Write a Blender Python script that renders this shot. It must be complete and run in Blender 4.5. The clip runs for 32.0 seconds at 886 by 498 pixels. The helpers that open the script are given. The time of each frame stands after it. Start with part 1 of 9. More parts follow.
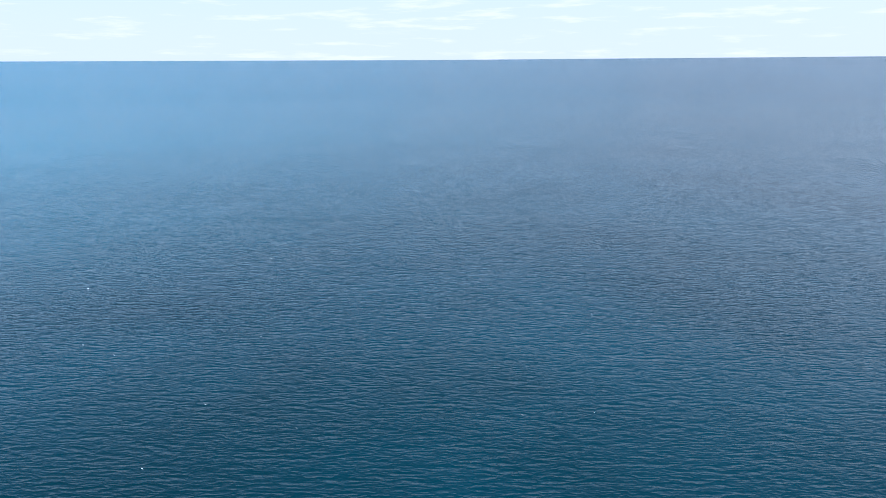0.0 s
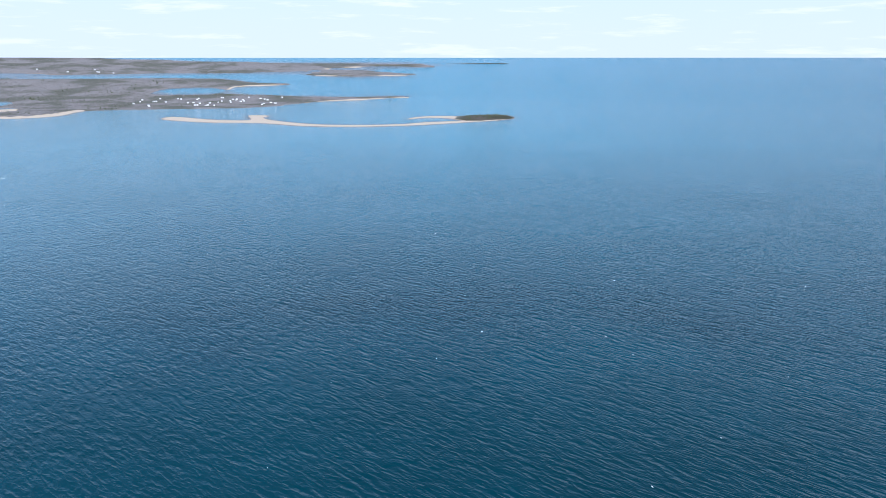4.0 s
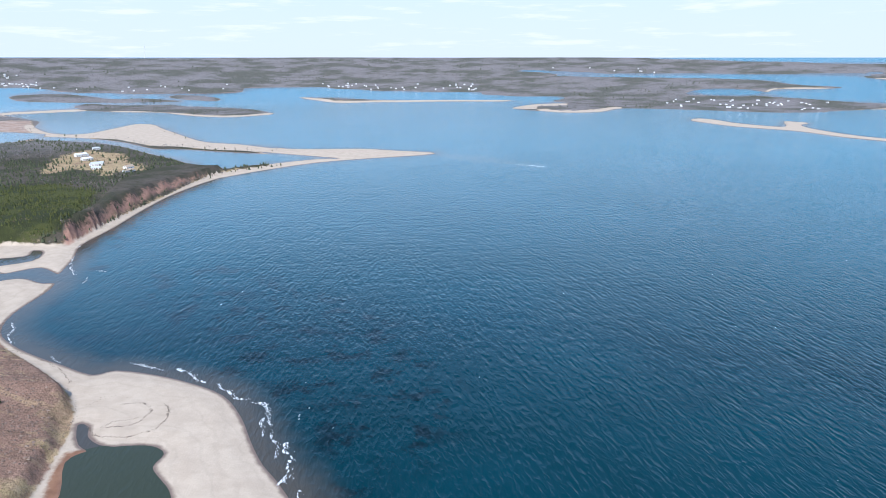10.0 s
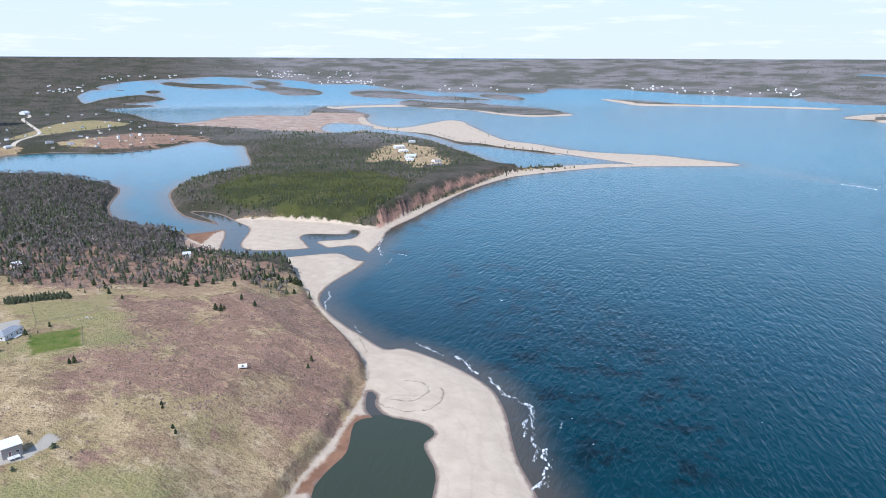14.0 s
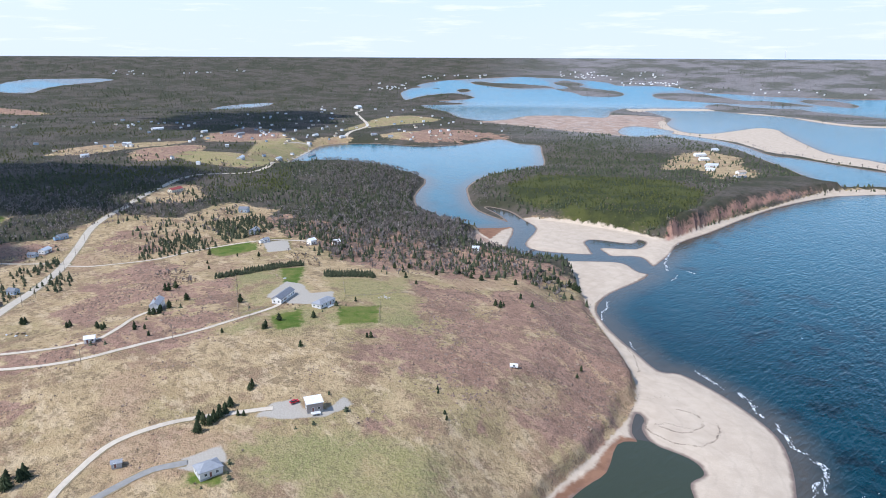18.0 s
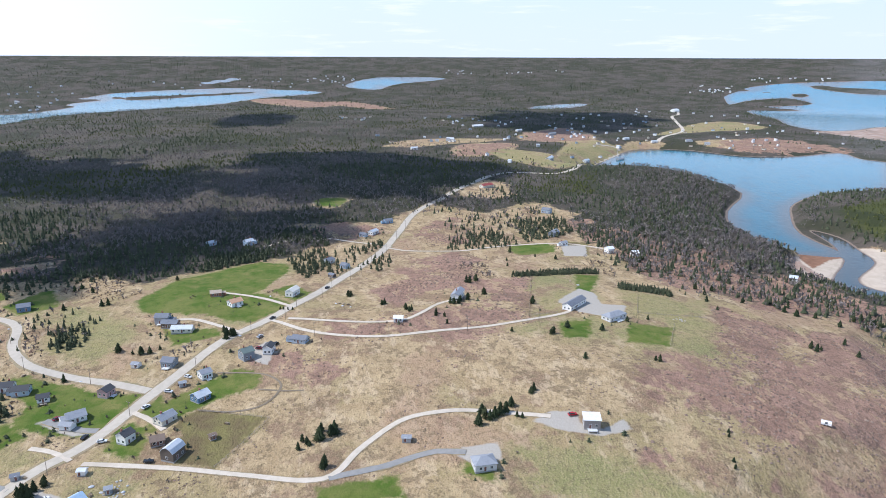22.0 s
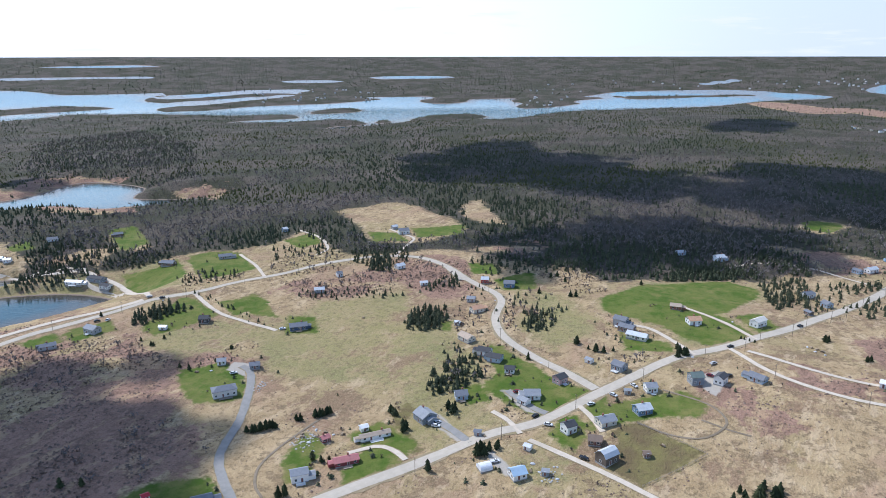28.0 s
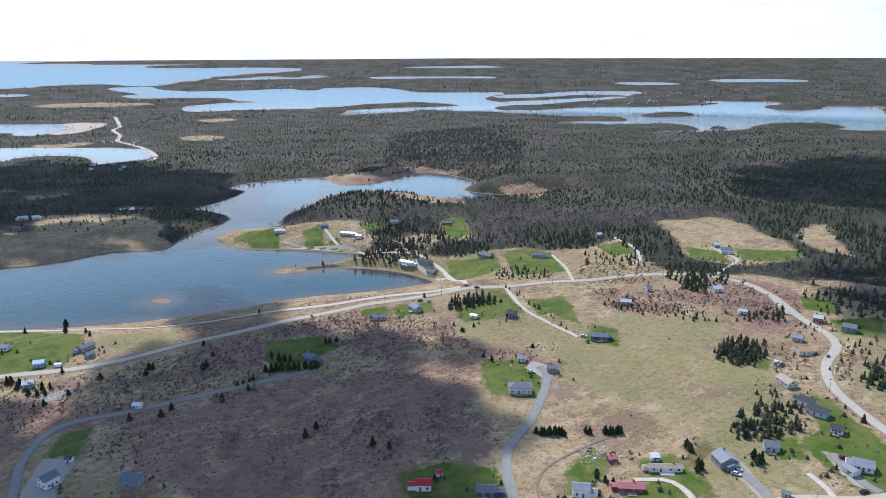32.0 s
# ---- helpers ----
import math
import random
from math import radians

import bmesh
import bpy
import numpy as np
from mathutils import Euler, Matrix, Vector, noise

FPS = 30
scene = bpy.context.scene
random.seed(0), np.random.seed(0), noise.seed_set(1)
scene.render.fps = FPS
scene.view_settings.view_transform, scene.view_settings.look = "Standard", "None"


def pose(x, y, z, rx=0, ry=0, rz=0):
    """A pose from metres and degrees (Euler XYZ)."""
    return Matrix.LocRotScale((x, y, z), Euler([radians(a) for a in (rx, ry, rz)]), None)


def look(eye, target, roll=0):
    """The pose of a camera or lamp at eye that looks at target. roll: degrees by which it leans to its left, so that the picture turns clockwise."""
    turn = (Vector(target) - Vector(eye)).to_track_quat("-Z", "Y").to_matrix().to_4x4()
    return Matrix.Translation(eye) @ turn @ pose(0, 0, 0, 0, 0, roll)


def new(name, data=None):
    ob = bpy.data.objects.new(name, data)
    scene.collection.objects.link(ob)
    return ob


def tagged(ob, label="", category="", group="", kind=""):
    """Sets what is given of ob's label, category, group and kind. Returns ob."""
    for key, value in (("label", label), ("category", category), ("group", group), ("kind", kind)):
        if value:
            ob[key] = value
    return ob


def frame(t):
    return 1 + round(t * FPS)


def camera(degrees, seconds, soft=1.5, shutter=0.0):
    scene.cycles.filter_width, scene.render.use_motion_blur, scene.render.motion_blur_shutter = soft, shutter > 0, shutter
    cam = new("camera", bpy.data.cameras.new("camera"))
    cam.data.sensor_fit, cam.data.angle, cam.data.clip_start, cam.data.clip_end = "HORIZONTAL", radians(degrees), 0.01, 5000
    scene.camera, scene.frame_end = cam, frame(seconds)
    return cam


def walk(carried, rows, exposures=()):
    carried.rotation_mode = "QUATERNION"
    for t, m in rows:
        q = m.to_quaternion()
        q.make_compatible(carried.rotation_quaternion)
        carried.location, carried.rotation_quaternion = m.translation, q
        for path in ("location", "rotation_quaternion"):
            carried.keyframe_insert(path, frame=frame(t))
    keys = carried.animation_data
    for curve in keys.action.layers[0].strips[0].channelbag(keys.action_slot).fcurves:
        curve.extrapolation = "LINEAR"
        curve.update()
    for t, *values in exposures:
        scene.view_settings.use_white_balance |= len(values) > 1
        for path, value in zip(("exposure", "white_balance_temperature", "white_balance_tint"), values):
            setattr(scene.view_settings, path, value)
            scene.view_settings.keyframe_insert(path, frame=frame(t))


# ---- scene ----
cam = camera(64.73, 32.0, 0.85)
# seconds, x, y, z, tilt, turn to the left, lean
PATH = [
    (0.0, -10.3, -80.3, 170.0, 74.87, 283.80, -0.29),
    (0.5, -9.6, -76.3, 170.7, 74.84, 289.65, -0.25),
    (1.0, -8.9, -72.4, 171.4, 74.82, 295.51, -0.24),
    (1.5, -8.2, -68.3, 172.1, 74.81, 301.41, -0.22),
    (2.0, -7.5, -64.3, 172.7, 74.79, 307.33, -0.20),
    (2.5, -6.8, -60.2, 173.3, 74.78, 313.22, -0.19),
    (3.0, -6.1, -56.0, 173.9, 74.73, 317.55, -0.13),
    (3.5, -5.3, -51.7, 174.4, 74.72, 320.92, -0.12),
    (5.5, -1.8, -34.4, 176.1, 74.61, 334.25, -0.07),
    (6.0, -0.7, -30.1, 176.5, 74.60, 337.66, -0.09),
    (6.5, 0.3, -26.0, 176.9, 74.61, 341.00, -0.09),
    (7.0, 1.4, -22.1, 177.3, 74.58, 344.42, -0.13),
    (7.5, 2.2, -18.4, 177.8, 74.58, 347.67, -0.23),
    (8.0, 2.9, -15.1, 178.5, 74.59, 350.82, -0.25),
    (8.5, 3.4, -12.2, 179.3, 74.61, 354.22, -0.26),
    (9.0, 3.6, -9.9, 180.2, 74.64, 357.97, -0.25),
    (9.5, 3.5, -8.4, 180.8, 74.66, 361.78, -0.18),
    (10.0, 3.5, -7.5, 181.2, 74.69, 365.09, -0.12),
    (10.5, 3.5, -6.9, 181.6, 74.72, 368.34, -0.07),
    (11.0, 3.6, -6.4, 182.2, 74.71, 371.40, -0.07),
    (11.5, 3.7, -6.0, 182.7, 74.72, 374.40, -0.07),
    (12.0, 3.7, -5.6, 183.3, 74.73, 377.29, -0.04),
    (12.5, 3.8, -5.4, 184.0, 74.73, 380.15, -0.01),
    (13.0, 3.9, -5.2, 184.7, 74.72, 383.09, 0.00),
    (13.5, 4.2, -5.1, 185.5, 74.72, 386.00, 0.05),
    (14.0, 4.3, -5.0, 186.4, 74.72, 388.93, 0.08),
    (14.5, 4.3, -4.9, 187.2, 74.72, 391.86, 0.05),
    (16.5, 3.2, -2.6, 189.1, 74.70, 403.64, 0.10),
    (17.0, 2.8, -2.1, 189.5, 74.69, 406.62, 0.09),
    (17.5, 2.3, -1.7, 190.0, 74.69, 409.66, 0.11),
    (18.0, 1.7, -1.3, 190.6, 74.69, 412.67, 0.11),
    (18.5, 1.3, -1.1, 191.2, 74.69, 415.73, 0.11),
    (19.0, 0.9, -0.7, 191.9, 74.69, 418.80, 0.11),
    (19.5, 0.5, -0.4, 192.6, 74.68, 421.94, 0.07),
    (20.0, 0.0, 0.0, 193.2, 74.67, 425.08, 0.10),
    (20.5, -0.7, 0.4, 193.8, 74.66, 428.20, 0.09),
    (21.0, -1.4, 0.6, 194.4, 74.65, 431.30, 0.08),
    (21.5, -2.2, 0.9, 194.9, 74.65, 434.40, 0.10),
    (22.0, -3.0, 1.2, 195.3, 74.65, 437.54, 0.09),
    (22.5, -3.9, 1.5, 195.9, 74.64, 440.64, 0.07),
    (23.0, -4.7, 1.8, 196.4, 74.63, 443.79, 0.04),
    (23.5, -5.4, 2.1, 197.0, 74.63, 446.89, 0.00),
    (24.0, -6.1, 2.1, 197.5, 74.62, 450.01, -0.03),
    (24.5, -6.7, 2.0, 198.2, 74.62, 453.18, -0.01),
    (25.0, -7.2, 1.9, 198.9, 74.62, 456.29, -0.01),
    (25.5, -7.7, 1.6, 199.6, 74.60, 459.43, -0.06),
    (27.5, -10.4, 0.1, 201.9, 74.60, 472.48, -0.15),
    (28.0, -11.1, -0.2, 202.5, 74.61, 475.87, -0.17),
    (28.5, -11.8, -0.4, 203.1, 74.62, 479.35, -0.18),
    (29.0, -12.6, -0.5, 203.6, 74.63, 482.77, -0.19),
    (29.5, -13.3, -0.7, 204.2, 74.63, 486.19, -0.21),
    (30.0, -13.9, -1.0, 204.6, 74.65, 489.53, -0.27),
    (30.5, -14.6, -1.4, 205.0, 74.67, 492.69, -0.27),
    (31.0, -15.2, -1.9, 205.5, 74.70, 495.75, -0.27),
    (31.5, -15.7, -2.3, 206.0, 74.72, 498.83, -0.23),
    (32.0, -16.1, -2.7, 206.7, 74.73, 502.01, -0.19),
]
walk(cam, [(t, pose(x, y, z, tilt, 0, turn) @ pose(0, 0, 0, 0, 0, lean)) for t, x, y, z, tilt, turn, lean in PATH],
     exposures=[(0.0, 0.10, 5500, 10), (9.0, 0.10, 5500, 10), (18.0, 0.10, 5600, 11), (23.0, 0.10, 5600, 11), (28.0, -0.04, 5500, 11), (32.0, -0.10, 5500, 11)])

# ---- light ----
SUN_TURN, SUN_HEIGHT = 168.0, 50.0
world = bpy.data.worlds.new("sky")
scene.world = world
world.use_nodes = True
wt = world.node_tree
wt.nodes.clear()
sky = wt.nodes.new("ShaderNodeTexSky")
sky.sky_type, sky.sun_disc = "NISHITA", False
sky.sun_elevation, sky.sun_rotation = radians(SUN_HEIGHT), radians(-SUN_TURN)
sky.air_density, sky.dust_density, sky.ozone_density = 1.0, 0.2, 2.0
back = wt.nodes.new("ShaderNodeBackground")
back.inputs["Strength"].default_value = 0.16
wout = wt.nodes.new("ShaderNodeOutputWorld")
# a pale veil low over the horizon and thin rows of small clouds in it
way = wt.nodes.new("ShaderNodeTexCoord")
part_z = wt.nodes.new("ShaderNodeSeparateXYZ")
wt.links.new(way.outputs["Generated"], part_z.inputs[0])


def world_range(value, a, b, c, d):
    node = wt.nodes.new("ShaderNodeMapRange")
    node.interpolation_type = "SMOOTHSTEP"
    wt.links.new(value, node.inputs[0])
    for k, v in enumerate((a, b, c, d)):
        node.inputs[k + 1].default_value = v
    return node.outputs[0]


def world_mix(fac, a, b):
    node = wt.nodes.new("ShaderNodeMix")
    node.data_type = "RGBA"
    wt.links.new(fac, node.inputs[0])
    for k, v in ((6, a), (7, b)):
        if isinstance(v, tuple):
            node.inputs[k].default_value = (*v, 1)
        else:
            wt.links.new(v, node.inputs[k])
    return node.outputs[2]


blue_veil = world_range(part_z.outputs[2], 0.05, 0.60, 0.85, 0.0)
to_sun = wt.nodes.new("ShaderNodeVectorMath")
to_sun.operation = "DOT_PRODUCT"
to_sun.inputs[1].default_value = (-math.sin(radians(SUN_TURN)), math.cos(radians(SUN_TURN)), 0)
wt.links.new(way.outputs["Generated"], to_sun.inputs[0])
sunward = world_range(to_sun.outputs["Value"], 0.1, 1.0, 0.0, 1.0)
near_sun = wt.nodes.new("ShaderNodeVectorMath")
near_sun.operation = "DOT_PRODUCT"
near_sun.inputs[1].default_value = (-math.sin(radians(SUN_TURN)) * math.cos(radians(SUN_HEIGHT)), math.cos(radians(SUN_TURN)) * math.cos(radians(SUN_HEIGHT)), math.sin(radians(SUN_HEIGHT)))
wt.links.new(way.outputs["Generated"], near_sun.inputs[0])
bright = world_range(near_sun.outputs["Value"], -0.3, 0.7, 0.0, 1.0)
air = world_mix(blue_veil, sky.outputs[0], world_mix(bright, (2.1, 4.8, 7.4), (7.0, 8.0, 8.9)))
low_air = world_mix(sunward, (5.3, 5.4, 5.85), (9.2, 9.1, 9.1))
veil = world_range(part_z.outputs[2], 0.0, 0.40, 0.92, 0.0)
air = world_mix(veil, air, low_air)
stretch = wt.nodes.new("ShaderNodeMapping")
stretch.inputs["Scale"].default_value = (1.0, 1.0, 9.0)
wt.links.new(way.outputs["Generated"], stretch.inputs[0])
puffs = wt.nodes.new("ShaderNodeTexNoise")
puffs.inputs["Scale"].default_value, puffs.inputs["Detail"].default_value, puffs.inputs["Roughness"].default_value = 9.0, 5.0, 0.6
wt.links.new(stretch.outputs[0], puffs.inputs[0])
cloud = world_range(puffs.outputs[0], 0.52, 0.70, 0.0, 0.75)
air = world_mix(cloud, air, (6.2, 6.1, 6.3))
wt.links.new(air, back.inputs[0])
wt.links.new(back.outputs[0], wout.inputs[0])
sun_data = bpy.data.lights.new("sun", "SUN")
sun_data.energy, sun_data.angle, sun_data.color = 4.4, radians(0.53), (1.0, 0.93, 0.83)
sun = new("sun", sun_data)
sd_, se_ = radians(SUN_TURN), radians(SUN_HEIGHT)
SUN_FROM = Vector((-math.sin(sd_) * math.cos(se_), math.cos(sd_) * math.cos(se_), math.sin(se_)))
sun.matrix_basis = look(SUN_FROM * 900, (0, 0, 0))
scene.view_settings.exposure = 0.0


# ---- materials ----
class Nodes:
    """A short way to write a node tree."""

    def __init__(self, name):
        self.mat = bpy.data.materials.new(name)
        self.mat.use_nodes = True
        self.tree = self.mat.node_tree
        self.tree.nodes.clear()
        self.out = self.tree.nodes.new("ShaderNodeOutputMaterial")
        self.coord = None

    def add(self, kind, **inputs):
        node = self.tree.nodes.new("ShaderNode" + kind)
        for key, value in inputs.items():
            self.put(node.inputs[key.replace("_", " ")], value)
        return node

    def put(self, socket, value):
        if isinstance(value, bpy.types.NodeSocket):
            self.tree.links.new(value, socket)
        elif isinstance(value, tuple) and len(value) == 3 and socket.type == "RGBA":
            socket.default_value = (*value, 1)
        else:
            socket.default_value = value

    def where(self):
        if self.coord is None:
            self.coord = self.tree.nodes.new("ShaderNodeNewGeometry").outputs["Position"]
        return self.coord

    def noise(self, scale, detail=3.0, rough=0.55, stretch=None, turn=0.0):
        vec = self.where()
        if stretch:
            m = self.add("Mapping", Vector=vec, Scale=stretch, Rotation=(0, 0, turn))
            vec = m.outputs[0]
        return self.add("TexNoise", Vector=vec, Scale=scale, Detail=detail, Roughness=rough).outputs[0]

    def math(self, op, a, b=None, c=None):
        node = self.tree.nodes.new("ShaderNodeMath")
        node.operation = op
        for n, v in enumerate((a, b, c)):
            if v is not None:
                self.put(node.inputs[n], v)
        return node.outputs[0]

    def ramp(self, value, low, high, to_low=0.0, to_high=1.0):
        node = self.tree.nodes.new("ShaderNodeMapRange")
        node.interpolation_type = "SMOOTHSTEP"
        for n, v in enumerate((value, low, high, to_low, to_high)):
            self.put(node.inputs[n], v)
        return node.outputs[0]

    def mix(self, fac, a, b):
        node = self.tree.nodes.new("ShaderNodeMix")
        node.data_type = "RGBA"
        for n, v in ((0, fac), (6, a), (7, b)):
            self.put(node.inputs[n], v)
        return node.outputs[2]

    def attribute(self, name):
        node = self.tree.nodes.new("ShaderNodeAttribute")
        node.attribute_name = name
        return node.outputs["Fac"]

    def island(self):
        return self.tree.nodes.new("ShaderNodeNewGeometry").outputs["Random Per Island"]

    def chance(self):
        return self.tree.nodes.new("ShaderNodeObjectInfo").outputs["Random"]

    def bump(self, height, distance, strength=1.0):
        return self.add("Bump", Height=height, Distance=distance, Strength=strength).outputs[0]

    def finish(self, color, rough=0.8, metal=0.0, normal=None, **more):
        node = self.add("BsdfPrincipled", Base_Color=color, Roughness=rough, Metallic=metal)
        if normal is not None:
            self.put(node.inputs["Normal"], normal)
        for key, value in more.items():
            self.put(node.inputs[key.replace("_", " ")], value)
        self.tree.links.new(node.outputs[0], self.out.inputs[0])
        return self.mat


def water_material(name, deep, shallow, rough, relief=1.0, weed=0.0):
    n = Nodes(name)

    def crests(scale, stretch, turn, detail):
        m = n.add("Mapping", Vector=n.where(), Rotation=(0, 0, radians(turn)), Scale=(1.0, stretch, 1.0))
        m.vector_type = "TEXTURE"
        t = n.add("TexNoise", Vector=m.outputs[0], Scale=scale, Detail=detail, Roughness=0.55)
        return n.math("SUBTRACT", 1.0, n.math("ABSOLUTE", n.math("MULTIPLY_ADD", t.outputs[0], 2.6, -1.3)))

    swell, chop = crests(0.19, 3.4, 12, 2), crests(0.48, 2.6, 24, 2)
    roll = crests(0.050, 3.0, 8, 1)
    calm = n.ramp(n.noise(0.006, 3, 0.6), 0.3, 0.7, 0.9, 1.1)
    calm = n.math("MULTIPLY", calm, n.ramp(n.attribute("calm"), 0.0, 1.0, 1.0, 0.14))
    height = n.math("MULTIPLY", n.math("ADD", n.math("MULTIPLY_ADD", swell, 0.85, n.math("MULTIPLY", chop, 0.2)), n.math("MULTIPLY", roll, 0.3)), calm)
    color = n.mix(n.ramp(n.noise(0.0035, 4, 0.6), 0.35, 0.7, 0.2, 0.65), deep, shallow)
    if weed:
        # brighter teal mixed in with distance, past the bay too
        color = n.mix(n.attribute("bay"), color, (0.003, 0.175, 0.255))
        bed = n.ramp(n.noise(0.035, 5, 0.7), 0.52, 0.66)
        near_shore = n.ramp(n.attribute("coast"), -58.0, -25.0)
        color = n.mix(n.math("MULTIPLY", n.math("MULTIPLY", bed, near_shore), weed), color, tuple(v * 0.45 for v in deep))
        tangle = n.ramp(n.noise(0.045, 6, 0.75), 0.50, 0.60)
        bed_d = n.ramp(n.math("MULTIPLY_ADD", n.noise(0.02, 3), 50.0, n.attribute("weed")), 8.0, 40.0)
        color = n.mix(n.math("MULTIPLY", n.math("MULTIPLY", tangle, bed_d), 0.85), color, tuple(v * 0.30 for v in deep))
        color = n.mix(n.math("MULTIPLY", n.ramp(n.math("MULTIPLY_ADD", n.noise(0.03, 4), 30.0, n.attribute("shoal")), 5.0, 35.0), 0.6), color, (0.10, 0.17, 0.19))
        # random darker streaks across the calm water
        dark_streaks = n.math("MULTIPLY", n.ramp(n.noise(0.018, 5, 0.7, (1, 2.5, 1), 0.9), 0.52, 0.60), n.attribute("calm"))
        color = n.mix(n.math("MULTIPLY", dark_streaks, 0.5), color, (0.010, 0.030, 0.045))
        color = n.mix(n.ramp(n.math("MULTIPLY_ADD", n.noise(0.1, 3), 10.0, n.attribute("coast")), -24.0, 4.0), color, (0.075, 0.068, 0.056))
    return n.finish(color, rough, 0.0, n.bump(height, 0.95 * relief, 0.8), IOR=1.34)


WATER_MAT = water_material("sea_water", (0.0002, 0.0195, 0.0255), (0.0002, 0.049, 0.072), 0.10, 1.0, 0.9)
POND_MAT = water_material("pond_water", (0.040, 0.052, 0.032), (0.055, 0.060, 0.036), 0.12, 0.25)


def ground_material():
    n = Nodes("land_cover")
    fine, mid, wide = n.noise(1.1, 4, 0.65), n.noise(0.09, 4, 0.6), n.noise(0.016, 4, 0.6)
    edge = n.math("MULTIPLY", n.math("SUBTRACT", n.noise(0.22, 3, 0.6), 0.5), 9.0)

    drift = n.math("MULTIPLY", n.math("SUBTRACT", n.noise(0.026, 4, 0.62), 0.5), 150.0)

    def inside(name, soft=1.5, ragged=1.0):
        d = n.math("MULTIPLY_ADD", edge, ragged, n.attribute(name))
        if name in ("heath", "meadow"):
            d = n.math("SUBTRACT", d, 3.0 if name == "heath" else 0.0)
            d = n.math("MULTIPLY_ADD", drift, 1.0 if name == "heath" else 0.22, d)
        if name == "forest":
            d = n.math("MULTIPLY_ADD", drift, n.ramp(n.noise(0.002, 2), 0.35, 0.65, 0.1, 0.5), d)
        return n.ramp(d, -soft, soft)

    tuft, hummock, broad = n.noise(0.30, 5, 0.72), n.noise(0.075, 5, 0.68), n.noise(0.028, 5, 0.68)
    streak = n.noise(0.05, 4, 0.65, (1, 2.4, 1), 0.4)
    straw = n.mix(n.ramp(mid, 0.38, 0.62), (0.503, 0.369, 0.205), (0.398, 0.284, 0.152))
    straw = n.mix(n.math("MULTIPLY", n.ramp(wide, 0.48, 0.60), 0.6), straw, (0.318, 0.260, 0.115))
    straw = n.mix(n.math("MULTIPLY", n.ramp(broad, 0.53, 0.60), 0.8), straw, (0.249, 0.158, 0.100))
    straw = n.mix(n.math("MULTIPLY", n.ramp(streak, 0.54, 0.62), 0.6), straw, (0.604, 0.459, 0.290))
    straw = n.mix(n.math("MULTIPLY", n.ramp(hummock, 0.54, 0.60), 0.65), straw, (0.212, 0.148, 0.085))
    straw = n.mix(n.math("MULTIPLY", n.ramp(n.noise(0.013, 4, 0.6, (1, 1, 1), 1.1), 0.53, 0.61), 0.55), straw, (0.382, 0.240, 0.158))
    straw = n.mix(n.math("MULTIPLY", n.ramp(tuft, 0.50, 0.59), 0.6), straw, (0.201, 0.146, 0.080))
    straw = n.mix(n.math("MULTIPLY", n.ramp(fine, 0.46, 0.62), 0.3), straw, (0.562, 0.423, 0.260))
    blades = n.noise(2.6, 3, 0.7)
    straw = n.mix(n.math("MULTIPLY", n.ramp(blades, 0.50, 0.62), 0.22), straw, (0.180, 0.128, 0.070))
    heath = n.mix(n.ramp(mid, 0.35, 0.66), (0.371, 0.228, 0.161), (0.288, 0.175, 0.121))
    heath = n.mix(n.math("MULTIPLY", n.ramp(streak, 0.53, 0.62), 0.7), heath, (0.494, 0.345, 0.193))
    heath = n.mix(n.math("MULTIPLY", n.ramp(broad, 0.54, 0.62), 0.6), heath, (0.252, 0.150, 0.106))
    heath = n.mix(n.math("MULTIPLY", n.ramp(hummock, 0.52, 0.60), 0.6), heath, (0.191, 0.118, 0.081))
    heath = n.mix(n.math("MULTIPLY", n.ramp(tuft, 0.50, 0.60), 0.55), heath, (0.165, 0.105, 0.074))
    heath = n.mix(n.math("MULTIPLY", n.ramp(fine, 0.46, 0.62), 0.35), heath, (0.474, 0.315, 0.225))
    heath = n.mix(n.math("MULTIPLY", n.ramp(blades, 0.50, 0.62), 0.25), heath, (0.134, 0.090, 0.064))
    lawn = n.mix(n.ramp(mid, 0.38, 0.60), (0.078, 0.125, 0.017), (0.130, 0.155, 0.033))
    lawn = n.mix(n.math("MULTIPLY", n.ramp(hummock, 0.52, 0.62), 0.5), lawn, (0.255, 0.215, 0.080))
    lawn = n.mix(n.math("MULTIPLY", n.ramp(broad, 0.50, 0.60), 0.4), lawn, (0.20, 0.185, 0.060))
    lawn = n.mix(n.math("MULTIPLY", n.ramp(tuft, 0.50, 0.62), 0.35), lawn, (0.065, 0.09, 0.018))
    mead = n.mix(n.ramp(mid, 0.35, 0.7), (0.30, 0.255, 0.105), (0.37, 0.29, 0.145))
    mead = n.mix(n.ramp(wide, 0.4, 0.65), mead, (0.265, 0.245, 0.10))
    mead = n.mix(n.math("MULTIPLY", n.ramp(tuft, 0.48, 0.62), 0.6), mead, (0.17, 0.14, 0.07))
    mead = n.mix(n.math("MULTIPLY", n.ramp(fine, 0.48, 0.62), 0.5), mead, (0.44, 0.36, 0.20))
    mead = n.mix(n.ramp(n.noise(0.028, 5, 0.7), 0.47, 0.64), mead, straw)
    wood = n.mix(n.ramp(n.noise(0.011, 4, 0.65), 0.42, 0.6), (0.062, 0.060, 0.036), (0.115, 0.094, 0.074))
    # haze put into the colour: forest floor across the bay paler and greyer
    wood = n.mix(n.ramp(n.attribute("north_haze"), 0.0, 1.0), wood, n.mix(n.ramp(n.noise(0.006, 4, 0.6), 0.4, 0.6), (0.25, 0.225, 0.215), (0.13, 0.125, 0.10)))
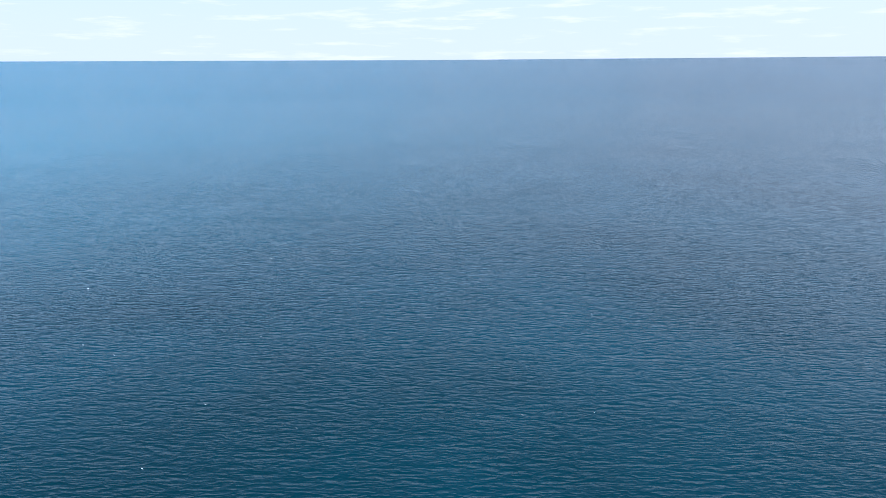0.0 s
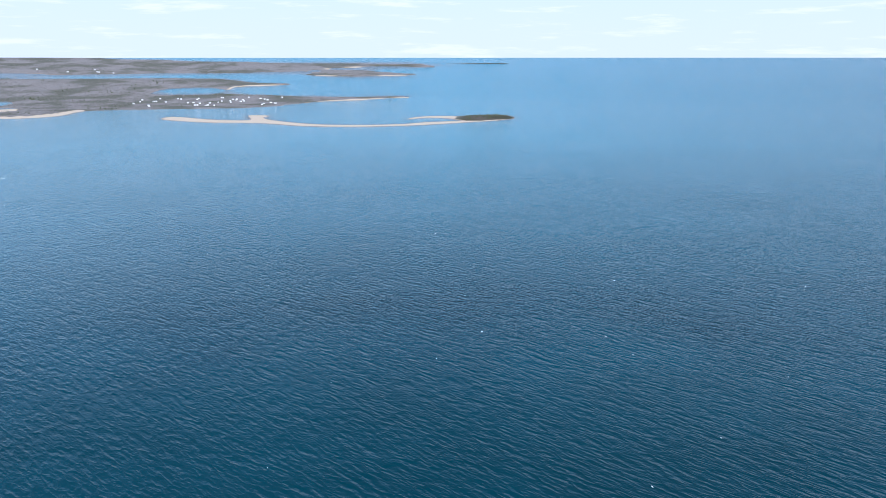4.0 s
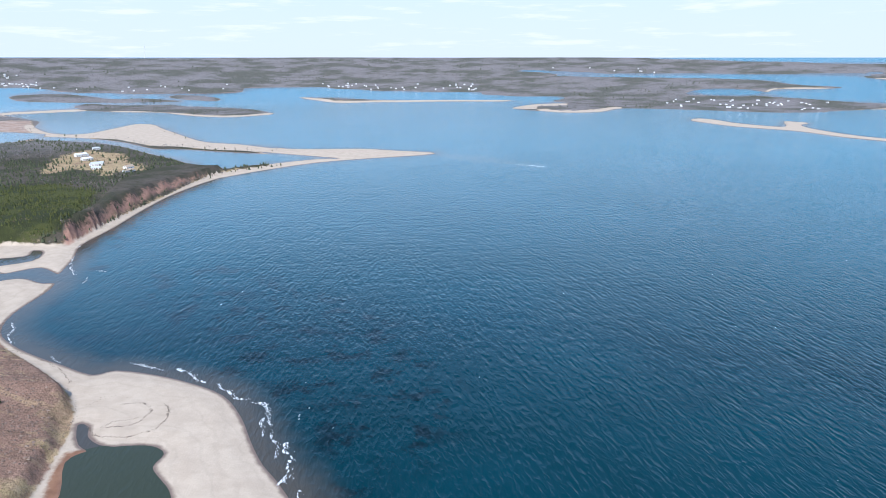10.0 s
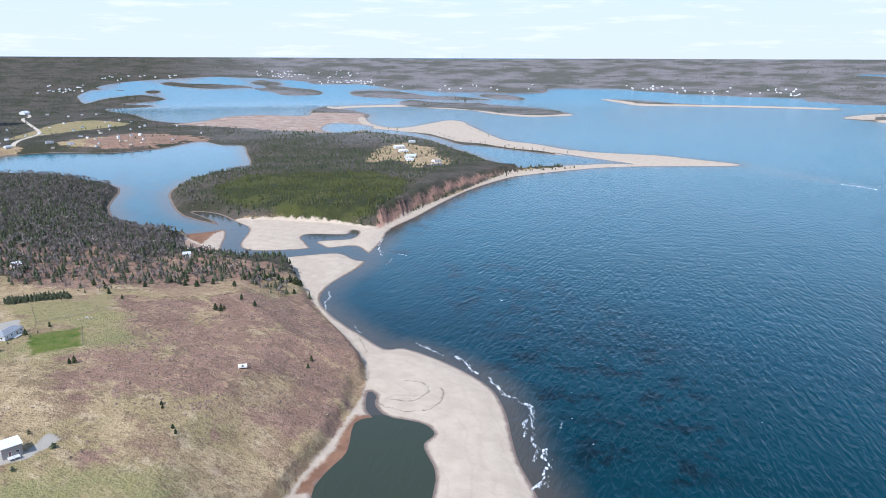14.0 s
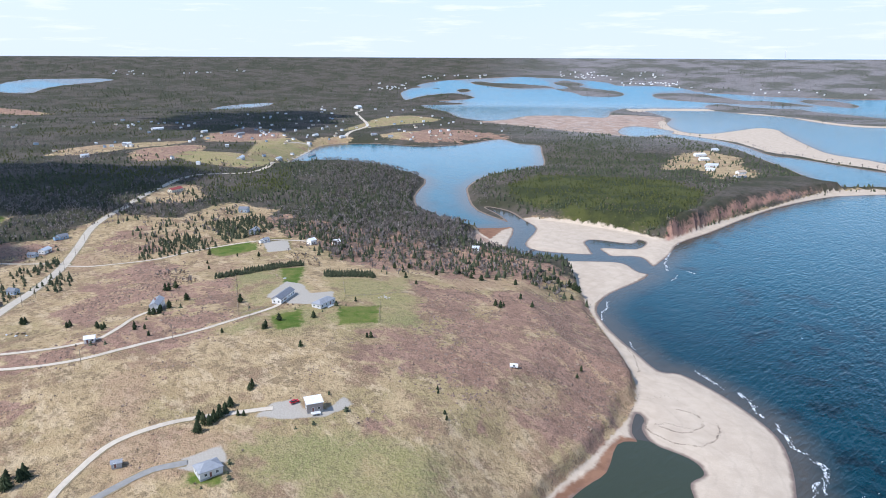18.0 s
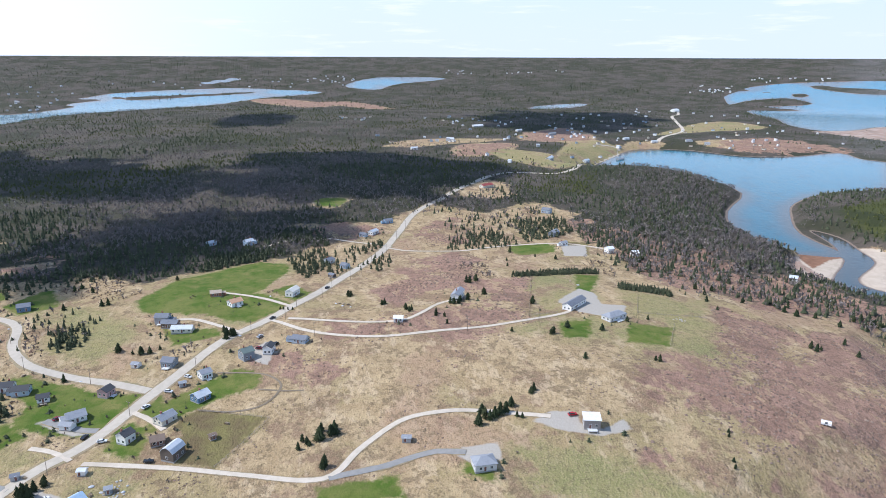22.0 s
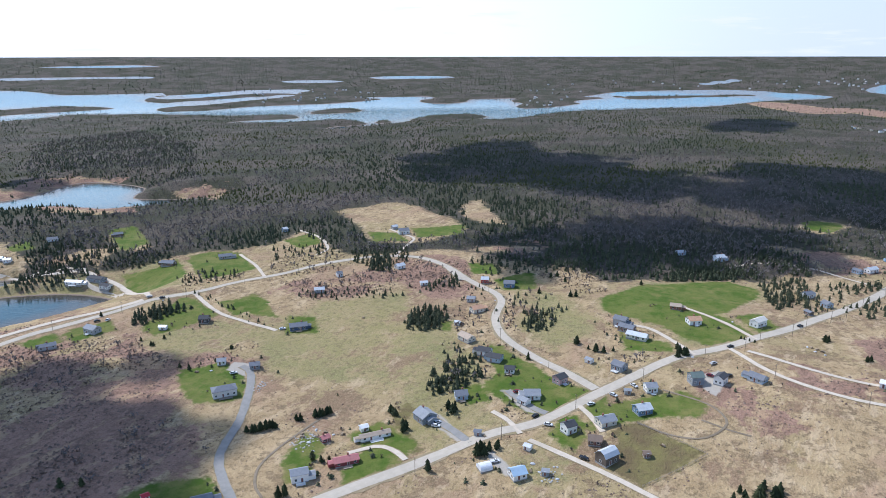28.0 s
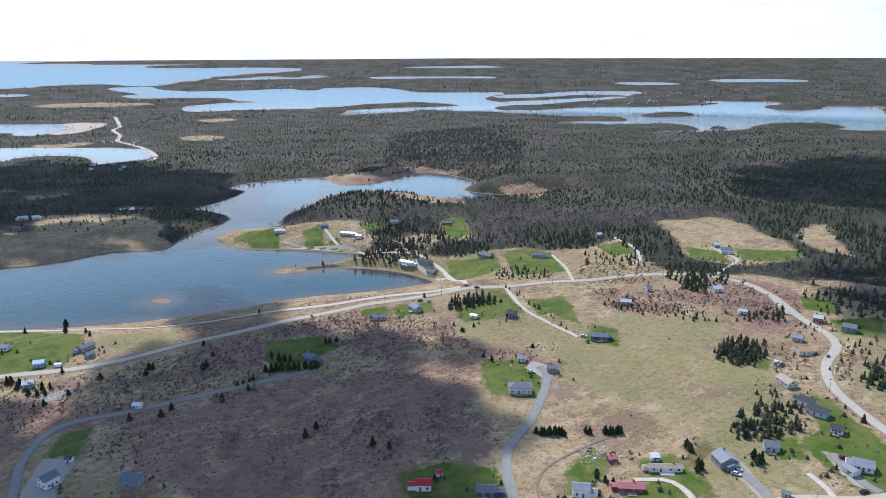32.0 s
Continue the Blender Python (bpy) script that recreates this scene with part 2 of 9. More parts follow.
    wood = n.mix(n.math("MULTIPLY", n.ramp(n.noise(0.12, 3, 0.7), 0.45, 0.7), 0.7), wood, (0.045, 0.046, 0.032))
    moss = n.mix(n.ramp(n.noise(0.02, 4, 0.6), 0.42, 0.58), (0.080, 0.085, 0.027), (0.046, 0.052, 0.022))
    rust = n.mix(n.ramp(mid, 0.3, 0.7), (0.30, 0.165, 0.10), (0.20, 0.105, 0.065))
    sand = n.mix(n.ramp(mid, 0.3, 0.7), (0.57, 0.47, 0.36), (0.49, 0.395, 0.30))
    sand = n.mix(n.math("MULTIPLY", n.ramp(fine, 0.5, 0.75), 0.18), sand, (0.42, 0.34, 0.27))
    lines = n.math("SINE", n.math("MULTIPLY_ADD", n.attribute("coast"), 0.55, n.math("MULTIPLY", n.noise(0.05, 3), 9.0)))
    sand = n.mix(n.math("MULTIPLY", n.ramp(lines, 0.80, 0.98), 0.14), sand, (0.34, 0.27, 0.21))
    mud = n.mix(n.ramp(mid, 0.3, 0.7), (0.44, 0.31, 0.235), (0.35, 0.245, 0.185))
    mud = n.mix(n.math("MULTIPLY", n.ramp(n.noise(0.02, 5, 0.7, (1, 3, 1), 0.6), 0.48, 0.58), 0.7), mud, (0.52, 0.43, 0.36))
    mud = n.mix(n.math("MULTIPLY", n.ramp(n.noise(0.012, 5, 0.7, (1, 3, 1), 0.9), 0.54, 0.60), 0.6), mud, (0.22, 0.18, 0.15))
    clay = n.mix(n.ramp(mid, 0.3, 0.7), (0.42, 0.24, 0.175), (0.33, 0.19, 0.14))
    soil = n.mix(n.ramp(mid, 0.3, 0.7), (0.23, 0.20, 0.075), (0.17, 0.125, 0.065))
    grav = n.mix(n.ramp(fine, 0.3, 0.7), (0.43, 0.385, 0.325), (0.39, 0.348, 0.29))
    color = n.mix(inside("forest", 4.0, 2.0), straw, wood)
    for name, what, soft, ragged in (("moss", moss, 8.0, 3.0), ("heath", heath, 5.0, 3.0), ("tan", straw, 6.0, 4.0), ("meadow", mead, 6.0, 2.2), ("soil", soil, 1.5, 1.0), ("lawn", lawn, 2.0, 1.0), ("mud", mud, 4.0, 2.0),
                                     ("gravel", grav, 0.8, 0.35), ("sand", sand, 1.2, 0.5)):
        color = n.mix(inside(name, soft, ragged), color, what)
    coast_d = n.attribute("coast")
    color = n.mix(n.ramp(n.math("MULTIPLY_ADD", edge, 0.3, coast_d), 3.6, 1.8), color, (0.34, 0.265, 0.195))
    color = n.mix(inside("sand", 1.2, 0.5), color, sand)
    wet = n.ramp(n.math("MULTIPLY_ADD", edge, 0.3, coast_d), 3.0, 0.5)
    color = n.mix(wet, color, (0.20, 0.145, 0.115))
    color = n.mix(inside("rust", 1.5, 0.6), color, rust)
    face = n.math("MULTIPLY", n.ramp(n.math("MULTIPLY_ADD", edge, 1.6, coast_d), 22.0, 15.0), n.ramp(coast_d, 8.0, 11.0))
    color = n.mix(n.math("MULTIPLY", face, n.ramp(n.attribute("clay"), -4.0, 2.0)), color, clay)
    rough = n.ramp(wet, 0.0, 1.0, 0.95, 0.5)
    lump = n.math("ADD", n.math("MULTIPLY", n.noise(0.5, 4, 0.65), 0.8), n.math("MULTIPLY", fine, 0.4))
    firm = n.ramp(n.math("MAXIMUM", n.math("MULTIPLY", inside("lawn", 1.2, 0.5), 0.6), n.math("MAXIMUM", inside("sand", 1.2, 0.5), inside("gravel", 0.8, 0.35))), 0.0, 1.0, 0.9, 0.2)
    return n.finish(color, rough, 0.0, n.bump(lump, 1.7, firm), Specular_IOR_Level=0.15)


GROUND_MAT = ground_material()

# ---- the land: shores and waters ----
LAND, WATER, ISLES = {}, {}, {}
LAND["mainland"] = [(42, 28), (0, 126), (-82, 241), (-105, 269), (-118, 289), (-131, 311), (-150, 334), (-176, 348), (-204, 357), (-227, 360), (-238, 353), (-263, 364), (-289, 376), (-315, 391), (-339, 412), (-355, 448), (-363, 503), (-380, 540), (-398, 590), (-419, 637), (-426, 706), (-440, 796), (-450, 890), (-449, 975), (-442, 1035), (-433, 1057), (-397, 1125), (-333, 1217), (-244, 1282), (-160, 1330), (-135, 1367), (-217, 1395), (-292, 1418), (-383, 1405), (-443, 1407), (-475, 1431), (-551, 1472), (-463, 1420), (-488, 1420), (-573, 1474), (-656, 1505), (-725, 1575), (-823, 1697), (-915, 1812), (-981, 1904)]
LAND["mainland"] += [(-1034, 1930), (-1047, 1900), (-1037, 1763), (-1035, 1666), (-1075, 1641), (-1148, 1679), (-1283, 1824), (-1373, 1975), (-1456, 2044), (-1573, 2137), (-1745, 2258), (-1762, 2209), (-1679, 2044), (-1540, 1853), (-1613, 1811), (-1729, 1774), (-1644, 1768), (-1717, 1748), (-1738, 1675), (-1674, 1539), (-1674, 1467), (-1694, 1438), (-1837, 1466), (-1942, 1519), (-2059, 1584), (-2212, 1620), (-2380, 1708), (-2355, 1783), (-2310, 1891), (-2465, 1836), (-2453, 1919), (-2446, 2028), (-2488, 2066), (-2578, 2083), (-2648, 2071), (-2655, 1977), (-2636, 1867), (-2569, 1759), (-2675, 1810), (-2792, 1880), (-2859, 1959), (-2905, 2041), (-2807, 2107), (-2837, 2134), (-2929, 2075)]
LAND["mainland"] += [(-2981, 2112), (-3025, 2216), (-3036, 2374), (-2975, 2561), (-2899, 2742), (-2784, 2802), (-2669, 2857), (-2544, 2895), (-2399, 2903), (-2302, 2847), (-2232, 2943), (-2089, 2988), (-1972, 2966), (-1914, 2927), (-1823, 2938), (-1713, 2966), (-1606, 2994), (-1458, 3060), (-1328, 3093), (-1208, 3184), (-1240, 3305), (-1173, 3359), (-1068, 3390), (-910, 3419), (-798, 3402), (-905, 3364), (-742, 3375), (-628, 3350), (-410, 3331), (-250, 3335), (-117, 3322), (-110, 3259), (-37, 3232), (63, 3172), (236, 3172), (255, 3098), (191, 3019), (243, 2931), (150, 2905), (79, 2799), (25, 2636), (73, 2568), (131, 2501), (204, 2440), (322, 2472)]
LAND["mainland"] += [(415, 2645), (507, 2654), (708, 2579), (903, 2489), (1074, 2512), (1139, 2580), (1325, 2630), (1440, 2601), (1594, 2591), (1725, 2560), (1680, 2641), (1507, 2724), (1428, 2784), (1310, 2881), (1219, 2989), (1112, 3072), (1065, 3136), (1015, 3110), (867, 3158), (788, 3249), (903, 3393), (1022, 3405), (1115, 3326), (1138, 3225), (1200, 3317), (1347, 3308), (1489, 3287), (1461, 3360), (1345, 3460), (1273, 3610), (1148, 3718), (862, 3835), (447, 3925), (135, 3976), (327, 4048), (174, 4129), (-20, 4232), (177, 4217), (336, 4171), (646, 4119), (465, 4068), (838, 4020), (1090, 3968), (1397, 3867), (1553, 3820)]
LAND["mainland"] += [(1728, 3776), (1942, 3806), (2084, 3794), (2256, 3761), (2371, 3670), (2537, 3525), (2525, 3655), (2926, 3431), (2976, 3462), (900, 4750), (-422, 4827), (-1657, 4553), (-3114, 3712), (-4196, 2422), (-4771, 841), (-4771, -841), (-4196, -2422), (-3114, -3712), (-1657, -4553), (-254, -4838), (422, -4827), (140, -840)]
LAND["north_point"] = [(1707, 3631), (1805, 3713), (1877, 3749), (2047, 3724), (2157, 3531), (2279, 3305), (2113, 3342), (1897, 3446), (1749, 3558)]
LAND["outer_island"] = [(1267, 1659), (1339, 1710), (1405, 1709), (1471, 1675), (1448, 1605), (1414, 1551), (1346, 1530), (1275, 1547), (1233, 1585)]
LAND["outer_bar"] = [(550, 2155), (594, 2226), (631, 2166), (651, 2081), (701, 1998), (754, 1970), (809, 2133), (844, 2116), (862, 2082), (813, 2016), (804, 1895), (843, 1733), (927, 1640), (1035, 1590), (1113, 1597), (1199, 1580), (1275, 1547), (1403, 1544), (1316, 1519), (1218, 1526), (1070, 1534), (953, 1570), (857, 1632), (789, 1718), (739, 1852), (627, 1959), (574, 2070)]
LAND["outer_hook"] = [(1128, 1702), (1194, 1759), (1268, 1762), (1320, 1714), (1337, 1651), (1262, 1638), (1220, 1722)]
LAND["mid_bar"] = [(-904, 3044), (-772, 3048), (-618, 3030), (-467, 3004), (-228, 3048), (37, 3036), (37, 2996), (-223, 2984), (-457, 2941), (-635, 2879), (-709, 2890), (-799, 2962)]
LAND["bay_island_a"] = [(-1628, 2559), (-1611, 2641), (-1494, 2635), (-1422, 2653), (-1309, 2693), (-1239, 2655), (-1154, 2636), (-1007, 2572), (-900, 2497), (-835, 2405), (-774, 2324), (-800, 2252), (-873, 2182), (-957, 2189), (-1078, 2266), (-1192, 2357), (-1312, 2357), (-1436, 2396), (-1538, 2456)]
LAND["bay_island_b"] = [(-2012, 2737), (-1982, 2833), (-1881, 2877), (-1757, 2856), (-1617, 2800), (-1534, 2860), (-1412, 2847), (-1315, 2818), (-1393, 2753), (-1514, 2720), (-1631, 2675), (-1758, 2642), (-1870, 2628), (-1949, 2660)]
LAND["bay_island_c"] = [(-1443, 2943), (-1427, 2995), (-1346, 3006), (-1226, 2953), (-1193, 2881), (-1253, 2859), (-1372, 2880)]
LAND["bay_island_d"] = [(-2443, 2564), (-2407, 2674), (-2317, 2694), (-2179, 2694), (-2076, 2618), (-2081, 2532), (-2187, 2463), (-2289, 2521), (-2397, 2525)]
LAND["bay_island_e"] = [(-2895, 2377), (-2891, 2450), (-2788, 2478), (-2698, 2553), (-2543, 2601), (-2478, 2575), (-2531, 2472), (-2619, 2403), (-2794, 2368)]
LAND["bay_island_f"] = [(-2632, 2732), (-2624, 2811), (-2500, 2800), (-2426, 2737), (-2468, 2661), (-2568, 2677)]
LAND["bay_island_g"] = [(-2720, 2155), (-2736, 2217), (-2703, 2226), (-2643, 2173), (-2655, 2127)]
LAND["bay_bar"] = [(-1734, 2226), (-1685, 2367), (-1553, 2479), (-1489, 2406), (-1618, 2272), (-1675, 2185)]
WATER["inlet"] = [(-587, 552), (-676, 570), (-764, 626), (-826, 680), (-878, 768), (-880, 845), (-898, 914), (-1036, 1047), (-1128, 1130), (-1184, 1115), (-1272, 1142), (-1243, 1015), (-1269, 909), (-1373, 855), (-1416, 760), (-1349, 676), (-1195, 545), (-1142, 498), (-1134, 539), (-1110, 619), (-1014, 666), (-910, 659), (-802, 562), (-705, 507), (-623, 497), (-595, 516)]
WATER["river"] = [(-686, 593), (-632, 574), (-570, 537), (-520, 481), (-487, 467), (-456, 478), (-430, 508), (-407, 528), (-377, 516), (-356, 531), (-359, 546), (-378, 553), (-382, 542), (-410, 559), (-428, 540), (-442, 532), (-455, 517), (-488, 494), (-517, 504), (-557, 560), (-600, 580), (-650, 600)]
WATER["stream"] = [(-482, 559), (-483, 575), (-448, 593), (-454, 613), (-441, 609), (-432, 579), (-457, 554), (-433, 539), (-442, 528), (-466, 546)]
WATER["lagoon"] = [(-470, 1121), (-453, 1144), (-409, 1196), (-345, 1260), (-305, 1274), (-355, 1298), (-432, 1332), (-499, 1362), (-456, 1329), (-520, 1340), (-592, 1360), (-672, 1388), (-725, 1387), (-845, 1491), (-970, 1561), (-1054, 1582), (-1115, 1584), (-1067, 1521), (-946, 1496), (-827, 1432), (-710, 1327), (-614, 1243), (-545, 1176), (-500, 1128)]
WATER["flat_pool"] = [(-1274, 1606), (-1283, 1684), (-1136, 1648), (-1097, 1538), (-1107, 1452), (-1190, 1488)]
WATER["pond"] = [(-197, 263), (-191, 274), (-177, 279), (-164, 280), (-155, 274), (-155, 263), (-147, 254), (-139, 246), (-132, 233), (-126, 208), (-152, 183), (-176, 202), (-182, 221), (-184, 239)]
WATER["pond_arm"] = [(-212, 297), (-205, 295), (-200, 286), (-190, 279), (-179, 277), (-186, 272), (-200, 278)]
WATER["west_lake"] = [(-1934, -2102), (-1976, -2080), (-2055, -2047), (-2237, -2006), (-2361, -1930), (-2520, -1781), (-2628, -1707), (-2722, -1649), (-2768, -1641), (-2767, -1721), (-2801, -1696), (-2892, -1570), (-2938, -1483), (-2896, -1441), (-2820, -1468), (-2757, -1432), (-2744, -1352), (-2793, -1295), (-2862, -1260), (-2931, -1282), (-2990, -1193), (-3056, -1085), (-2991, -1101), (-2924, -1075), (-2905, -1023), (-2770, -1006), (-2721, -940), (-2832, -860), (-2983, -781), (-2970, -781), (-3042, -838), (-3166, -740), (-3206, -744), (-3187, -838), (-3280, -794), (-3380, -734), (-3467, -583), (-3533, -396), (-3570, -259), (-3542, -119), (-3492, 17), (-3450, 122), (-3391, 172), (-3334, 94), (-3292, -8)]
WATER["west_lake"] += [(-3230, -107), (-3088, -223), (-2974, -356), (-2895, -487), (-2636, -617), (-2517, -695), (-2381, -759), (-2191, -773), (-2046, -794), (-2049, -851), (-1992, -921), (-1905, -1032), (-1812, -1058), (-1727, -1083), (-1636, -1119), (-1590, -1143), (-1662, -1165), (-1749, -1216), (-1823, -1184), (-1894, -1171), (-1974, -1282), (-1914, -1376), (-1839, -1411), (-1745, -1566), (-1727, -1598), (-1835, -1597), (-1959, -1504), (-2039, -1550), (-2096, -1634), (-2047, -1700), (-1981, -1777), (-1915, -2016)]
WATER["west_lake_b"] = [(-3611, 294), (-3818, 401), (-3895, 501), (-3906, 596), (-3846, 868), (-3750, 785), (-3683, 621), (-3594, 519), (-3463, 444), (-3491, 379)]
WATER["south_lake"] = [(-856, -3663), (-914, -3691), (-1066, -3667), (-1055, -3587), (-1096, -3508), (-1179, -3435), (-1325, -3382), (-1449, -3336), (-1634, -3281), (-1842, -3193), (-1969, -3127), (-2053, -2995), (-2075, -2833), (-2192, -2713), (-2303, -2631), (-2418, -2554), (-2274, -2518), (-2177, -2459), (-2171, -2346), (-2221, -2272), (-2194, -2226), (-2063, -2245), (-2007, -2198), (-1983, -2123), (-2060, -2072), (-1987, -1997), (-1923, -2091), (-1806, -2233), (-1745, -2341), (-1590, -2318), (-1468, -2331), (-1353, -2339), (-1448, -2460), (-1502, -2516), (-1657, -2500), (-1790, -2442), (-1924, -2380), (-1981, -2380), (-1938, -2476), (-1887, -2574), (-1795, -2619), (-1649, -2666), (-1504, -2658), (-1440, -2711), (-1405, -2671)]
WATER["south_lake"] += [(-1198, -2765), (-978, -2832), (-958, -2906), (-988, -2993), (-1055, -3017), (-1184, -3029), (-1270, -2990), (-1316, -2992), (-1236, -3082), (-1240, -3170), (-1024, -3283), (-874, -3355), (-854, -3413), (-925, -3449), (-983, -3462), (-910, -3531)]
WATER["south_sea"] = [(-29, -3827), (-267, -3834), (-439, -3831), (-554, -3841), (-654, -3866), (-755, -3881), (-897, -3827), (-1001, -3722), (-1106, -3710), (-1167, -3725), (-1242, -3781), (-1319, -3789), (-1425, -3853), (-1441, -3894), (-1523, -3876), (-1694, -3888), (-1926, -3860), (-2036, -3930), (-1931, -4017), (-1641, -4169), (-1234, -4326), (-1265, -4376), (-1377, -4372), (-1007, -4511), (-1593, -4358), (-1112, -4565), (-555, -4704), (-56, -4775)]
WATER["south_cove_a"] = [(-139, -2848), (-302, -2740), (-360, -2689), (-451, -2639), (-460, -2552), (-462, -2430), (-403, -2367), (-362, -2297), (-316, -2275), (-281, -2324), (-290, -2395), (-122, -2536)]
WATER["south_cove_b"] = [(-152, -2050), (-216, -1997), (-282, -1957), (-388, -1862), (-432, -1832), (-458, -1781), (-489, -1744), (-465, -1634), (-439, -1571), (-413, -1565), (-366, -1556), (-323, -1557), (-338, -1603), (-340, -1688), (-306, -1747), (-254, -1771), (-210, -1760), (-195, -1729), (-129, -1771)]
WATER["lake_c"] = [(-3017, -2384), (-3141, -2254), (-3256, -2114), (-3232, -2092), (-3082, -2212), (-3010, -2342)]
WATER["lake_d"] = [(-3323, -2121), (-3502, -1938), (-3630, -1687), (-3587, -1674), (-3546, -1716), (-3366, -1967)]
WATER["pond_far"] = [(-2661, 919), (-2785, 1035), (-2804, 1142), (-2798, 1228), (-2731, 1192), (-2648, 1056), (-2593, 942)]
WATER["big_inlet"] = [(93, -862), (11, -866), (-81, -825), (-130, -810), (-188, -817), (-235, -792), (-275, -835), (-355, -896), (-337, -985), (-250, -1046), (-271, -1069), (-337, -996), (-450, -1072), (-436, -1123), (-515, -1143), (-609, -1113), (-598, -1033), (-676, -1013), (-776, -1050), (-805, -1019), (-798, -914), (-728, -860), (-758, -786), (-796, -744), (-708, -758), (-656, -800), (-643, -867), (-554, -957), (-466, -901), (-416, -865), (-383, -816), (-328, -829), (-298, -799), (-302, -747), (-349, -700), (-383, -658), (-400, -627), (-340, -631), (-301, -642), (-299, -624), (-353, -607), (-391, -560), (-400, -511), (-381, -508)]
WATER["big_inlet"] += [(-328, -522), (-272, -546), (-214, -556), (-155, -573), (-101, -599), (-58, -626), (-5, -661), (84, -747)]
WATER["south_inlet"] = [(-1418, -3809), (-1544, -3769), (-1703, -3757), (-1827, -3663), (-1950, -3663), (-2011, -3548), (-1854, -3582), (-1659, -3663), (-1472, -3750)]
WATER["lake_channel"] = [(-2272, -2498), (-2359, -2477), (-2488, -2400), (-2630, -2353), (-2776, -2231), (-2864, -2097), (-2738, -2098), (-2648, -2229), (-2494, -2301), (-2352, -2372), (-2266, -2421)]
WATER["lake_channel_b"] = [(-2060, -2269), (-2134, -2244), (-2245, -2168), (-2384, -2136), (-2545, -2078), (-2665, -2043), (-2717, -2066), (-2623, -2109), (-2459, -2202), (-2318, -2271), (-2158, -2341)]
WATER["lake_e"] = [(-3765, -408), (-3829, -339), (-3957, -227), (-3926, -210), (-3767, -304), (-3727, -389)]
WATER["lake_f"] = [(-2528, -3688), (-2758, -3530), (-2978, -3411), (-3098, -3232), (-2908, -3330), (-2662, -3518)]
WATER["lake_g"] = [(-2174, -3423), (-2306, -3365), (-2677, -3064), (-2695, -2979), (-2418, -3196), (-2183, -3350)]
WATER["side_channel"] = [(-293, -3668), (-414, -3637), (-527, -3599), (-487, -3552), (-287, -3605)]
ISLES["lake_isle_a"] = [(-2221, -1628), (-2327, -1645), (-2444, -1588), (-2371, -1493), (-2269, -1474), (-2173, -1537), (-2155, -1575)]
ISLES["lake_isle_c"] = [(-1956, -1184), (-2024, -1203), (-2027, -1175), (-1970, -1129), (-1916, -1149)]
ISLES["lake_isle_d"] = [(-3240, -664), (-3300, -582), (-3362, -377), (-3452, -156), (-3413, -122), (-3347, -242), (-3295, -369), (-3198, -564), (-3187, -645)]
ISLES["lake_isle_e"] = [(-3249, -719), (-3283, -692), (-3239, -669), (-3212, -698)]
ISLES["lake_isle_f"] = [(-1630, -3248), (-1682, -3253), (-1740, -3213), (-1722, -3168), (-1663, -3186)]
ISLES["islet"] = [(-172, -620), (-179, -626), (-187, -618), (-185, -608), (-177, -610)]
ISLES["lake_isle_b"] = [(-1969, -1073), (-2135, -1136), (-2242, -1103), (-2337, -972), (-2264, -929), (-2134, -947), (-2013, -989), (-1940, -1027)]
COVER = {}
COVER["sand:beach"] = [(-104, 270), (-122, 305), (-150, 339), (-177, 351), (-207, 361), (-230, 363), (-266, 368), (-319, 396), (-346, 416), (-356, 458), (-370, 517), (-402, 602), (-430, 664), (-437, 630), (-493, 630), (-604, 590), (-580, 530), (-589, 498), (-532, 477), (-461, 489), (-395, 448), (-350, 411), (-285, 364), (-246, 336), (-219, 306), (-204, 269), (-193, 230), (-184, 194), (-166, 170), (-78, 254)]
COVER["sand:spit"] = [(-430, 648), (-441, 714), (-455, 895), (-457, 1066), (-408, 1155), (-339, 1238), (-250, 1308), (-128, 1328), (-238, 1250), (-387, 1096), (-435, 930), (-424, 740), (-405, 608)]
COVER["sand:inner"] = [(-128, 1364), (-220, 1413), (-295, 1436), (-390, 1429), (-449, 1427), (-481, 1450), (-561, 1498), (-497, 1447), (-585, 1504), (-669, 1534), (-730, 1603), (-844, 1740), (-933, 1865), (-1058, 1976), (-1066, 1811), (-1060, 1707), (-1103, 1684), (-1158, 1715), (-1274, 1824), (-1345, 1887), (-1303, 1809), (-1131, 1612), (-1012, 1572), (-891, 1543), (-746, 1426), (-688, 1420), (-599, 1377), (-529, 1363), (-463, 1349), (-350, 1355)]
COVER["mud:flats"] = [(-1631, 1363), (-1674, 1467), (-1668, 1546), (-1734, 1685), (-1652, 1777), (-1589, 1963), (-1419, 2002), (-1216, 1720), (-1170, 1474), (-1231, 1391), (-1376, 1393), (-1503, 1383)]
COVER["sand:bar"] = [(538, 2154), (612, 2292), (685, 2138), (740, 2009), (826, 2204), (897, 2137), (827, 2032), (861, 1769), (1059, 1627), (1223, 1850), (1354, 1759), (1245, 1626), (1268, 1537), (1402, 1529), (1208, 1463), (1039, 1488), (831, 1582), (716, 1796), (558, 2017)]
COVER["sand:midbar"] = [(-933, 3082), (-757, 2989), (-695, 2935), (-465, 2996), (-230, 3068), (50, 3080), (48, 2952), (-220, 2940), (-450, 2897), (-624, 2828), (-698, 2847), (-800, 2920)]
COVER["clay:cliff"] = [(-430, 630), (-444, 720), (-464, 877), (-465, 994), (-460, 1098), (-514, 1148), (-552, 1087), (-537, 940), (-465, 740), (-445, 648)]
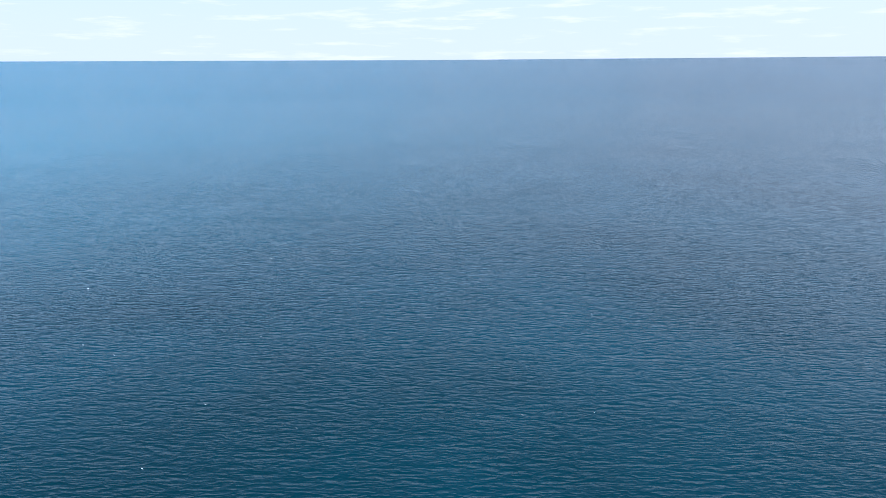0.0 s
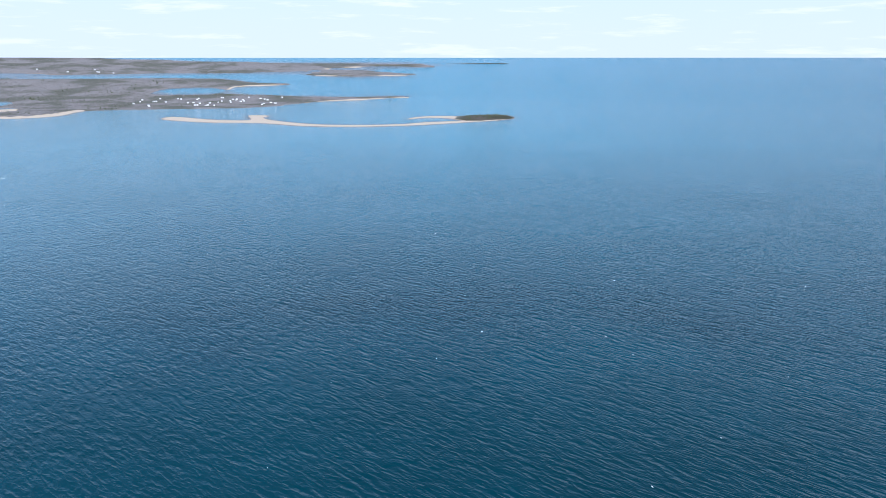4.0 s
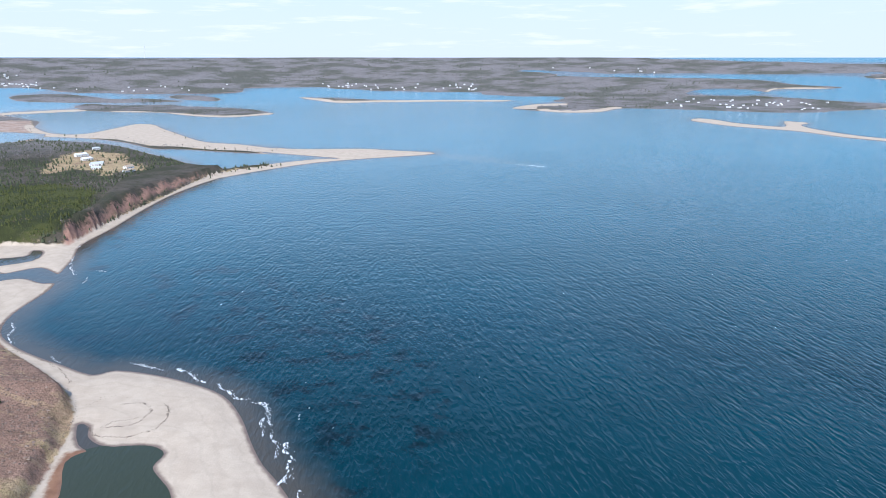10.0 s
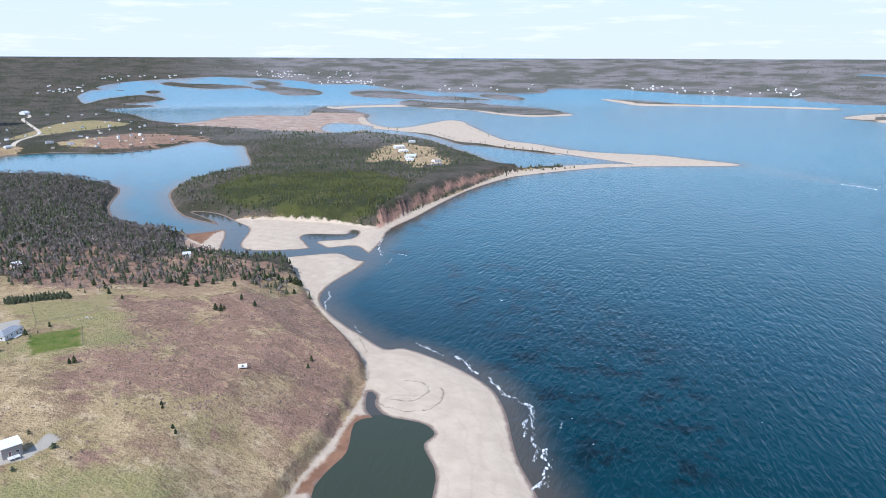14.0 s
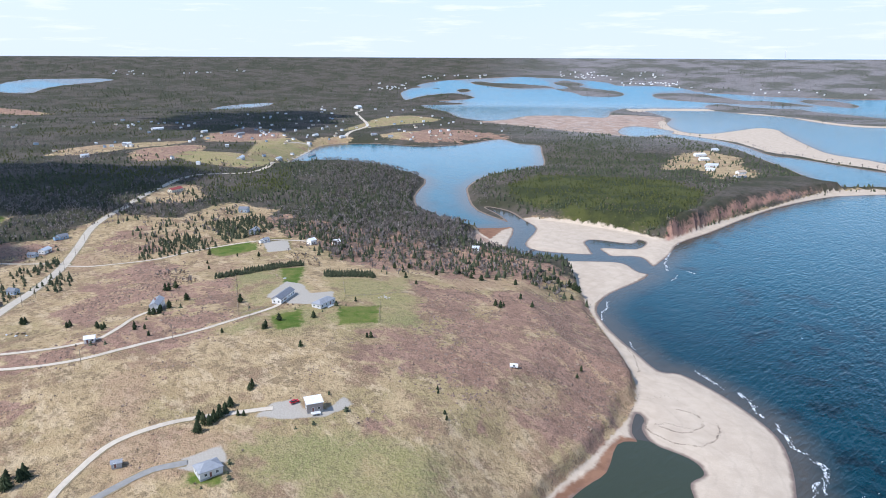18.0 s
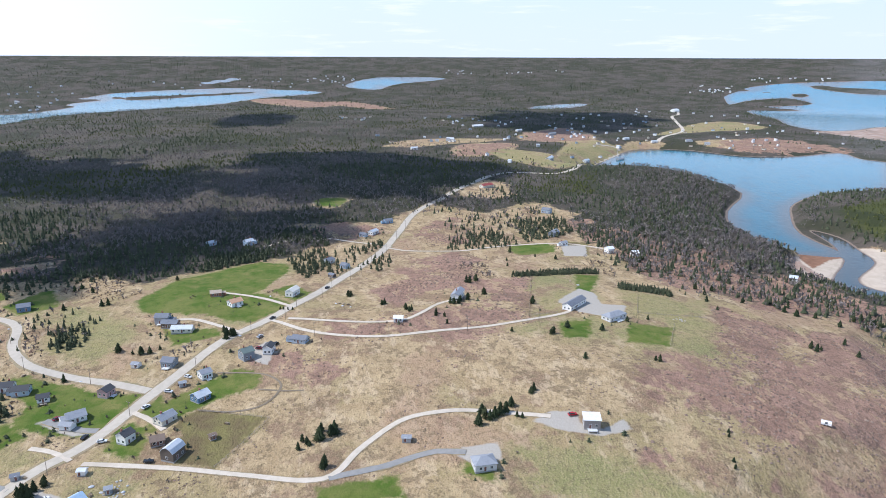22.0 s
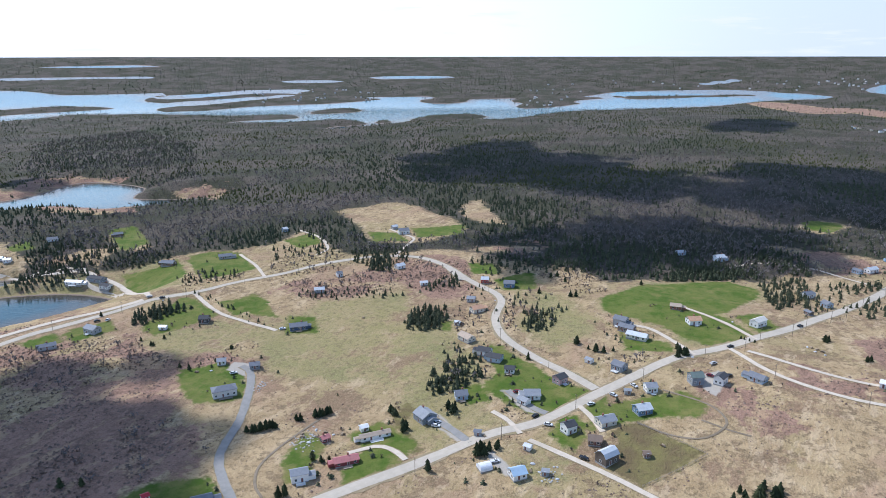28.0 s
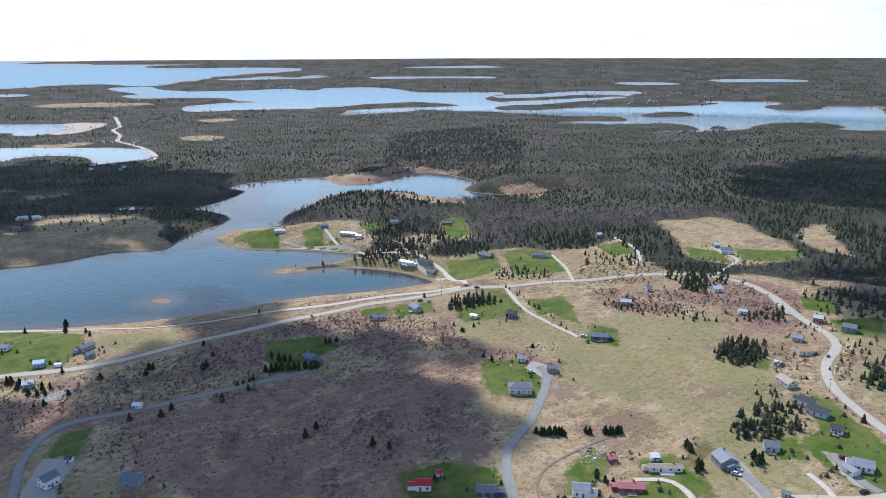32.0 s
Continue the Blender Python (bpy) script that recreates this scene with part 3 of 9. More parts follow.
COVER["open:near"] = [(-373, 433), (-387, 404), (-393, 349), (-421, 315), (-452, 282), (-494, 274), (-531, 272), (-571, 287), (-596, 269), (-656, 284), (-709, 301), (-792, 285), (-742, 221), (-779, 188), (-797, 158), (-782, 143), (-737, 104), (-666, 52), (-635, 15), (-608, 0), (-594, -44), (-563, -92), (-546, -112), (-569, -147), (-564, -185), (-581, -244), (-576, -294), (-569, -297), (-540, -334), (-549, -382), (-596, -447), (-550, -447), (-522, -467), (-479, -498), (-433, -543), (-432, -580), (-423, -642), (-401, -659), (-490, -588), (-336, -574), (-210, -896), (84, -896), (196, -420), (168, 28)]
COVER["open:near"] += [(56, 168), (-112, 364), (-322, 420)]
COVER["open:yellow"] = [(-698, -474), (-732, -453), (-763, -427), (-718, -353), (-658, -287), (-620, -298), (-592, -321), (-589, -358), (-625, -394)]
COVER["open:clearing"] = [(-764, -339), (-810, -335), (-729, -287), (-691, -254), (-693, -286), (-702, -307)]
COVER["open:headland"] = [(-727, 1034), (-806, 1183), (-827, 1262), (-838, 1337), (-773, 1301), (-725, 1279), (-658, 1173), (-599, 1120), (-559, 1035), (-593, 1027), (-584, 966), (-681, 1057), (-682, 995)]
COVER["open:barnyard"] = [(-850, 205), (-948, 264), (-895, 292), (-830, 279), (-814, 238), (-830, 207)]
COVER["open:crest"] = [(-740, 208), (-765, 264), (-751, 306), (-719, 313), (-716, 274), (-725, 238)]
COVER["village:town"] = [(-1313, 326), (-1486, 430), (-1698, 652), (-1676, 866), (-1820, 1016), (-2424, 1456), (-2165, 1495), (-1586, 1232), (-1403, 1298), (-1215, 1126), (-1430, 828), (-1378, 697), (-1206, 550), (-1034, 432), (-1140, 415), (-1150, 349)]
COVER["village:small"] = [(-1480, 280), (-1608, 353), (-1557, 414), (-1383, 355), (-1341, 272)]
COVER["open:point"] = [(-298, -799), (-332, -838), (-372, -791), (-408, -756), (-441, -692), (-412, -635), (-371, -688), (-315, -730)]
COVER["open:pasture"] = [(-513, -644), (-538, -642), (-492, -564), (-465, -562)]
COVER["open:cove"] = [(-156, -1022), (-225, -967), (-262, -876), (-205, -816), (-135, -859), (-129, -927)]
COVER["open:marsh"] = [(-609, -1113), (-667, -1072), (-786, -1064), (-810, -1026), (-695, -1006), (-594, -1027)]
COVER["heath:big"] = [(-414, 276), (-389, 298), (-366, 322), (-347, 402), (-282, 364), (-238, 328), (-216, 288), (-203, 246), (-217, 227), (-227, 198), (-249, 188), (-268, 175), (-299, 182), (-343, 219)]
COVER["heath:wood"] = [(-675, 306), (-609, 352), (-544, 378), (-489, 365), (-450, 314), (-456, 274), (-531, 272), (-596, 269)]
COVER["heath:patch"] = [(-370, -16), (-380, 2), (-365, 19), (-351, 14), (-358, -4)]
COVER["heath:west"] = [(-700, 121), (-710, 148), (-690, 165), (-642, 148), (-649, 119)]
COVER["heath:swale"] = [(-512, 73), (-523, 101), (-559, 137), (-530, 158), (-481, 127), (-460, 86), (-434, 66), (-478, 60)]
COVER["heath:lane"] = [(-413, 38), (-418, 89), (-430, 153), (-398, 138), (-393, 84), (-395, 43)]
COVER["heath:south"] = [(-1, -485), (-58, -457), (-123, -410), (-155, -383), (-201, -369), (-234, -369), (-277, -352), (-308, -335), (-317, -317), (-285, -307), (-228, -238), (-187, -261), (-153, -237), (-84, -285), (-60, -320), (-75, -365), (-65, -398), (2, -389)]
COVER["heath:upper"] = [(-71, -464), (-136, -451), (-199, -458), (-270, -443), (-241, -411), (-181, -409), (-123, -410), (-81, -436)]
COVER["heath:gully"] = [(-486, -162), (-504, -143), (-461, -124), (-428, -130), (-431, -150)]
COVER["meadow:a"] = [(-498, -106), (-559, -92), (-590, -44), (-588, -6), (-559, -3), (-502, -22), (-469, 1), (-440, -34), (-455, -50), (-473, -98)]
COVER["meadow:b"] = [(-496, 184), (-494, 240), (-440, 212), (-439, 197), (-401, 146)]
COVER["meadow:c"] = [(-449, 230), (-431, 264), (-413, 280), (-367, 259), (-330, 230), (-336, 210), (-376, 204)]
COVER["meadow:d"] = [(-258, 88), (-260, 104), (-248, 131), (-229, 152), (-211, 161), (-192, 147), (-224, 78)]
COVER["meadow:e"] = [(-423, -308), (-465, -262), (-432, -215), (-361, -207), (-349, -237), (-373, -272)]
COVER["meadow:f"] = [(-435, -538), (-470, -488), (-417, -440), (-384, -442), (-420, -525)]
COVER["meadow:g"] = [(-368, -632), (-404, -590), (-410, -510), (-392, -562), (-363, -601)]
COVER["meadow:h"] = [(-338, -370), (-377, -344), (-364, -309), (-325, -338), (-319, -367)]
COVER["meadow:i"] = [(-113, -532), (-158, -495), (-145, -479), (-129, -478), (-104, -510)]
COVER["lawn:a"] = [(-504, -51), (-494, -21), (-467, -1), (-443, -23), (-444, -40), (-460, -58)]
COVER["lawn:a2"] = [(-501, -17), (-518, -1), (-485, 16), (-466, 3)]
COVER["lawn:b"] = [(-444, -82), (-436, -48), (-423, -45), (-419, -73)]
COVER["lawn:c"] = [(-400, -156), (-402, -148), (-391, -134), (-384, -119), (-368, -100), (-364, -80), (-327, -96), (-335, -117), (-346, -139), (-368, -139), (-390, -154)]
COVER["lawn:d"] = [(-359, -58), (-372, -42), (-364, -20), (-350, -21), (-345, -40), (-336, -53), (-320, -70), (-345, -76)]
COVER["lawn:d2"] = [(-313, -89), (-334, -88), (-334, -80), (-318, -70), (-303, -72), (-307, -82)]
COVER["lawn:f"] = [(-472, -491), (-512, -464), (-474, -408), (-433, -432)]
COVER["lawn:g"] = [(-334, -395), (-395, -407), (-373, -361), (-352, -369), (-330, -383)]
COVER["lawn:h"] = [(-284, -450), (-304, -443), (-296, -428), (-279, -432)]
COVER["lawn:h2"] = [(-304, -438), (-334, -428), (-325, -413), (-298, -418)]
COVER["lawn:i"] = [(-285, -184), (-297, -170), (-284, -145), (-268, -150), (-243, -160), (-240, -164), (-271, -172)]
COVER["lawn:j"] = [(-5, -642), (-77, -588), (-102, -544), (-98, -516), (-77, -486), (-45, -502), (-2, -522)]
COVER["lawn:k"] = [(-62, -394), (-77, -390), (-64, -362), (-49, -371)]
COVER["lawn:l"] = [(-198, -438), (-234, -422), (-237, -400), (-206, -389), (-189, -392), (-183, -408)]
COVER["lawn:m"] = [(-298, -321), (-317, -299), (-299, -266), (-288, -264), (-269, -280), (-279, -302)]
COVER["lawn:n"] = [(-181, -251), (-206, -244), (-221, -223), (-208, -204), (-171, -228)]
COVER["lawn:o"] = [(-617, -382), (-621, -350), (-597, -321), (-584, -355)]
COVER["lawn:p"] = [(-559, -447), (-596, -435), (-563, -401), (-541, -413)]
COVER["lawn:q"] = [(-528, -666), (-553, -650), (-505, -575), (-468, -573)]
COVER["lawn:r"] = [(-305, -769), (-326, -786), (-356, -757), (-349, -729), (-327, -726)]
COVER["lawn:s"] = [(-396, -314), (-405, -295), (-382, -277), (-371, -297)]
COVER["lawn:t"] = [(-247, -202), (-274, -208), (-270, -192), (-252, -186), (-236, -182), (-230, -187)]
COVER["lawn:u"] = [(-261, 5), (-261, 38), (-245, 39), (-248, 2)]
COVER["lawn:v"] = [(-261, 68), (-253, 80), (-245, 76), (-254, 64)]
COVER["lawn:w"] = [(-841, 35), (-842, 66), (-808, 60), (-809, 27)]
COVER["lawn:x"] = [(-398, -375), (-422, -367), (-414, -344), (-391, -352)]
COVER["lawn:y"] = [(-377, -36), (-370, -23), (-353, -28), (-357, -39)]
COVER["lawn:z"] = [(-613, 203), (-604, 238), (-576, 222), (-590, 191)]
COVER["soil:paddock"] = [(-338, -51), (-320, -16), (-286, -38), (-296, -58), (-315, -55), (-326, -60)]
COVER["soil:yard"] = [(-304, -174), (-320, -172), (-314, -164), (-299, -165), (-284, -146), (-282, -140), (-277, -145)]
COVER["soil:garden"] = [(-607, 254), (-594, 272), (-556, 255), (-564, 232)]
COVER["gravel:house"] = [(-281, 106), (-286, 116), (-283, 127), (-273, 127), (-268, 136), (-274, 149), (-266, 149), (-263, 133), (-271, 116)]
COVER["gravel:e2"] = [(-271, 69), (-270, 85), (-258, 84), (-257, 72), (-266, 66)]
COVER["gravel:barn"] = [(-425, 174), (-454, 202), (-441, 209), (-414, 201), (-410, 218), (-384, 202), (-393, 188), (-401, 180)]
COVER["gravel:r"] = [(-348, -128), (-351, -121), (-338, -104), (-331, -97), (-332, -108)]
COVER["gravel:s"] = [(-38, -351), (-49, -371), (-62, -358), (-53, -345), (-46, -328), (-33, -337)]
COVER["gravel:t"] = [(-310, -294), (-320, -298), (-323, -285), (-310, -274), (-309, -280)]
COVER["gravel:u"] = [(-397, -26), (-406, -18), (-392, -13), (-374, -17), (-382, -24)]
COVER["gravel:v"] = [(-60, -451), (-78, -453), (-74, -448), (-60, -441)]
COVER["gravel:w"] = [(-317, -158), (-316, -150), (-293, -121), (-288, -123), (-300, -139), (-306, -152)]
COVER["gravel:x"] = [(-292, -114), (-289, -108), (-278, -93), (-274, -96), (-282, -108)]
COVER["zone:headland"] = [(-821, 669), (-914, 836), (-908, 916), (-1141, 1152), (-1170, 1481), (-992, 1482), (-714, 1343), (-545, 1174), (-450, 1053), (-450, 890), (-440, 729), (-439, 622), (-544, 586), (-655, 598)]
COVER["zone:young"] = [(-710, 650), (-763, 770), (-701, 820), (-608, 884), (-511, 826), (-463, 701), (-452, 640), (-517, 606), (-606, 612)]
COVER["village:isthmus"] = [(-1424, 715), (-1468, 804), (-1619, 967), (-1739, 1100), (-1729, 1188), (-1626, 1266), (-1464, 1275), (-1282, 1234), (-1120, 1142), (-1220, 1139), (-1282, 1114), (-1244, 976), (-1299, 910), (-1372, 860), (-1409, 768)]
COVER["heath:isthmus"] = [(-1386, 934), (-1480, 1072), (-1482, 1151), (-1358, 1181), (-1258, 1175), (-1282, 1114), (-1260, 989), (-1292, 932)]
COVER["heath:p1"] = [(-700, 121), (-711, 139), (-673, 160), (-637, 167), (-624, 138), (-644, 117)]
COVER["heath:p2"] = [(-564, 101), (-572, 120), (-596, 140), (-558, 140), (-509, 110), (-484, 93), (-464, 77), (-502, 77)]
COVER["heath:p3"] = [(-423, 90), (-427, 112), (-429, 143), (-390, 152), (-381, 133), (-393, 89), (-402, 59), (-419, 46)]
COVER["heath:p4"] = [(-383, -16), (-384, 0), (-365, 19), (-353, 15), (-367, -11)]
COVER["heath:p5"] = [(-563, 104), (-591, 150), (-560, 167), (-518, 123), (-515, 91)]
COVER["heath:p6"] = [(-550, -282), (-537, -252), (-500, -219), (-472, -224), (-482, -250)]
COVER["heath:p7"] = [(-471, -334), (-498, -315), (-508, -286), (-518, -258), (-508, -244), (-480, -268), (-460, -294)]
COVER["heath:p8"] = [(-259, -413), (-314, -399), (-321, -374), (-331, -304), (-318, -288), (-290, -345), (-258, -381)]
COVER["thicket:a"] = [(-544, -279), (-533, -250), (-500, -221), (-474, -225), (-487, -252)]
COVER["thicket:b"] = [(-490, -169), (-494, -141), (-445, -124), (-430, -142), (-454, -159)]
COVER["thicket:c"] = [(-549, -173), (-552, -143), (-520, -106), (-506, -132)]
COVER["thicket:d"] = [(-445, -213), (-452, -198), (-407, -174), (-357, -166), (-347, -171), (-383, -189)]
COVER["thicket:e"] = [(-187, -291), (-198, -279), (-185, -255), (-176, -276)]
COVER["thicket:f"] = [(-242, -306), (-250, -296), (-240, -283), (-234, -292)]
COVER["thicket:g"] = [(-218, -272), (-220, -262), (-206, -246), (-204, -254)]
COVER["thicket:h"] = [(-259, -403), (-290, -402), (-317, -376), (-306, -361), (-273, -374)]
COVER["thicket:i"] = [(-319, -362), (-334, -316), (-322, -294), (-303, -335)]
COVER["thicket:j"] = [(-144, -391), (-154, -384), (-142, -355), (-136, -365)]
COVER["thicket:k"] = [(-132, -344), (-139, -335), (-129, -312), (-122, -318)]
COVER["thicket:l"] = [(-139, -306), (-145, -300), (-135, -281), (-131, -286)]
COVER["thicket:m"] = [(-174, -328), (-184, -319), (-171, -298), (-164, -306)]
COVER["thicket:n"] = [(-155, -277), (-161, -272), (-151, -255), (-146, -260)]
COVER["thicket:o"] = [(-187, -292), (-192, -288), (-177, -266), (-174, -271)]
COVER["thicket:p"] = [(-148, -430), (-157, -432), (-154, -413), (-144, -410)]
COVER["thicket:q"] = [(-466, -330), (-496, -314), (-505, -285), (-484, -276), (-462, -296)]
COVER["thicket:r"] = [(-313, -179), (-322, -178), (-299, -158), (-289, -154), (-298, -166)]
COVER["thicket:s"] = [(-546, 137), (-544, 154), (-496, 149), (-492, 131)]
COVER["thicket:t"] = [(-545, 246), (-521, 267), (-488, 245), (-504, 232)]
COVER["thicket:u"] = [(-69, -377), (-100, -376), (-106, -356), (-87, -348), (-71, -348), (-65, -356)]
COVER["thicket:v"] = [(-573, -161), (-574, -142), (-540, -130), (-526, -143)]
COVER["thicket:w"] = [(-492, -164), (-504, -143), (-461, -124), (-433, -131), (-437, -150)]
COVER["lawn:x117"] = [(-282, -186), (-298, -177), (-293, -163), (-282, -146), (-273, -147), (-278, -162), (-274, -168), (-275, -180)]
COVER["lawn:x118"] = [(-251, -170), (-267, -170), (-273, -161), (-268, -147), (-250, -156), (-244, -164)]
COVER["lawn:x119"] = [(-345, -79), (-360, -71), (-348, -68), (-337, -75)]
COVER["lawn:x120"] = [(-316, -86), (-332, -80), (-326, -70), (-311, -77), (-305, -80)]
COVER["lawn:x121"] = [(-347, -155), (-351, -141), (-336, -128), (-330, -139), (-336, -150)]
COVER["meadow:x122"] = [(-432, -314), (-448, -231), (-381, -184), (-346, -178), (-331, -193), (-355, -238), (-355, -259)]
COVER["meadow:x123"] = [(-275, -109), (-304, -78), (-295, -63), (-280, -71), (-271, -94)]
COVER["meadow:x124"] = [(-286, -143), (-298, -130), (-289, -125), (-281, -134)]
COVER["meadow:x125"] = [(-321, -141), (-328, -125), (-317, -111), (-307, -116), (-309, -132)]
COVER["lawn:x126"] = [(-338, -397), (-388, -414), (-395, -407), (-376, -361), (-346, -369), (-330, -378)]
COVER["lawn:x127"] = [(-292, -318), (-317, -306), (-309, -280), (-289, -260), (-272, -272), (-283, -304)]
COVER["lawn:x128"] = [(-401, -373), (-416, -359), (-410, -344), (-391, -320), (-388, -340)]
COVER["lawn:x129"] = [(-280, -451), (-302, -442), (-297, -434), (-279, -435)]
COVER["lawn:x130"] = [(-311, -440), (-335, -427), (-325, -408), (-306, -420)]
COVER["meadow:x131"] = [(-326, -382), (-352, -365), (-378, -337), (-365, -309), (-330, -318), (-314, -340)]
COVER["meadow:x132"] = [(-427, -537), (-443, -502), (-416, -447), (-390, -444), (-420, -508)]
COVER["meadow:x133"] = [(-365, -606), (-398, -559), (-421, -569), (-412, -530), (-393, -536), (-371, -577)]
COVER["meadow:x134"] = [(-380, -354), (-407, -310), (-389, -292), (-375, -310), (-371, -331)]
COVER["thicket:x135"] = [(-308, -342), (-330, -318), (-307, -319), (-298, -329), (-285, -348), (-275, -355), (-284, -361)]
COVER["thicket:x136"] = [(-271, -454), (-276, -434), (-264, -428), (-257, -433)]
COVER["thicket:x137"] = [(-223, -381), (-240, -363), (-222, -356), (-214, -366)]
COVER["thicket:x138"] = [(-245, -294), (-251, -282), (-243, -276), (-239, -286)]
COVER["thicket:x139"] = [(-231, -294), (-237, -285), (-230, -279), (-227, -288)]
COVER["thicket:x140"] = [(-225, -280), (-232, -264), (-228, -259), (-221, -275)]
COVER["thicket:x141"] = [(-244, -257), (-246, -250), (-238, -243), (-236, -248)]
COVER["thicket:x142"] = [(-250, -406), (-259, -394), (-254, -381), (-244, -393)]
COVER["thicket:x143"] = [(-247, -379), (-260, -370), (-256, -362), (-244, -370)]
COVER["open:x144"] = [(-727, -11), (-730, 60), (-718, 94), (-692, 91), (-670, 43), (-711, 30)]
COVER["open:x145"] = [(-589, -251), (-608, -229), (-619, -190), (-592, -208)]
COVER["open:x146"] = [(-662, -1065), (-767, -1085), (-803, -1071), (-814, -998), (-765, -1040), (-679, -1007), (-628, -1015)]
COVER["open:x147"] = [(-579, -839), (-694, -884), (-710, -829), (-601, -720), (-576, -786)]
COVER["open:x148"] = [(-768, -811), (-812, -759), (-707, -673), (-758, -793)]
COVER["heath:x149"] = [(-727, -11), (-730, 60), (-718, 94), (-692, 91), (-670, 43), (-711, 30)]
COVER["heath:x150"] = [(-589, -251), (-608, -229), (-619, -190), (-592, -208)]
COVER["heath:x151"] = [(-662, -1065), (-767, -1085), (-803, -1071), (-814, -998), (-765, -1040), (-679, -1007), (-628, -1015)]
COVER["heath:x152"] = [(-579, -839), (-694, -884), (-710, -829), (-601, -720), (-576, -786)]
COVER["heath:x153"] = [(-768, -811), (-812, -759), (-707, -673), (-758, -793)]
COVER["open:x154"] = [(-830, 27), (-845, 58), (-834, 68), (-797, 53), (-803, 30)]
COVER["lawn:x155"] = [(-830, 27), (-845, 58), (-834, 68), (-797, 53), (-803, 30)]
COVER["thicket:y1"] = [(-392, -166), (-385, -145), (-362, -135), (-346, -140), (-354, -150)]
COVER["thicket:y2"] = [(-421, -203), (-414, -172), (-396, -167), (-399, -190)]
COVER["thicket:y3"] = [(-446, -166), (-446, -156), (-422, -149), (-422, -156)]
COVER["meadow:v1"] = [(-431, -227), (-418, -191), (-370, -146), (-329, -126), (-286, -131), (-286, -159)]
COVER["meadow:v2"] = [(-509, -177), (-531, -168), (-456, -95), (-431, -97), (-405, -115), (-433, -150)]
COVER["meadow:v3"] = [(-365, -321), (-431, -303), (-434, -240), (-385, -214), (-333, -228), (-317, -262)]
COVER["thicket:z1"] = [(-2, -514), (-71, -464), (-136, -451), (-194, -449), (-256, -435), (-254, -401), (-206, -379), (-152, -376), (-104, -399), (-50, -409), (1, -421)]
COVER["thicket:z3"] = [(-538, -287), (-556, -245), (-517, -219), (-494, -247), (-504, -270)]
COVER["thicket:z4"] = [(-507, -417), (-529, -393), (-534, -355), (-495, -335), (-470, -361), (-458, -379)]
COVER["heath:z5"] = [(-540, -293), (-563, -243), (-517, -210), (-489, -244), (-500, -272)]
COVER["mud:river"] = [(-564, 462), (-618, 544), (-553, 508), (-496, 445), (-506, 429)]
COVER["village:edge"] = [(-548, 342), (-544, 378), (-496, 371), (-516, 426), (-512, 452), (-467, 455), (-404, 434), (-382, 440), (-385, 402), (-391, 347), (-418, 312), (-448, 280), (-494, 286)]
COVER["heath:edge"] = [(-538, 336), (-489, 365), (-497, 439), (-432, 421), (-400, 430), (-374, 423), (-385, 402), (-391, 347), (-418, 312), (-448, 280)]
COVER["open:vfield2"] = [(-1370, 638), (-1464, 764), (-1428, 829), (-1395, 770), (-1355, 670)]
COVER["open:vfield3"] = [(-1417, 892), (-1482, 1036), (-1370, 1029), (-1328, 917)]
COVER["lawn:ma"] = [(-491, -101), (-551, -88), (-581, -43), (-581, -10), (-562, -5), (-505, -22), (-490, -37), (-504, -55), (-463, -58), (-472, -94)]
COVER["lawn:x172"] = [(-481, -492), (-512, -474), (-482, -424), (-448, -443)]
COVER["lawn:x173"] = [(-436, -702), (-464, -710), (-446, -671), (-429, -685)]
COVER["lawn:x174"] = [(-514, -645), (-529, -633), (-504, -578), (-470, -564)]
COVER["lawn:x175"] = [(-378, -736), (-404, -736), (-382, -691), (-363, -689)]
COVER["lawn:x176"] = [(-396, -382), (-417, -358), (-409, -342), (-380, -351)]
COVER["lawn:x177"] = [(-279, -446), (-304, -445), (-296, -434), (-278, -437)]
COVER["lawn:x178"] = [(-432, -531), (-454, -490), (-444, -464), (-419, -481), (-420, -511)]
COVER["meadow:x179"] = [(-430, -546), (-456, -492), (-444, -457), (-406, -466), (-418, -521)]
COVER["meadow:x180"] = [(-360, -610), (-404, -590), (-417, -565), (-407, -524), (-390, -532), (-360, -600)]
COVER["meadow:x181"] = [(-324, -381), (-366, -349), (-365, -307), (-330, -323), (-309, -333), (-311, -364)]
COVER["thicket:x182"] = [(-432, -460), (-457, -451), (-467, -416), (-450, -403), (-408, -431)]
COVER["thicket:x183"] = [(-224, -447), (-264, -436), (-278, -420), (-248, -410), (-220, -438)]
COVER["thicket:x184"] = [(-292, -342), (-320, -328), (-342, -314), (-369, -289), (-349, -296), (-301, -324)]
COVER["heath:x185"] = [(-469, -326), (-515, -284), (-530, -255), (-502, -258), (-484, -269), (-462, -312)]
COVER["thicket:x186"] = [(-469, -326), (-515, -284), (-530, -255), (-502, -258), (-484, -269), (-462, -312)]
COVER["thicket:x187"] = [(-436, -204), (-452, -189), (-430, -174), (-416, -183), (-418, -198)]
COVER["thicket:x188"] = [(-472, -173), (-477, -162), (-434, -148), (-431, -155)]
COVER["lawn:x189"] = [(-643, -344), (-674, -295), (-637, -280), (-612, -320)]
COVER["lawn:x190"] = [(-554, -239), (-558, -216), (-534, -200), (-527, -224)]
COVER["lawn:x191"] = [(-520, -201), (-551, -177), (-512, -162), (-501, -185)]
COVER["lawn:x192"] = [(-424, -204), (-433, -196), (-415, -190), (-410, -194)]
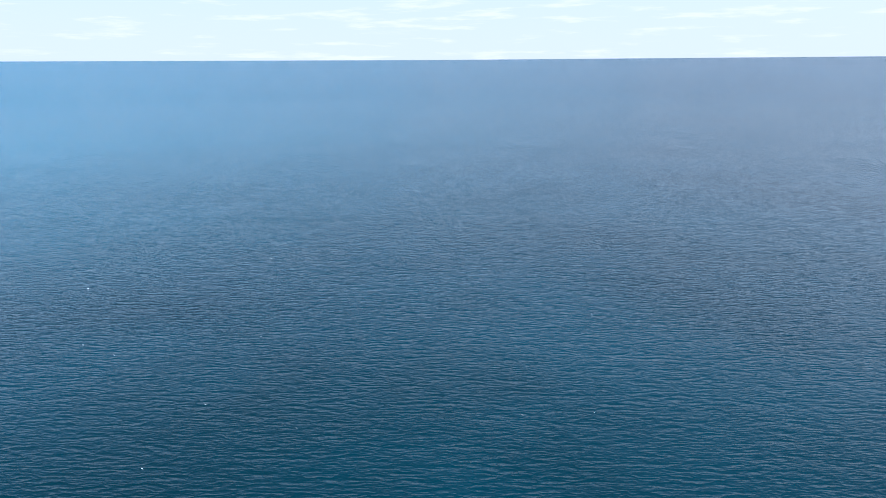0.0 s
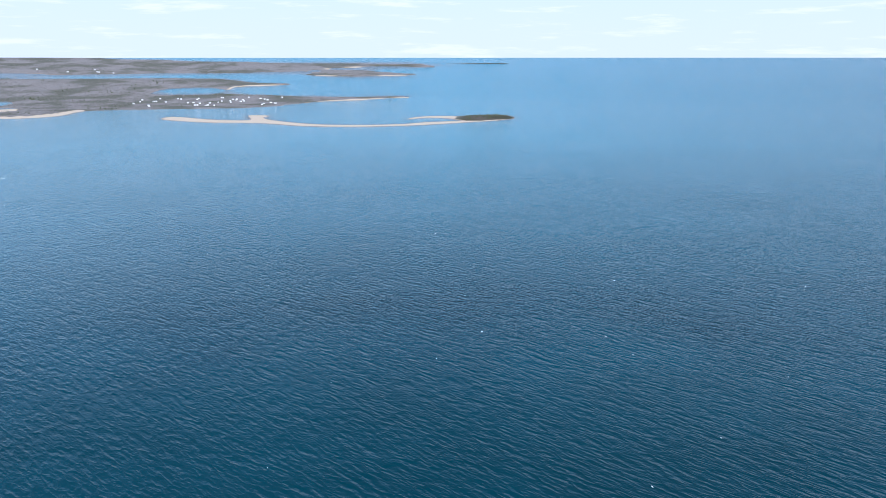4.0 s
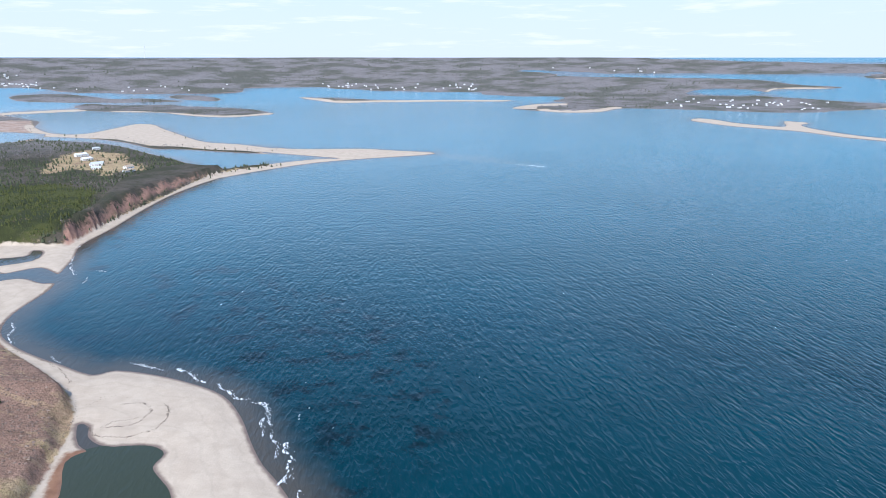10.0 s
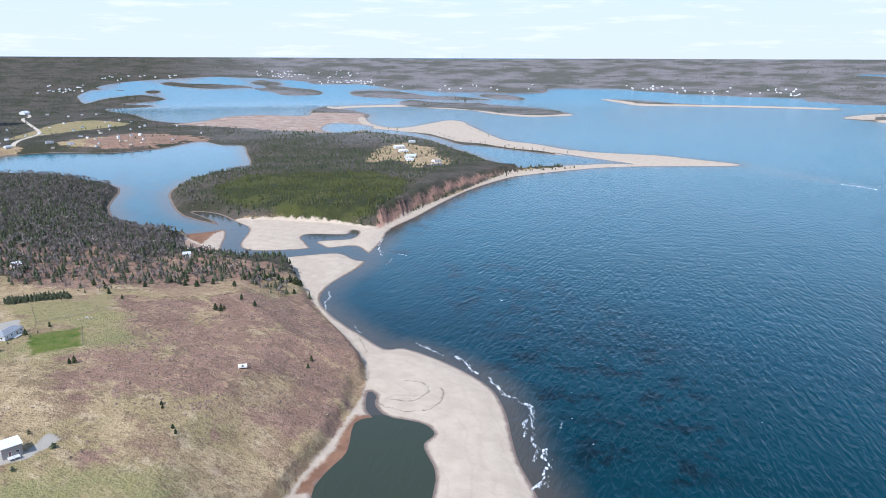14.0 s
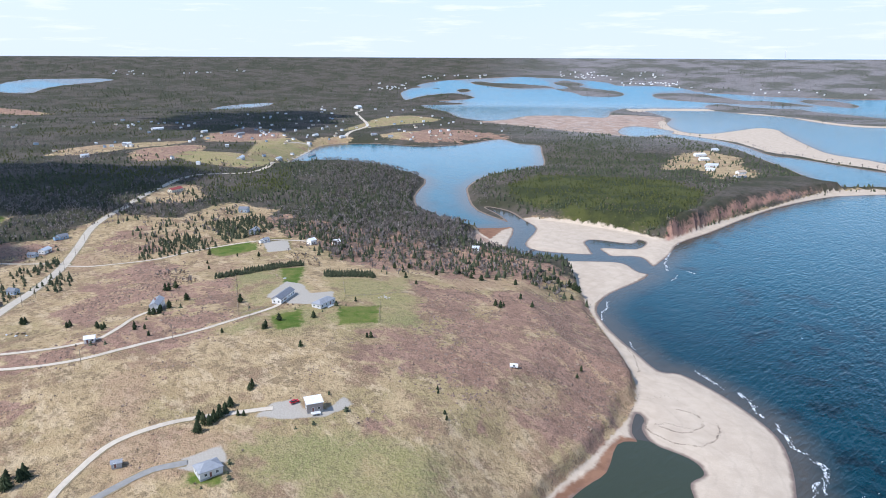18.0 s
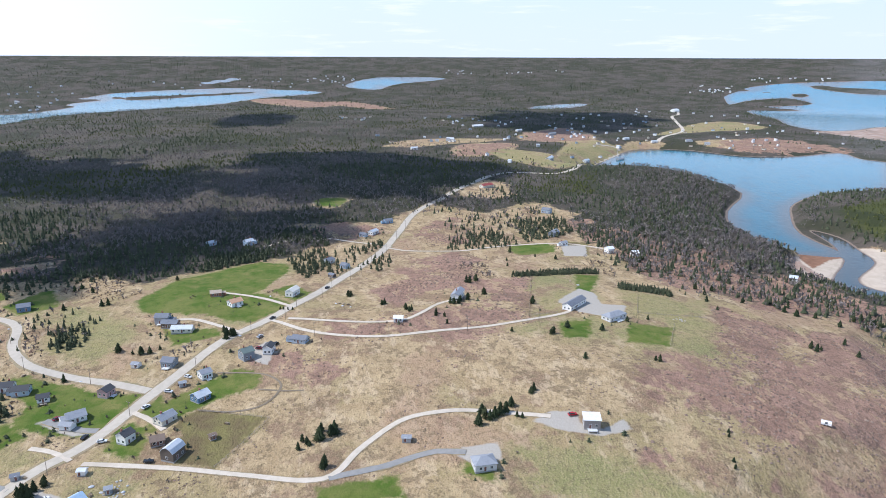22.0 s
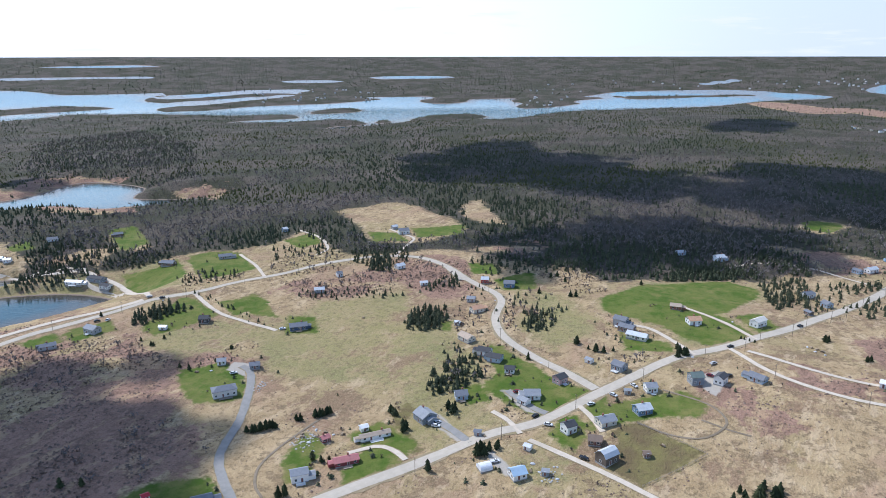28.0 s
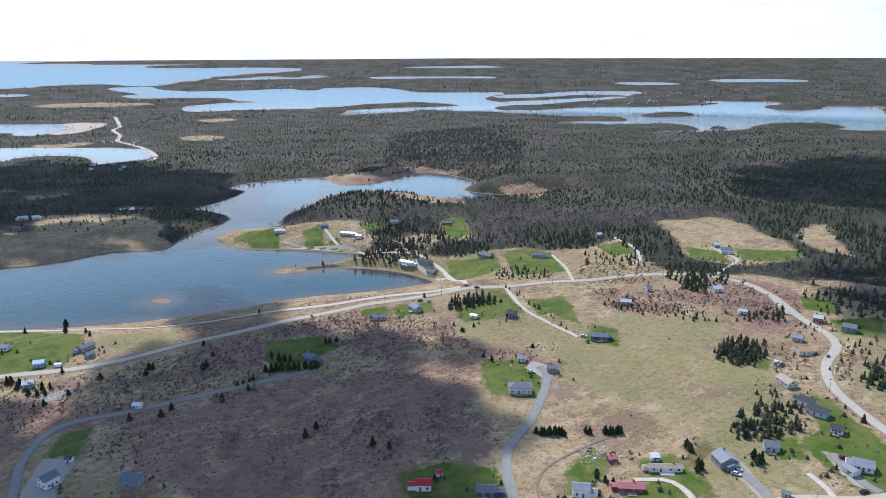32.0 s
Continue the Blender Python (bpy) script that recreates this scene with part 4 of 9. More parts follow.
COVER["lawn:x193"] = [(-504, -109), (-549, -87), (-575, -58), (-599, -27), (-580, -3), (-556, -5), (-508, -24), (-500, -34), (-470, -16), (-459, -8), (-438, -28), (-457, -49), (-466, -74), (-480, -102)]
COVER["thicket:x194"] = [(-411, -75), (-416, -48), (-408, -44), (-398, -60)]
COVER["thicket:x195"] = [(-551, -156), (-571, -130), (-582, -109), (-558, -109), (-532, -133)]
COVER["lawn:x197"] = [(-596, 193), (-595, 239), (-571, 230), (-567, 195)]
COVER["meadow:x198"] = [(-493, 182), (-488, 236), (-424, 204), (-429, 180), (-396, 167), (-397, 146)]
COVER["gravel:x199"] = [(-591, 243), (-587, 266), (-552, 252), (-557, 233)]
COVER["heath:x200"] = [(-505, 64), (-521, 101), (-481, 101), (-462, 83), (-472, 64)]
COVER["heath:x201"] = [(-482, 112), (-502, 186), (-431, 158), (-424, 127), (-450, 120)]
COVER["heath:x202"] = [(-405, 32), (-396, 165), (-383, 128), (-378, 76), (-384, 31)]
COVER["mud:flats_b"] = [(-1826, 1745), (-1613, 1811), (-1517, 1841), (-1357, 1904), (-1131, 1612), (-1065, 1492), (-1157, 1422), (-1251, 1400), (-1438, 1472), (-1529, 1459)]
COVER["sand:baybar"] = [(-1784, 2273), (-1713, 2406), (-1587, 2486), (-1431, 2325), (-1572, 2207), (-1647, 2131)]
COVER["sand:isleedge"] = [(-1419, 2369), (-1248, 2328), (-1066, 2241), (-948, 2168), (-861, 2152), (-776, 2239), (-763, 2328), (-808, 2330), (-854, 2236), (-977, 2233), (-1101, 2313), (-1284, 2395)]
COVER["sand:northspit"] = [(1114, 2552), (1334, 2648), (1604, 2608), (1741, 2563), (1719, 2530), (1425, 2573), (1115, 2499)]
COVER["sand:hook"] = [(1059, 3117), (1159, 3285), (1212, 3351), (1361, 3342), (1514, 3302), (1496, 3262), (1340, 3290), (1209, 3293), (1136, 3179)]
COVER["sand:northpointedge"] = [(1755, 3573), (1908, 3467), (2126, 3363), (2286, 3315), (2285, 3282), (2094, 3312), (1885, 3425), (1733, 3526)]
COVER["sand:farshore"] = [(1923, 3784), (2079, 3784), (2250, 3751), (2270, 3786), (2103, 3830), (1939, 3839)]
COVER["sand:peninsula"] = [(13, 2636), (93, 2887), (164, 2952), (242, 2919), (230, 2775), (119, 2702), (129, 2461), (201, 2404), (317, 2436), (423, 2631), (416, 2722), (312, 2554), (208, 2492), (153, 2556)]
COVER["sand:southmud"] = [(-447, -2615), (-580, -2557), (-539, -2415), (-445, -2267), (-381, -2241), (-374, -2327), (-462, -2430)]
COVER["open:w1"] = [(-1289, 303), (-1351, 352), (-1388, 421), (-1361, 455), (-1262, 411), (-1184, 339), (-1182, 286)]
COVER["open:w2"] = [(-1237, 360), (-1278, 399), (-1247, 445), (-1178, 484), (-1133, 489), (-1073, 462), (-1042, 411), (-1092, 380), (-1152, 360)]
COVER["open:w3"] = [(-1521, 508), (-1644, 614), (-1691, 692), (-1584, 709), (-1454, 666), (-1428, 586), (-1427, 508)]
COVER["open:w4"] = [(-3143, -152), (-3155, -11), (-2952, 124), (-2971, 263), (-2720, 326), (-2457, 358), (-2452, 274), (-2684, 195), (-2542, 67), (-2878, -55)]
COVER["open:w9"] = [(-1373, 197), (-1448, 291), (-1464, 406), (-1458, 468), (-1397, 388), (-1331, 279), (-1294, 196)]
COVER["open:w10"] = [(-282, -1993), (-337, -1985), (-414, -1979), (-394, -1918), (-312, -1912)]
COVER["open:w11"] = [(-630, -1940), (-692, -1940), (-726, -1864), (-679, -1822), (-613, -1844)]
COVER["open:w12"] = [(-483, -3257), (-695, -3277), (-927, -3129), (-746, -3126), (-508, -3173)]
COVER["open:w13"] = [(-847, -2424), (-949, -2434), (-953, -2342), (-847, -2318)]
COVER["open:w14"] = [(-1430, 598), (-1455, 661), (-1406, 699), (-1324, 677), (-1204, 568), (-1103, 469), (-1087, 423), (-1228, 490)]
COVER["open:w15"] = [(-1896, 1211), (-1896, 1320), (-1720, 1302), (-1657, 1173), (-1645, 1069), (-1594, 947), (-1556, 860), (-1714, 1019)]
COVER["meadow:w2"] = [(-1237, 360), (-1278, 399), (-1247, 445), (-1178, 484), (-1133, 489), (-1073, 462), (-1042, 411), (-1092, 380), (-1152, 360)]
COVER["heath:w1"] = [(-1289, 303), (-1351, 352), (-1388, 421), (-1361, 455), (-1262, 411), (-1184, 339), (-1182, 286)]
COVER["heath:w4"] = [(-3143, -152), (-3155, -11), (-2952, 124), (-2971, 263), (-2720, 326), (-2457, 358), (-2452, 274), (-2684, 195), (-2542, 67), (-2878, -55)]
COVER["heath:w3"] = [(-1521, 508), (-1644, 614), (-1691, 692), (-1584, 709), (-1454, 666), (-1428, 586), (-1427, 508)]
COVER["meadow:w14"] = [(-1430, 598), (-1455, 661), (-1406, 699), (-1324, 677), (-1204, 568), (-1103, 469), (-1087, 423), (-1228, 490)]
COVER["meadow:w15"] = [(-1896, 1211), (-1896, 1320), (-1720, 1302), (-1657, 1173), (-1645, 1069), (-1594, 947), (-1556, 860), (-1714, 1019)]
COVER["village:t1"] = [(-2302, 2848), (-2416, 3038), (-2160, 3143), (-1999, 3058), (-2105, 2961)]
COVER["village:t2"] = [(-2736, 2826), (-2939, 3085), (-2681, 3246), (-2485, 2982)]
COVER["village:t3"] = [(-2119, 2981), (-1929, 3003), (-1638, 3054), (-1206, 3142), (-1285, 3343), (-1748, 3259), (-2031, 3161)]
COVER["village:t4"] = [(-982, 3343), (-684, 3359), (-117, 3310), (-128, 3610), (-567, 3660), (-1015, 3562)]
COVER["village:t5"] = [(546, 2631), (826, 2528), (1072, 2509), (1281, 2815), (1084, 2993), (690, 3078)]
COVER["village:t6"] = [(-2256, -1961), (-2598, -1688), (-2738, -1629), (-2944, -1912), (-2919, -2096), (-2554, -2086)]
COVER["village:t7"] = [(-2642, -936), (-2902, -788), (-3250, -694), (-3571, -920), (-3120, -1109)]
COVER["village:t8"] = [(-1854, 134), (-1842, 280), (-2018, 290), (-2051, 180)]
COVER["sand:tip"] = [(-110, 1345), (-250, 1212), (-396, 1157), (-496, 1420), (-303, 1473), (-120, 1401)]
COVER["rust:pond"] = [(-183, 199), (-187, 211), (-190, 237), (-199, 257), (-201, 270), (-193, 276), (-191, 263), (-190, 252), (-183, 238), (-182, 220), (-181, 210), (-177, 204)]
COVER["rust:mouth"] = [(-624, 522), (-612, 545), (-581, 548), (-571, 519), (-550, 484), (-581, 494)]
COVER["weed:bay"] = [(-315, 558), (-237, 582), (-144, 510), (-90, 422), (-36, 345), (-44, 278), (-84, 284), (-123, 337), (-188, 414), (-254, 451)]
COVER["weed:outer"] = [(-208, 509), (-155, 521), (-76, 468), (-33, 389), (-15, 315), (-30, 278), (-76, 303), (-131, 368)]
COVER["shoal:spit"] = [(-152, 1374), (-44, 1331), (70, 1237), (116, 1194), (68, 1192), (-10, 1223), (-105, 1282)]
COVER["meadow:fa"] = [(-495, 182), (-491, 215), (-417, 175), (-401, 149)]
COVER["meadow:fc"] = [(-434, 242), (-423, 267), (-385, 265), (-371, 237), (-385, 214)]
COVER["meadow:fd"] = [(-368, 229), (-357, 252), (-335, 236), (-339, 209)]
COVER["lawn:fb"] = [(-491, 215), (-489, 235), (-437, 203), (-444, 196)]
COVER["meadow:fm"] = [(-381, 124), (-392, 164), (-393, 191), (-380, 204), (-372, 230), (-337, 206), (-348, 188), (-361, 152), (-370, 131)]
COVER["lawn:g1"] = [(-386, 160), (-360, 152), (-360, 169), (-386, 182)]
COVER["lawn:g2"] = [(-379, 204), (-350, 188), (-341, 210), (-368, 229)]
COVER["meadow:g2"] = [(-434, 241), (-397, 221), (-369, 249), (-380, 260), (-420, 281)]
COVER["meadow:g3"] = [(-265, 91), (-245, 86), (-235, 95), (-244, 112), (-257, 111)]
COVER["meadow:g4"] = [(-273, 113), (-256, 120), (-254, 133), (-267, 133)]
COVER["tan:a"] = [(-347, 288), (-325, 272), (-317, 282), (-335, 302), (-347, 302)]
COVER["tan:b"] = [(-308, 231), (-297, 226), (-297, 240), (-312, 246)]
COVER["tan:c"] = [(-280, 182), (-253, 168), (-241, 181), (-237, 190), (-249, 205), (-269, 203)]
COVER["tan:d"] = [(-253, 236), (-236, 219), (-224, 227), (-226, 250), (-241, 265)]
COVER["tan:e"] = [(-293, 290), (-285, 285), (-282, 304), (-293, 315)]
COVER["tan:f"] = [(-332, 229), (-316, 215), (-314, 229), (-329, 258), (-344, 249)]
COVER["heath:g1"] = [(-257, 146), (-244, 138), (-236, 151), (-234, 165), (-246, 164)]
COVER["heath:g2"] = [(-288, 164), (-276, 160), (-279, 179), (-291, 181)]
COVER["heath:g3"] = [(-379, 83), (-350, 77), (-363, 87), (-376, 97)]
COVER["meadow:fe"] = [(-265, 93), (-259, 118), (-248, 139), (-232, 136), (-235, 113), (-239, 87)]
COVER["open:ia"] = [(-131, -543), (-171, -523), (-213, -502), (-255, -494), (-298, -481), (-331, -463), (-292, -470), (-249, -483), (-206, -486), (-172, -504), (-140, -522)]
COVER["heath:ia"] = [(-131, -543), (-171, -523), (-213, -502), (-255, -494), (-298, -481), (-331, -463), (-292, -470), (-249, -483), (-206, -486), (-172, -504), (-140, -522)]
COVER["open:ib"] = [(-165, -506), (-205, -483), (-247, -478), (-290, -468), (-307, -461), (-285, -460), (-238, -462), (-195, -461), (-158, -464), (-153, -494)]
COVER["heath:ib"] = [(-165, -506), (-205, -483), (-247, -478), (-290, -468), (-307, -461), (-285, -460), (-238, -462), (-195, -461), (-158, -464), (-153, -494)]
COVER["open:ic"] = [(-122, -459), (-154, -453), (-193, -455), (-235, -456), (-281, -452), (-308, -417), (-312, -380), (-281, -355), (-250, -362), (-224, -374), (-242, -419), (-200, -436), (-178, -406), (-147, -433)]
COVER["heath:ic"] = [(-122, -459), (-154, -453), (-193, -455), (-235, -456), (-281, -452), (-308, -417), (-312, -380), (-281, -355), (-250, -362), (-224, -374), (-242, -419), (-200, -436), (-178, -406), (-147, -433)]
COVER["thicket:ic"] = [(-122, -459), (-154, -453), (-193, -455), (-235, -456), (-281, -452), (-308, -417), (-312, -380), (-281, -355), (-250, -362), (-224, -374), (-242, -419), (-200, -436), (-178, -406), (-147, -433)]
COVER["open:ibar"] = [(-275, -590), (-302, -584), (-334, -557), (-364, -567), (-391, -568), (-404, -548), (-393, -489), (-389, -453), (-372, -463), (-360, -487), (-345, -518), (-328, -547), (-293, -565)]
COVER["meadow:ibar"] = [(-275, -590), (-302, -584), (-334, -557), (-364, -567), (-391, -568), (-404, -548), (-393, -489), (-389, -453), (-372, -463), (-360, -487), (-345, -518), (-328, -547), (-293, -565)]
COVER["open:ifield"] = [(-409, -518), (-481, -508), (-506, -492), (-511, -457), (-491, -421), (-462, -434), (-424, -439), (-391, -447), (-397, -486)]
COVER["lawn:ifield"] = [(-411, -508), (-471, -501), (-439, -457), (-416, -449), (-395, -460), (-401, -486)]
COVER["lawn:ifield_b"] = [(-483, -498), (-502, -488), (-509, -455), (-492, -429), (-467, -438), (-440, -448)]
COVER["open:itan"] = [(-523, -453), (-548, -437), (-571, -427), (-561, -396), (-529, -394), (-504, -415), (-498, -431)]
COVER["open:itan_b"] = [(-493, -366), (-534, -334), (-517, -310), (-489, -315), (-478, -331)]
COVER["heath:iwood"] = [(-448, -361), (-467, -346), (-461, -318), (-496, -287), (-468, -270), (-440, -302), (-431, -323)]
COVER["thicket:iwood"] = [(-448, -361), (-467, -346), (-461, -318), (-496, -287), (-468, -270), (-440, -302), (-431, -323)]
COVER["meadow:im"] = [(-333, -386), (-366, -353), (-378, -318), (-357, -310), (-331, -328), (-311, -354)]
COVER["open:ipoint"] = [(-280, -743), (-309, -780), (-338, -788), (-378, -784), (-419, -750), (-434, -738), (-444, -715), (-382, -616), (-358, -609), (-333, -642), (-296, -705)]
COVER["lawn:ip1"] = [(-326, -761), (-343, -770), (-363, -768), (-325, -686), (-309, -693), (-298, -707)]
COVER["lawn:ip2"] = [(-339, -673), (-400, -743), (-410, -745), (-370, -667), (-342, -648)]
COVER["lawn:ip3"] = [(-386, -689), (-400, -689), (-369, -613), (-358, -630)]
COVER["thicket:b28"] = [(-273, -396), (-289, -344), (-312, -324), (-324, -325), (-318, -351), (-298, -390)]
COVER["thicket:c28"] = [(-240, -287), (-251, -286), (-250, -279), (-240, -279)]
COVER["thicket:d28"] = [(-227, -289), (-235, -287), (-232, -278), (-226, -279)]
COVER["thicket:e28"] = [(-191, -306), (-209, -302), (-207, -278), (-188, -266), (-177, -286)]
COVER["moss:young"] = COVER["zone:young"]
ROADS = {}
ROADS["main"] = ("paved", 6.8, [(-197, -182), (-227, -167), (-259, -146), (-302, -118), (-322, -98), (-362, -75), (-411, -46), (-447, -12), (-516, 30), (-606, 76), (-721, 120), (-781, 148), (-833, 187), (-948, 264), (-1007, 330), (-1017, 425), (-1212, 553), (-1348, 671), (-1402, 690), (-1399, 640)])
ROADS["bend"] = ("paved", 5.6, [(-365, -78), (-380, -100), (-396, -126), (-416, -153), (-446, -170), (-476, -177), (-495, -192), (-515, -223), (-537, -252), (-510, -224), (-536, -251), (-551, -287), (-541, -317), (-530, -335), (-499, -362), (-472, -378), (-436, -398), (-405, -411), (-377, -430), (-347, -439), (-309, -450), (-274, -459), (-132, -473), (-81, -480), (-45, -498), (12, -526)])
ROADS["shore"] = ("gravel", 4.5, [(-5, -642), (-56, -607), (-118, -556), (-157, -520), (-202, -499), (-251, -481), (-313, -461), (-374, -437)])
ROADS["lane"] = ("gravel", 2.9, [(-305, -96), (-298, -76), (-288, -50), (-277, -24), (-266, 8), (-284, 26), (-299, 46), (-301, 66), (-298, 82), (-289, 101), (-282, 115)])
ROADS["drive"] = ("asphalt", 3.6, [(-266, 10), (-268, 32), (-272, 55), (-267, 70)])
ROADS["hill"] = ("gravel", 2.9, [(-438, -15), (-410, 9), (-390, 42), (-387, 83), (-391, 133), (-401, 169), (-408, 179)])
ROADS["second"] = ("gravel", 2.9, [(-437, -5), (-423, 24), (-410, 62), (-419, 78), (-437, 93), (-443, 106)])
ROADS["upper"] = ("gravel", 2.9, [(-628, 83), (-610, 107), (-601, 152), (-608, 202), (-598, 246), (-581, 271), (-572, 280)])
ROADS["white"] = ("gravel", 2.9, [(-506, -51), (-491, -31), (-479, -17), (-460, -1)])
ROADS["farm"] = ("gravel", 2.9, [(-457, -80), (-454, -65), (-440, -49), (-422, -33)])
ROADS["blue"] = ("asphalt", 4.6, [(-207, -195), (-218, -211), (-232, -228), (-245, -237), (-270, -248), (-297, -265), (-314, -279), (-318, -289)])
ROADS["farmlane"] = ("gravel", 4.2, [(-382, -439), (-415, -512), (-422, -551), (-423, -576), (-406, -600), (-397, -655), (-351, -706)])
ROADS["farmloop"] = ("gravel", 2.9, [(-417, -558), (-409, -547), (-408, -529), (-404, -492), (-386, -444)])
ROADS["longdrive"] = ("gravel", 3.2, [(-401, -410), (-380, -367), (-376, -339), (-373, -306)])
ROADS["grey"] = ("asphalt", 4.2, [(-24, -320), (-32, -344), (-40, -374), (-54, -397), (-72, -405), (-100, -396), (-127, -390), (-166, -384), (-205, -376)])
ROADS["yellow"] = ("gravel", 2.9, [(-548, -309), (-584, -317), (-608, -322), (-618, -341), (-633, -364)])
ROADS["field"] = ("gravel", 3.0, [(-456, -384), (-482, -417), (-507, -457)])
ROADS["loop"] = ("gravel", 3.0, [(-599, -456), (-581, -418), (-549, -385), (-526, -382)])
ROADS["trailer"] = ("gravel", 2.9, [(-265, -176), (-276, -165), (-275, -155), (-270, -146)])
ROADS["greydrive"] = ("asphalt", 4.5, [(-312, -156), (-305, -140), (-294, -123)])
ROADS["c1"] = ("asphalt", 4.0, [(-349, -124), (-337, -106), (-333, -96)])
ROADS["c2"] = ("gravel", 2.9, [(-326, -124), (-320, -113), (-309, -102)])
ROADS["c3"] = ("gravel", 2.9, [(-345, -82), (-335, -73), (-322, -64)])
ROADS["causeway"] = ('gravel', 11.0, [(-669, -2787), (-621, -2556), (-581, -2364), (-539, -2275), (-516, -2104), (-472, -1950), (-478, -1858), (-484, -1757), (-474, -1656), (-456, -1574), (-430, -1523)])
ROADS["pointlane"] = ("gravel", 2.9, [(-346, -722), (-369, -685), (-402, -643), (-428, -572)])
ROADS["pl2"] = ("gravel", 2.9, [(-400, -721), (-392, -687), (-388, -667)])
ROADS["west"] = ("gravel", 2.9, [(-627, 90), (-644, 74), (-673, 32), (-670, -3), (-644, -27)])
ROADS["townhill"] = ('gravel', 9.0, [(-1451, 819), (-1546, 894), (-1658, 1004), (-1885, 1122), (-2139, 1251), (-2242, 1335), (-2491, 1473)])
ROADS["path1"] = ("path", 1.3, [(-375, -44), (-364, -20), (-351, -10), (-341, -11), (-331, -19), (-330, -33), (-336, -50)])
ROADS["path2"] = ("path", 1.3, [(-347, -21), (-342, -9), (-340, 2)])
ROADS["path3"] = ("path", 1.4, [(-292, -208), (-273, -210), (-252, -210), (-236, -207), (-224, -199), (-218, -190)])
STANDS = []
STANDS.append(([(-432, -144), (-457, -150), (-469, -138), (-437, -125), (-430, -130)], 4.3, 6.4))
STANDS.append(([(-413, -227), (-429, -225), (-451, -211), (-428, -198), (-416, -207)], 4.3, 6.4))
STANDS.append(([(-335, -408), (-351, -408), (-379, -403), (-378, -390), (-359, -393), (-334, -400)], 4.3, 7.2))
STANDS.append(([(-499, -309), (-537, -323), (-541, -311), (-506, -291)], 4.3, 7.2))
STANDS.append(([(-566, -84), (-622, -51), (-647, -12), (-624, -7), (-590, -44)], 4.8, 7.2))
STANDS.append(([(-693, -20), (-680, 27), (-648, 36), (-644, 10)], 4.8, 7.2))
STANDS.append(([(-501, 168), (-503, 239), (-494, 235), (-491, 164)], 1.9, 4.6))
STANDS.append(([(-461, 238), (-438, 268), (-428, 262), (-448, 232)], 1.9, 4.6))
STANDS.append(([(-602, 139), (-642, 148), (-666, 197), (-611, 213), (-600, 178)], 5.7, 6.4))
STANDS.append(([(-699, 233), (-698, 291), (-633, 271), (-611, 213)], 5.2, 7.2))
STANDS.append(([(-339, -172), (-353, -174), (-346, -162), (-330, -159)], 4.3, 7.2))
STANDS.append(([(-346, -162), (-368, -166), (-363, -155), (-348, -148), (-336, -153)], 4.3, 7.2))
STANDS.append(([(-415, -219), (-447, -227), (-436, -206), (-411, -198)], 4.8, 7.2))
STANDS.append(([(-404, -219), (-434, -232), (-445, -214), (-421, -201), (-404, -206)], 4.3, 7.2))
STANDS.append(([(-339, -168), (-360, -173), (-387, -162), (-355, -143), (-337, -155)], 5.7, 7.2))
STANDS.append(([(-439, -341), (-449, -304), (-468, -253), (-459, -249), (-439, -298), (-432, -330)], 5.7, 4.8))
STANDS.append(([(-560, 3), (-583, 18), (-546, 22), (-532, 8)], 4.8, 6.4))
STANDS.append(([(-592, -5), (-634, 26), (-570, 33), (-554, 4)], 5.7, 6.4))
STANDS.append(([(-626, -56), (-635, -16), (-613, -5), (-598, -44)], 4.8, 6.4))
STANDS.append(([(-617, -3), (-634, 26), (-596, 59), (-548, 59), (-540, 31), (-571, 4)], 9.5, 5.6))
STANDS.append(([(-566, 61), (-596, 74), (-599, 86), (-545, 75), (-540, 63)], 5.2, 5.6))
STANDS.append(([(-622, -76), (-636, -47), (-644, -11), (-622, -5), (-602, -45), (-583, -72)], 5.7, 6.4))
STANDS.append(([(-550, -359), (-576, -344), (-564, -304), (-524, -285), (-507, -309), (-520, -336)], 5.7, 6.4))
STANDS.append(([(-528, -433), (-549, -417), (-556, -374), (-534, -360), (-519, -396), (-500, -411)], 7.6, 6.0))
STANDS.append(([(-542, -220), (-565, -178), (-585, -134), (-568, -130), (-548, -173), (-527, -209)], 6.6, 6.4))
STANDS.append(([(-402, -410), (-408, -411), (-377, -318), (-371, -316)], 6.6, 4.0))
STANDS.append(([(-336, -410), (-358, -423), (-378, -414), (-362, -396), (-338, -398)], 4.8, 6.4))
STANDS.append(([(-426, -663), (-449, -669), (-442, -600), (-456, -589), (-436, -567), (-411, -629)], 6.2, 6.4))
STANDS.append(([(-428, -456), (-454, -448), (-465, -415), (-450, -403), (-409, -432)], 7.6, 5.6))
STANDS.append(([(-437, -565), (-454, -558), (-477, -550), (-478, -517), (-456, -501), (-434, -551)], 5.7, 6.4))
STANDS.append(([(-449, -316), (-478, -268), (-468, -262), (-442, -308)], 7.6, 4.0))
STANDS.append(([(-486, -248), (-519, -234), (-499, -222), (-478, -241)], 4.8, 5.6))
STANDS.append(([(-496, -226), (-508, -207), (-496, -198), (-488, -220)], 6.6, 4.0))
STANDS.append(([(-566, -245), (-574, -217), (-578, -190), (-559, -184), (-550, -207), (-550, -235)], 6.6, 6.4))
STANDS.append(([(-462, -154), (-470, -146), (-438, -134), (-435, -142)], 6.6, 6.4))
STANDS.append(([(-589, -86), (-611, -62), (-636, -29), (-629, -9), (-610, -18), (-574, -67)], 5.7, 6.4))
STANDS.append(([(-685, -32), (-722, -11), (-710, 34), (-666, 30), (-657, -9)], 5.7, 6.4))
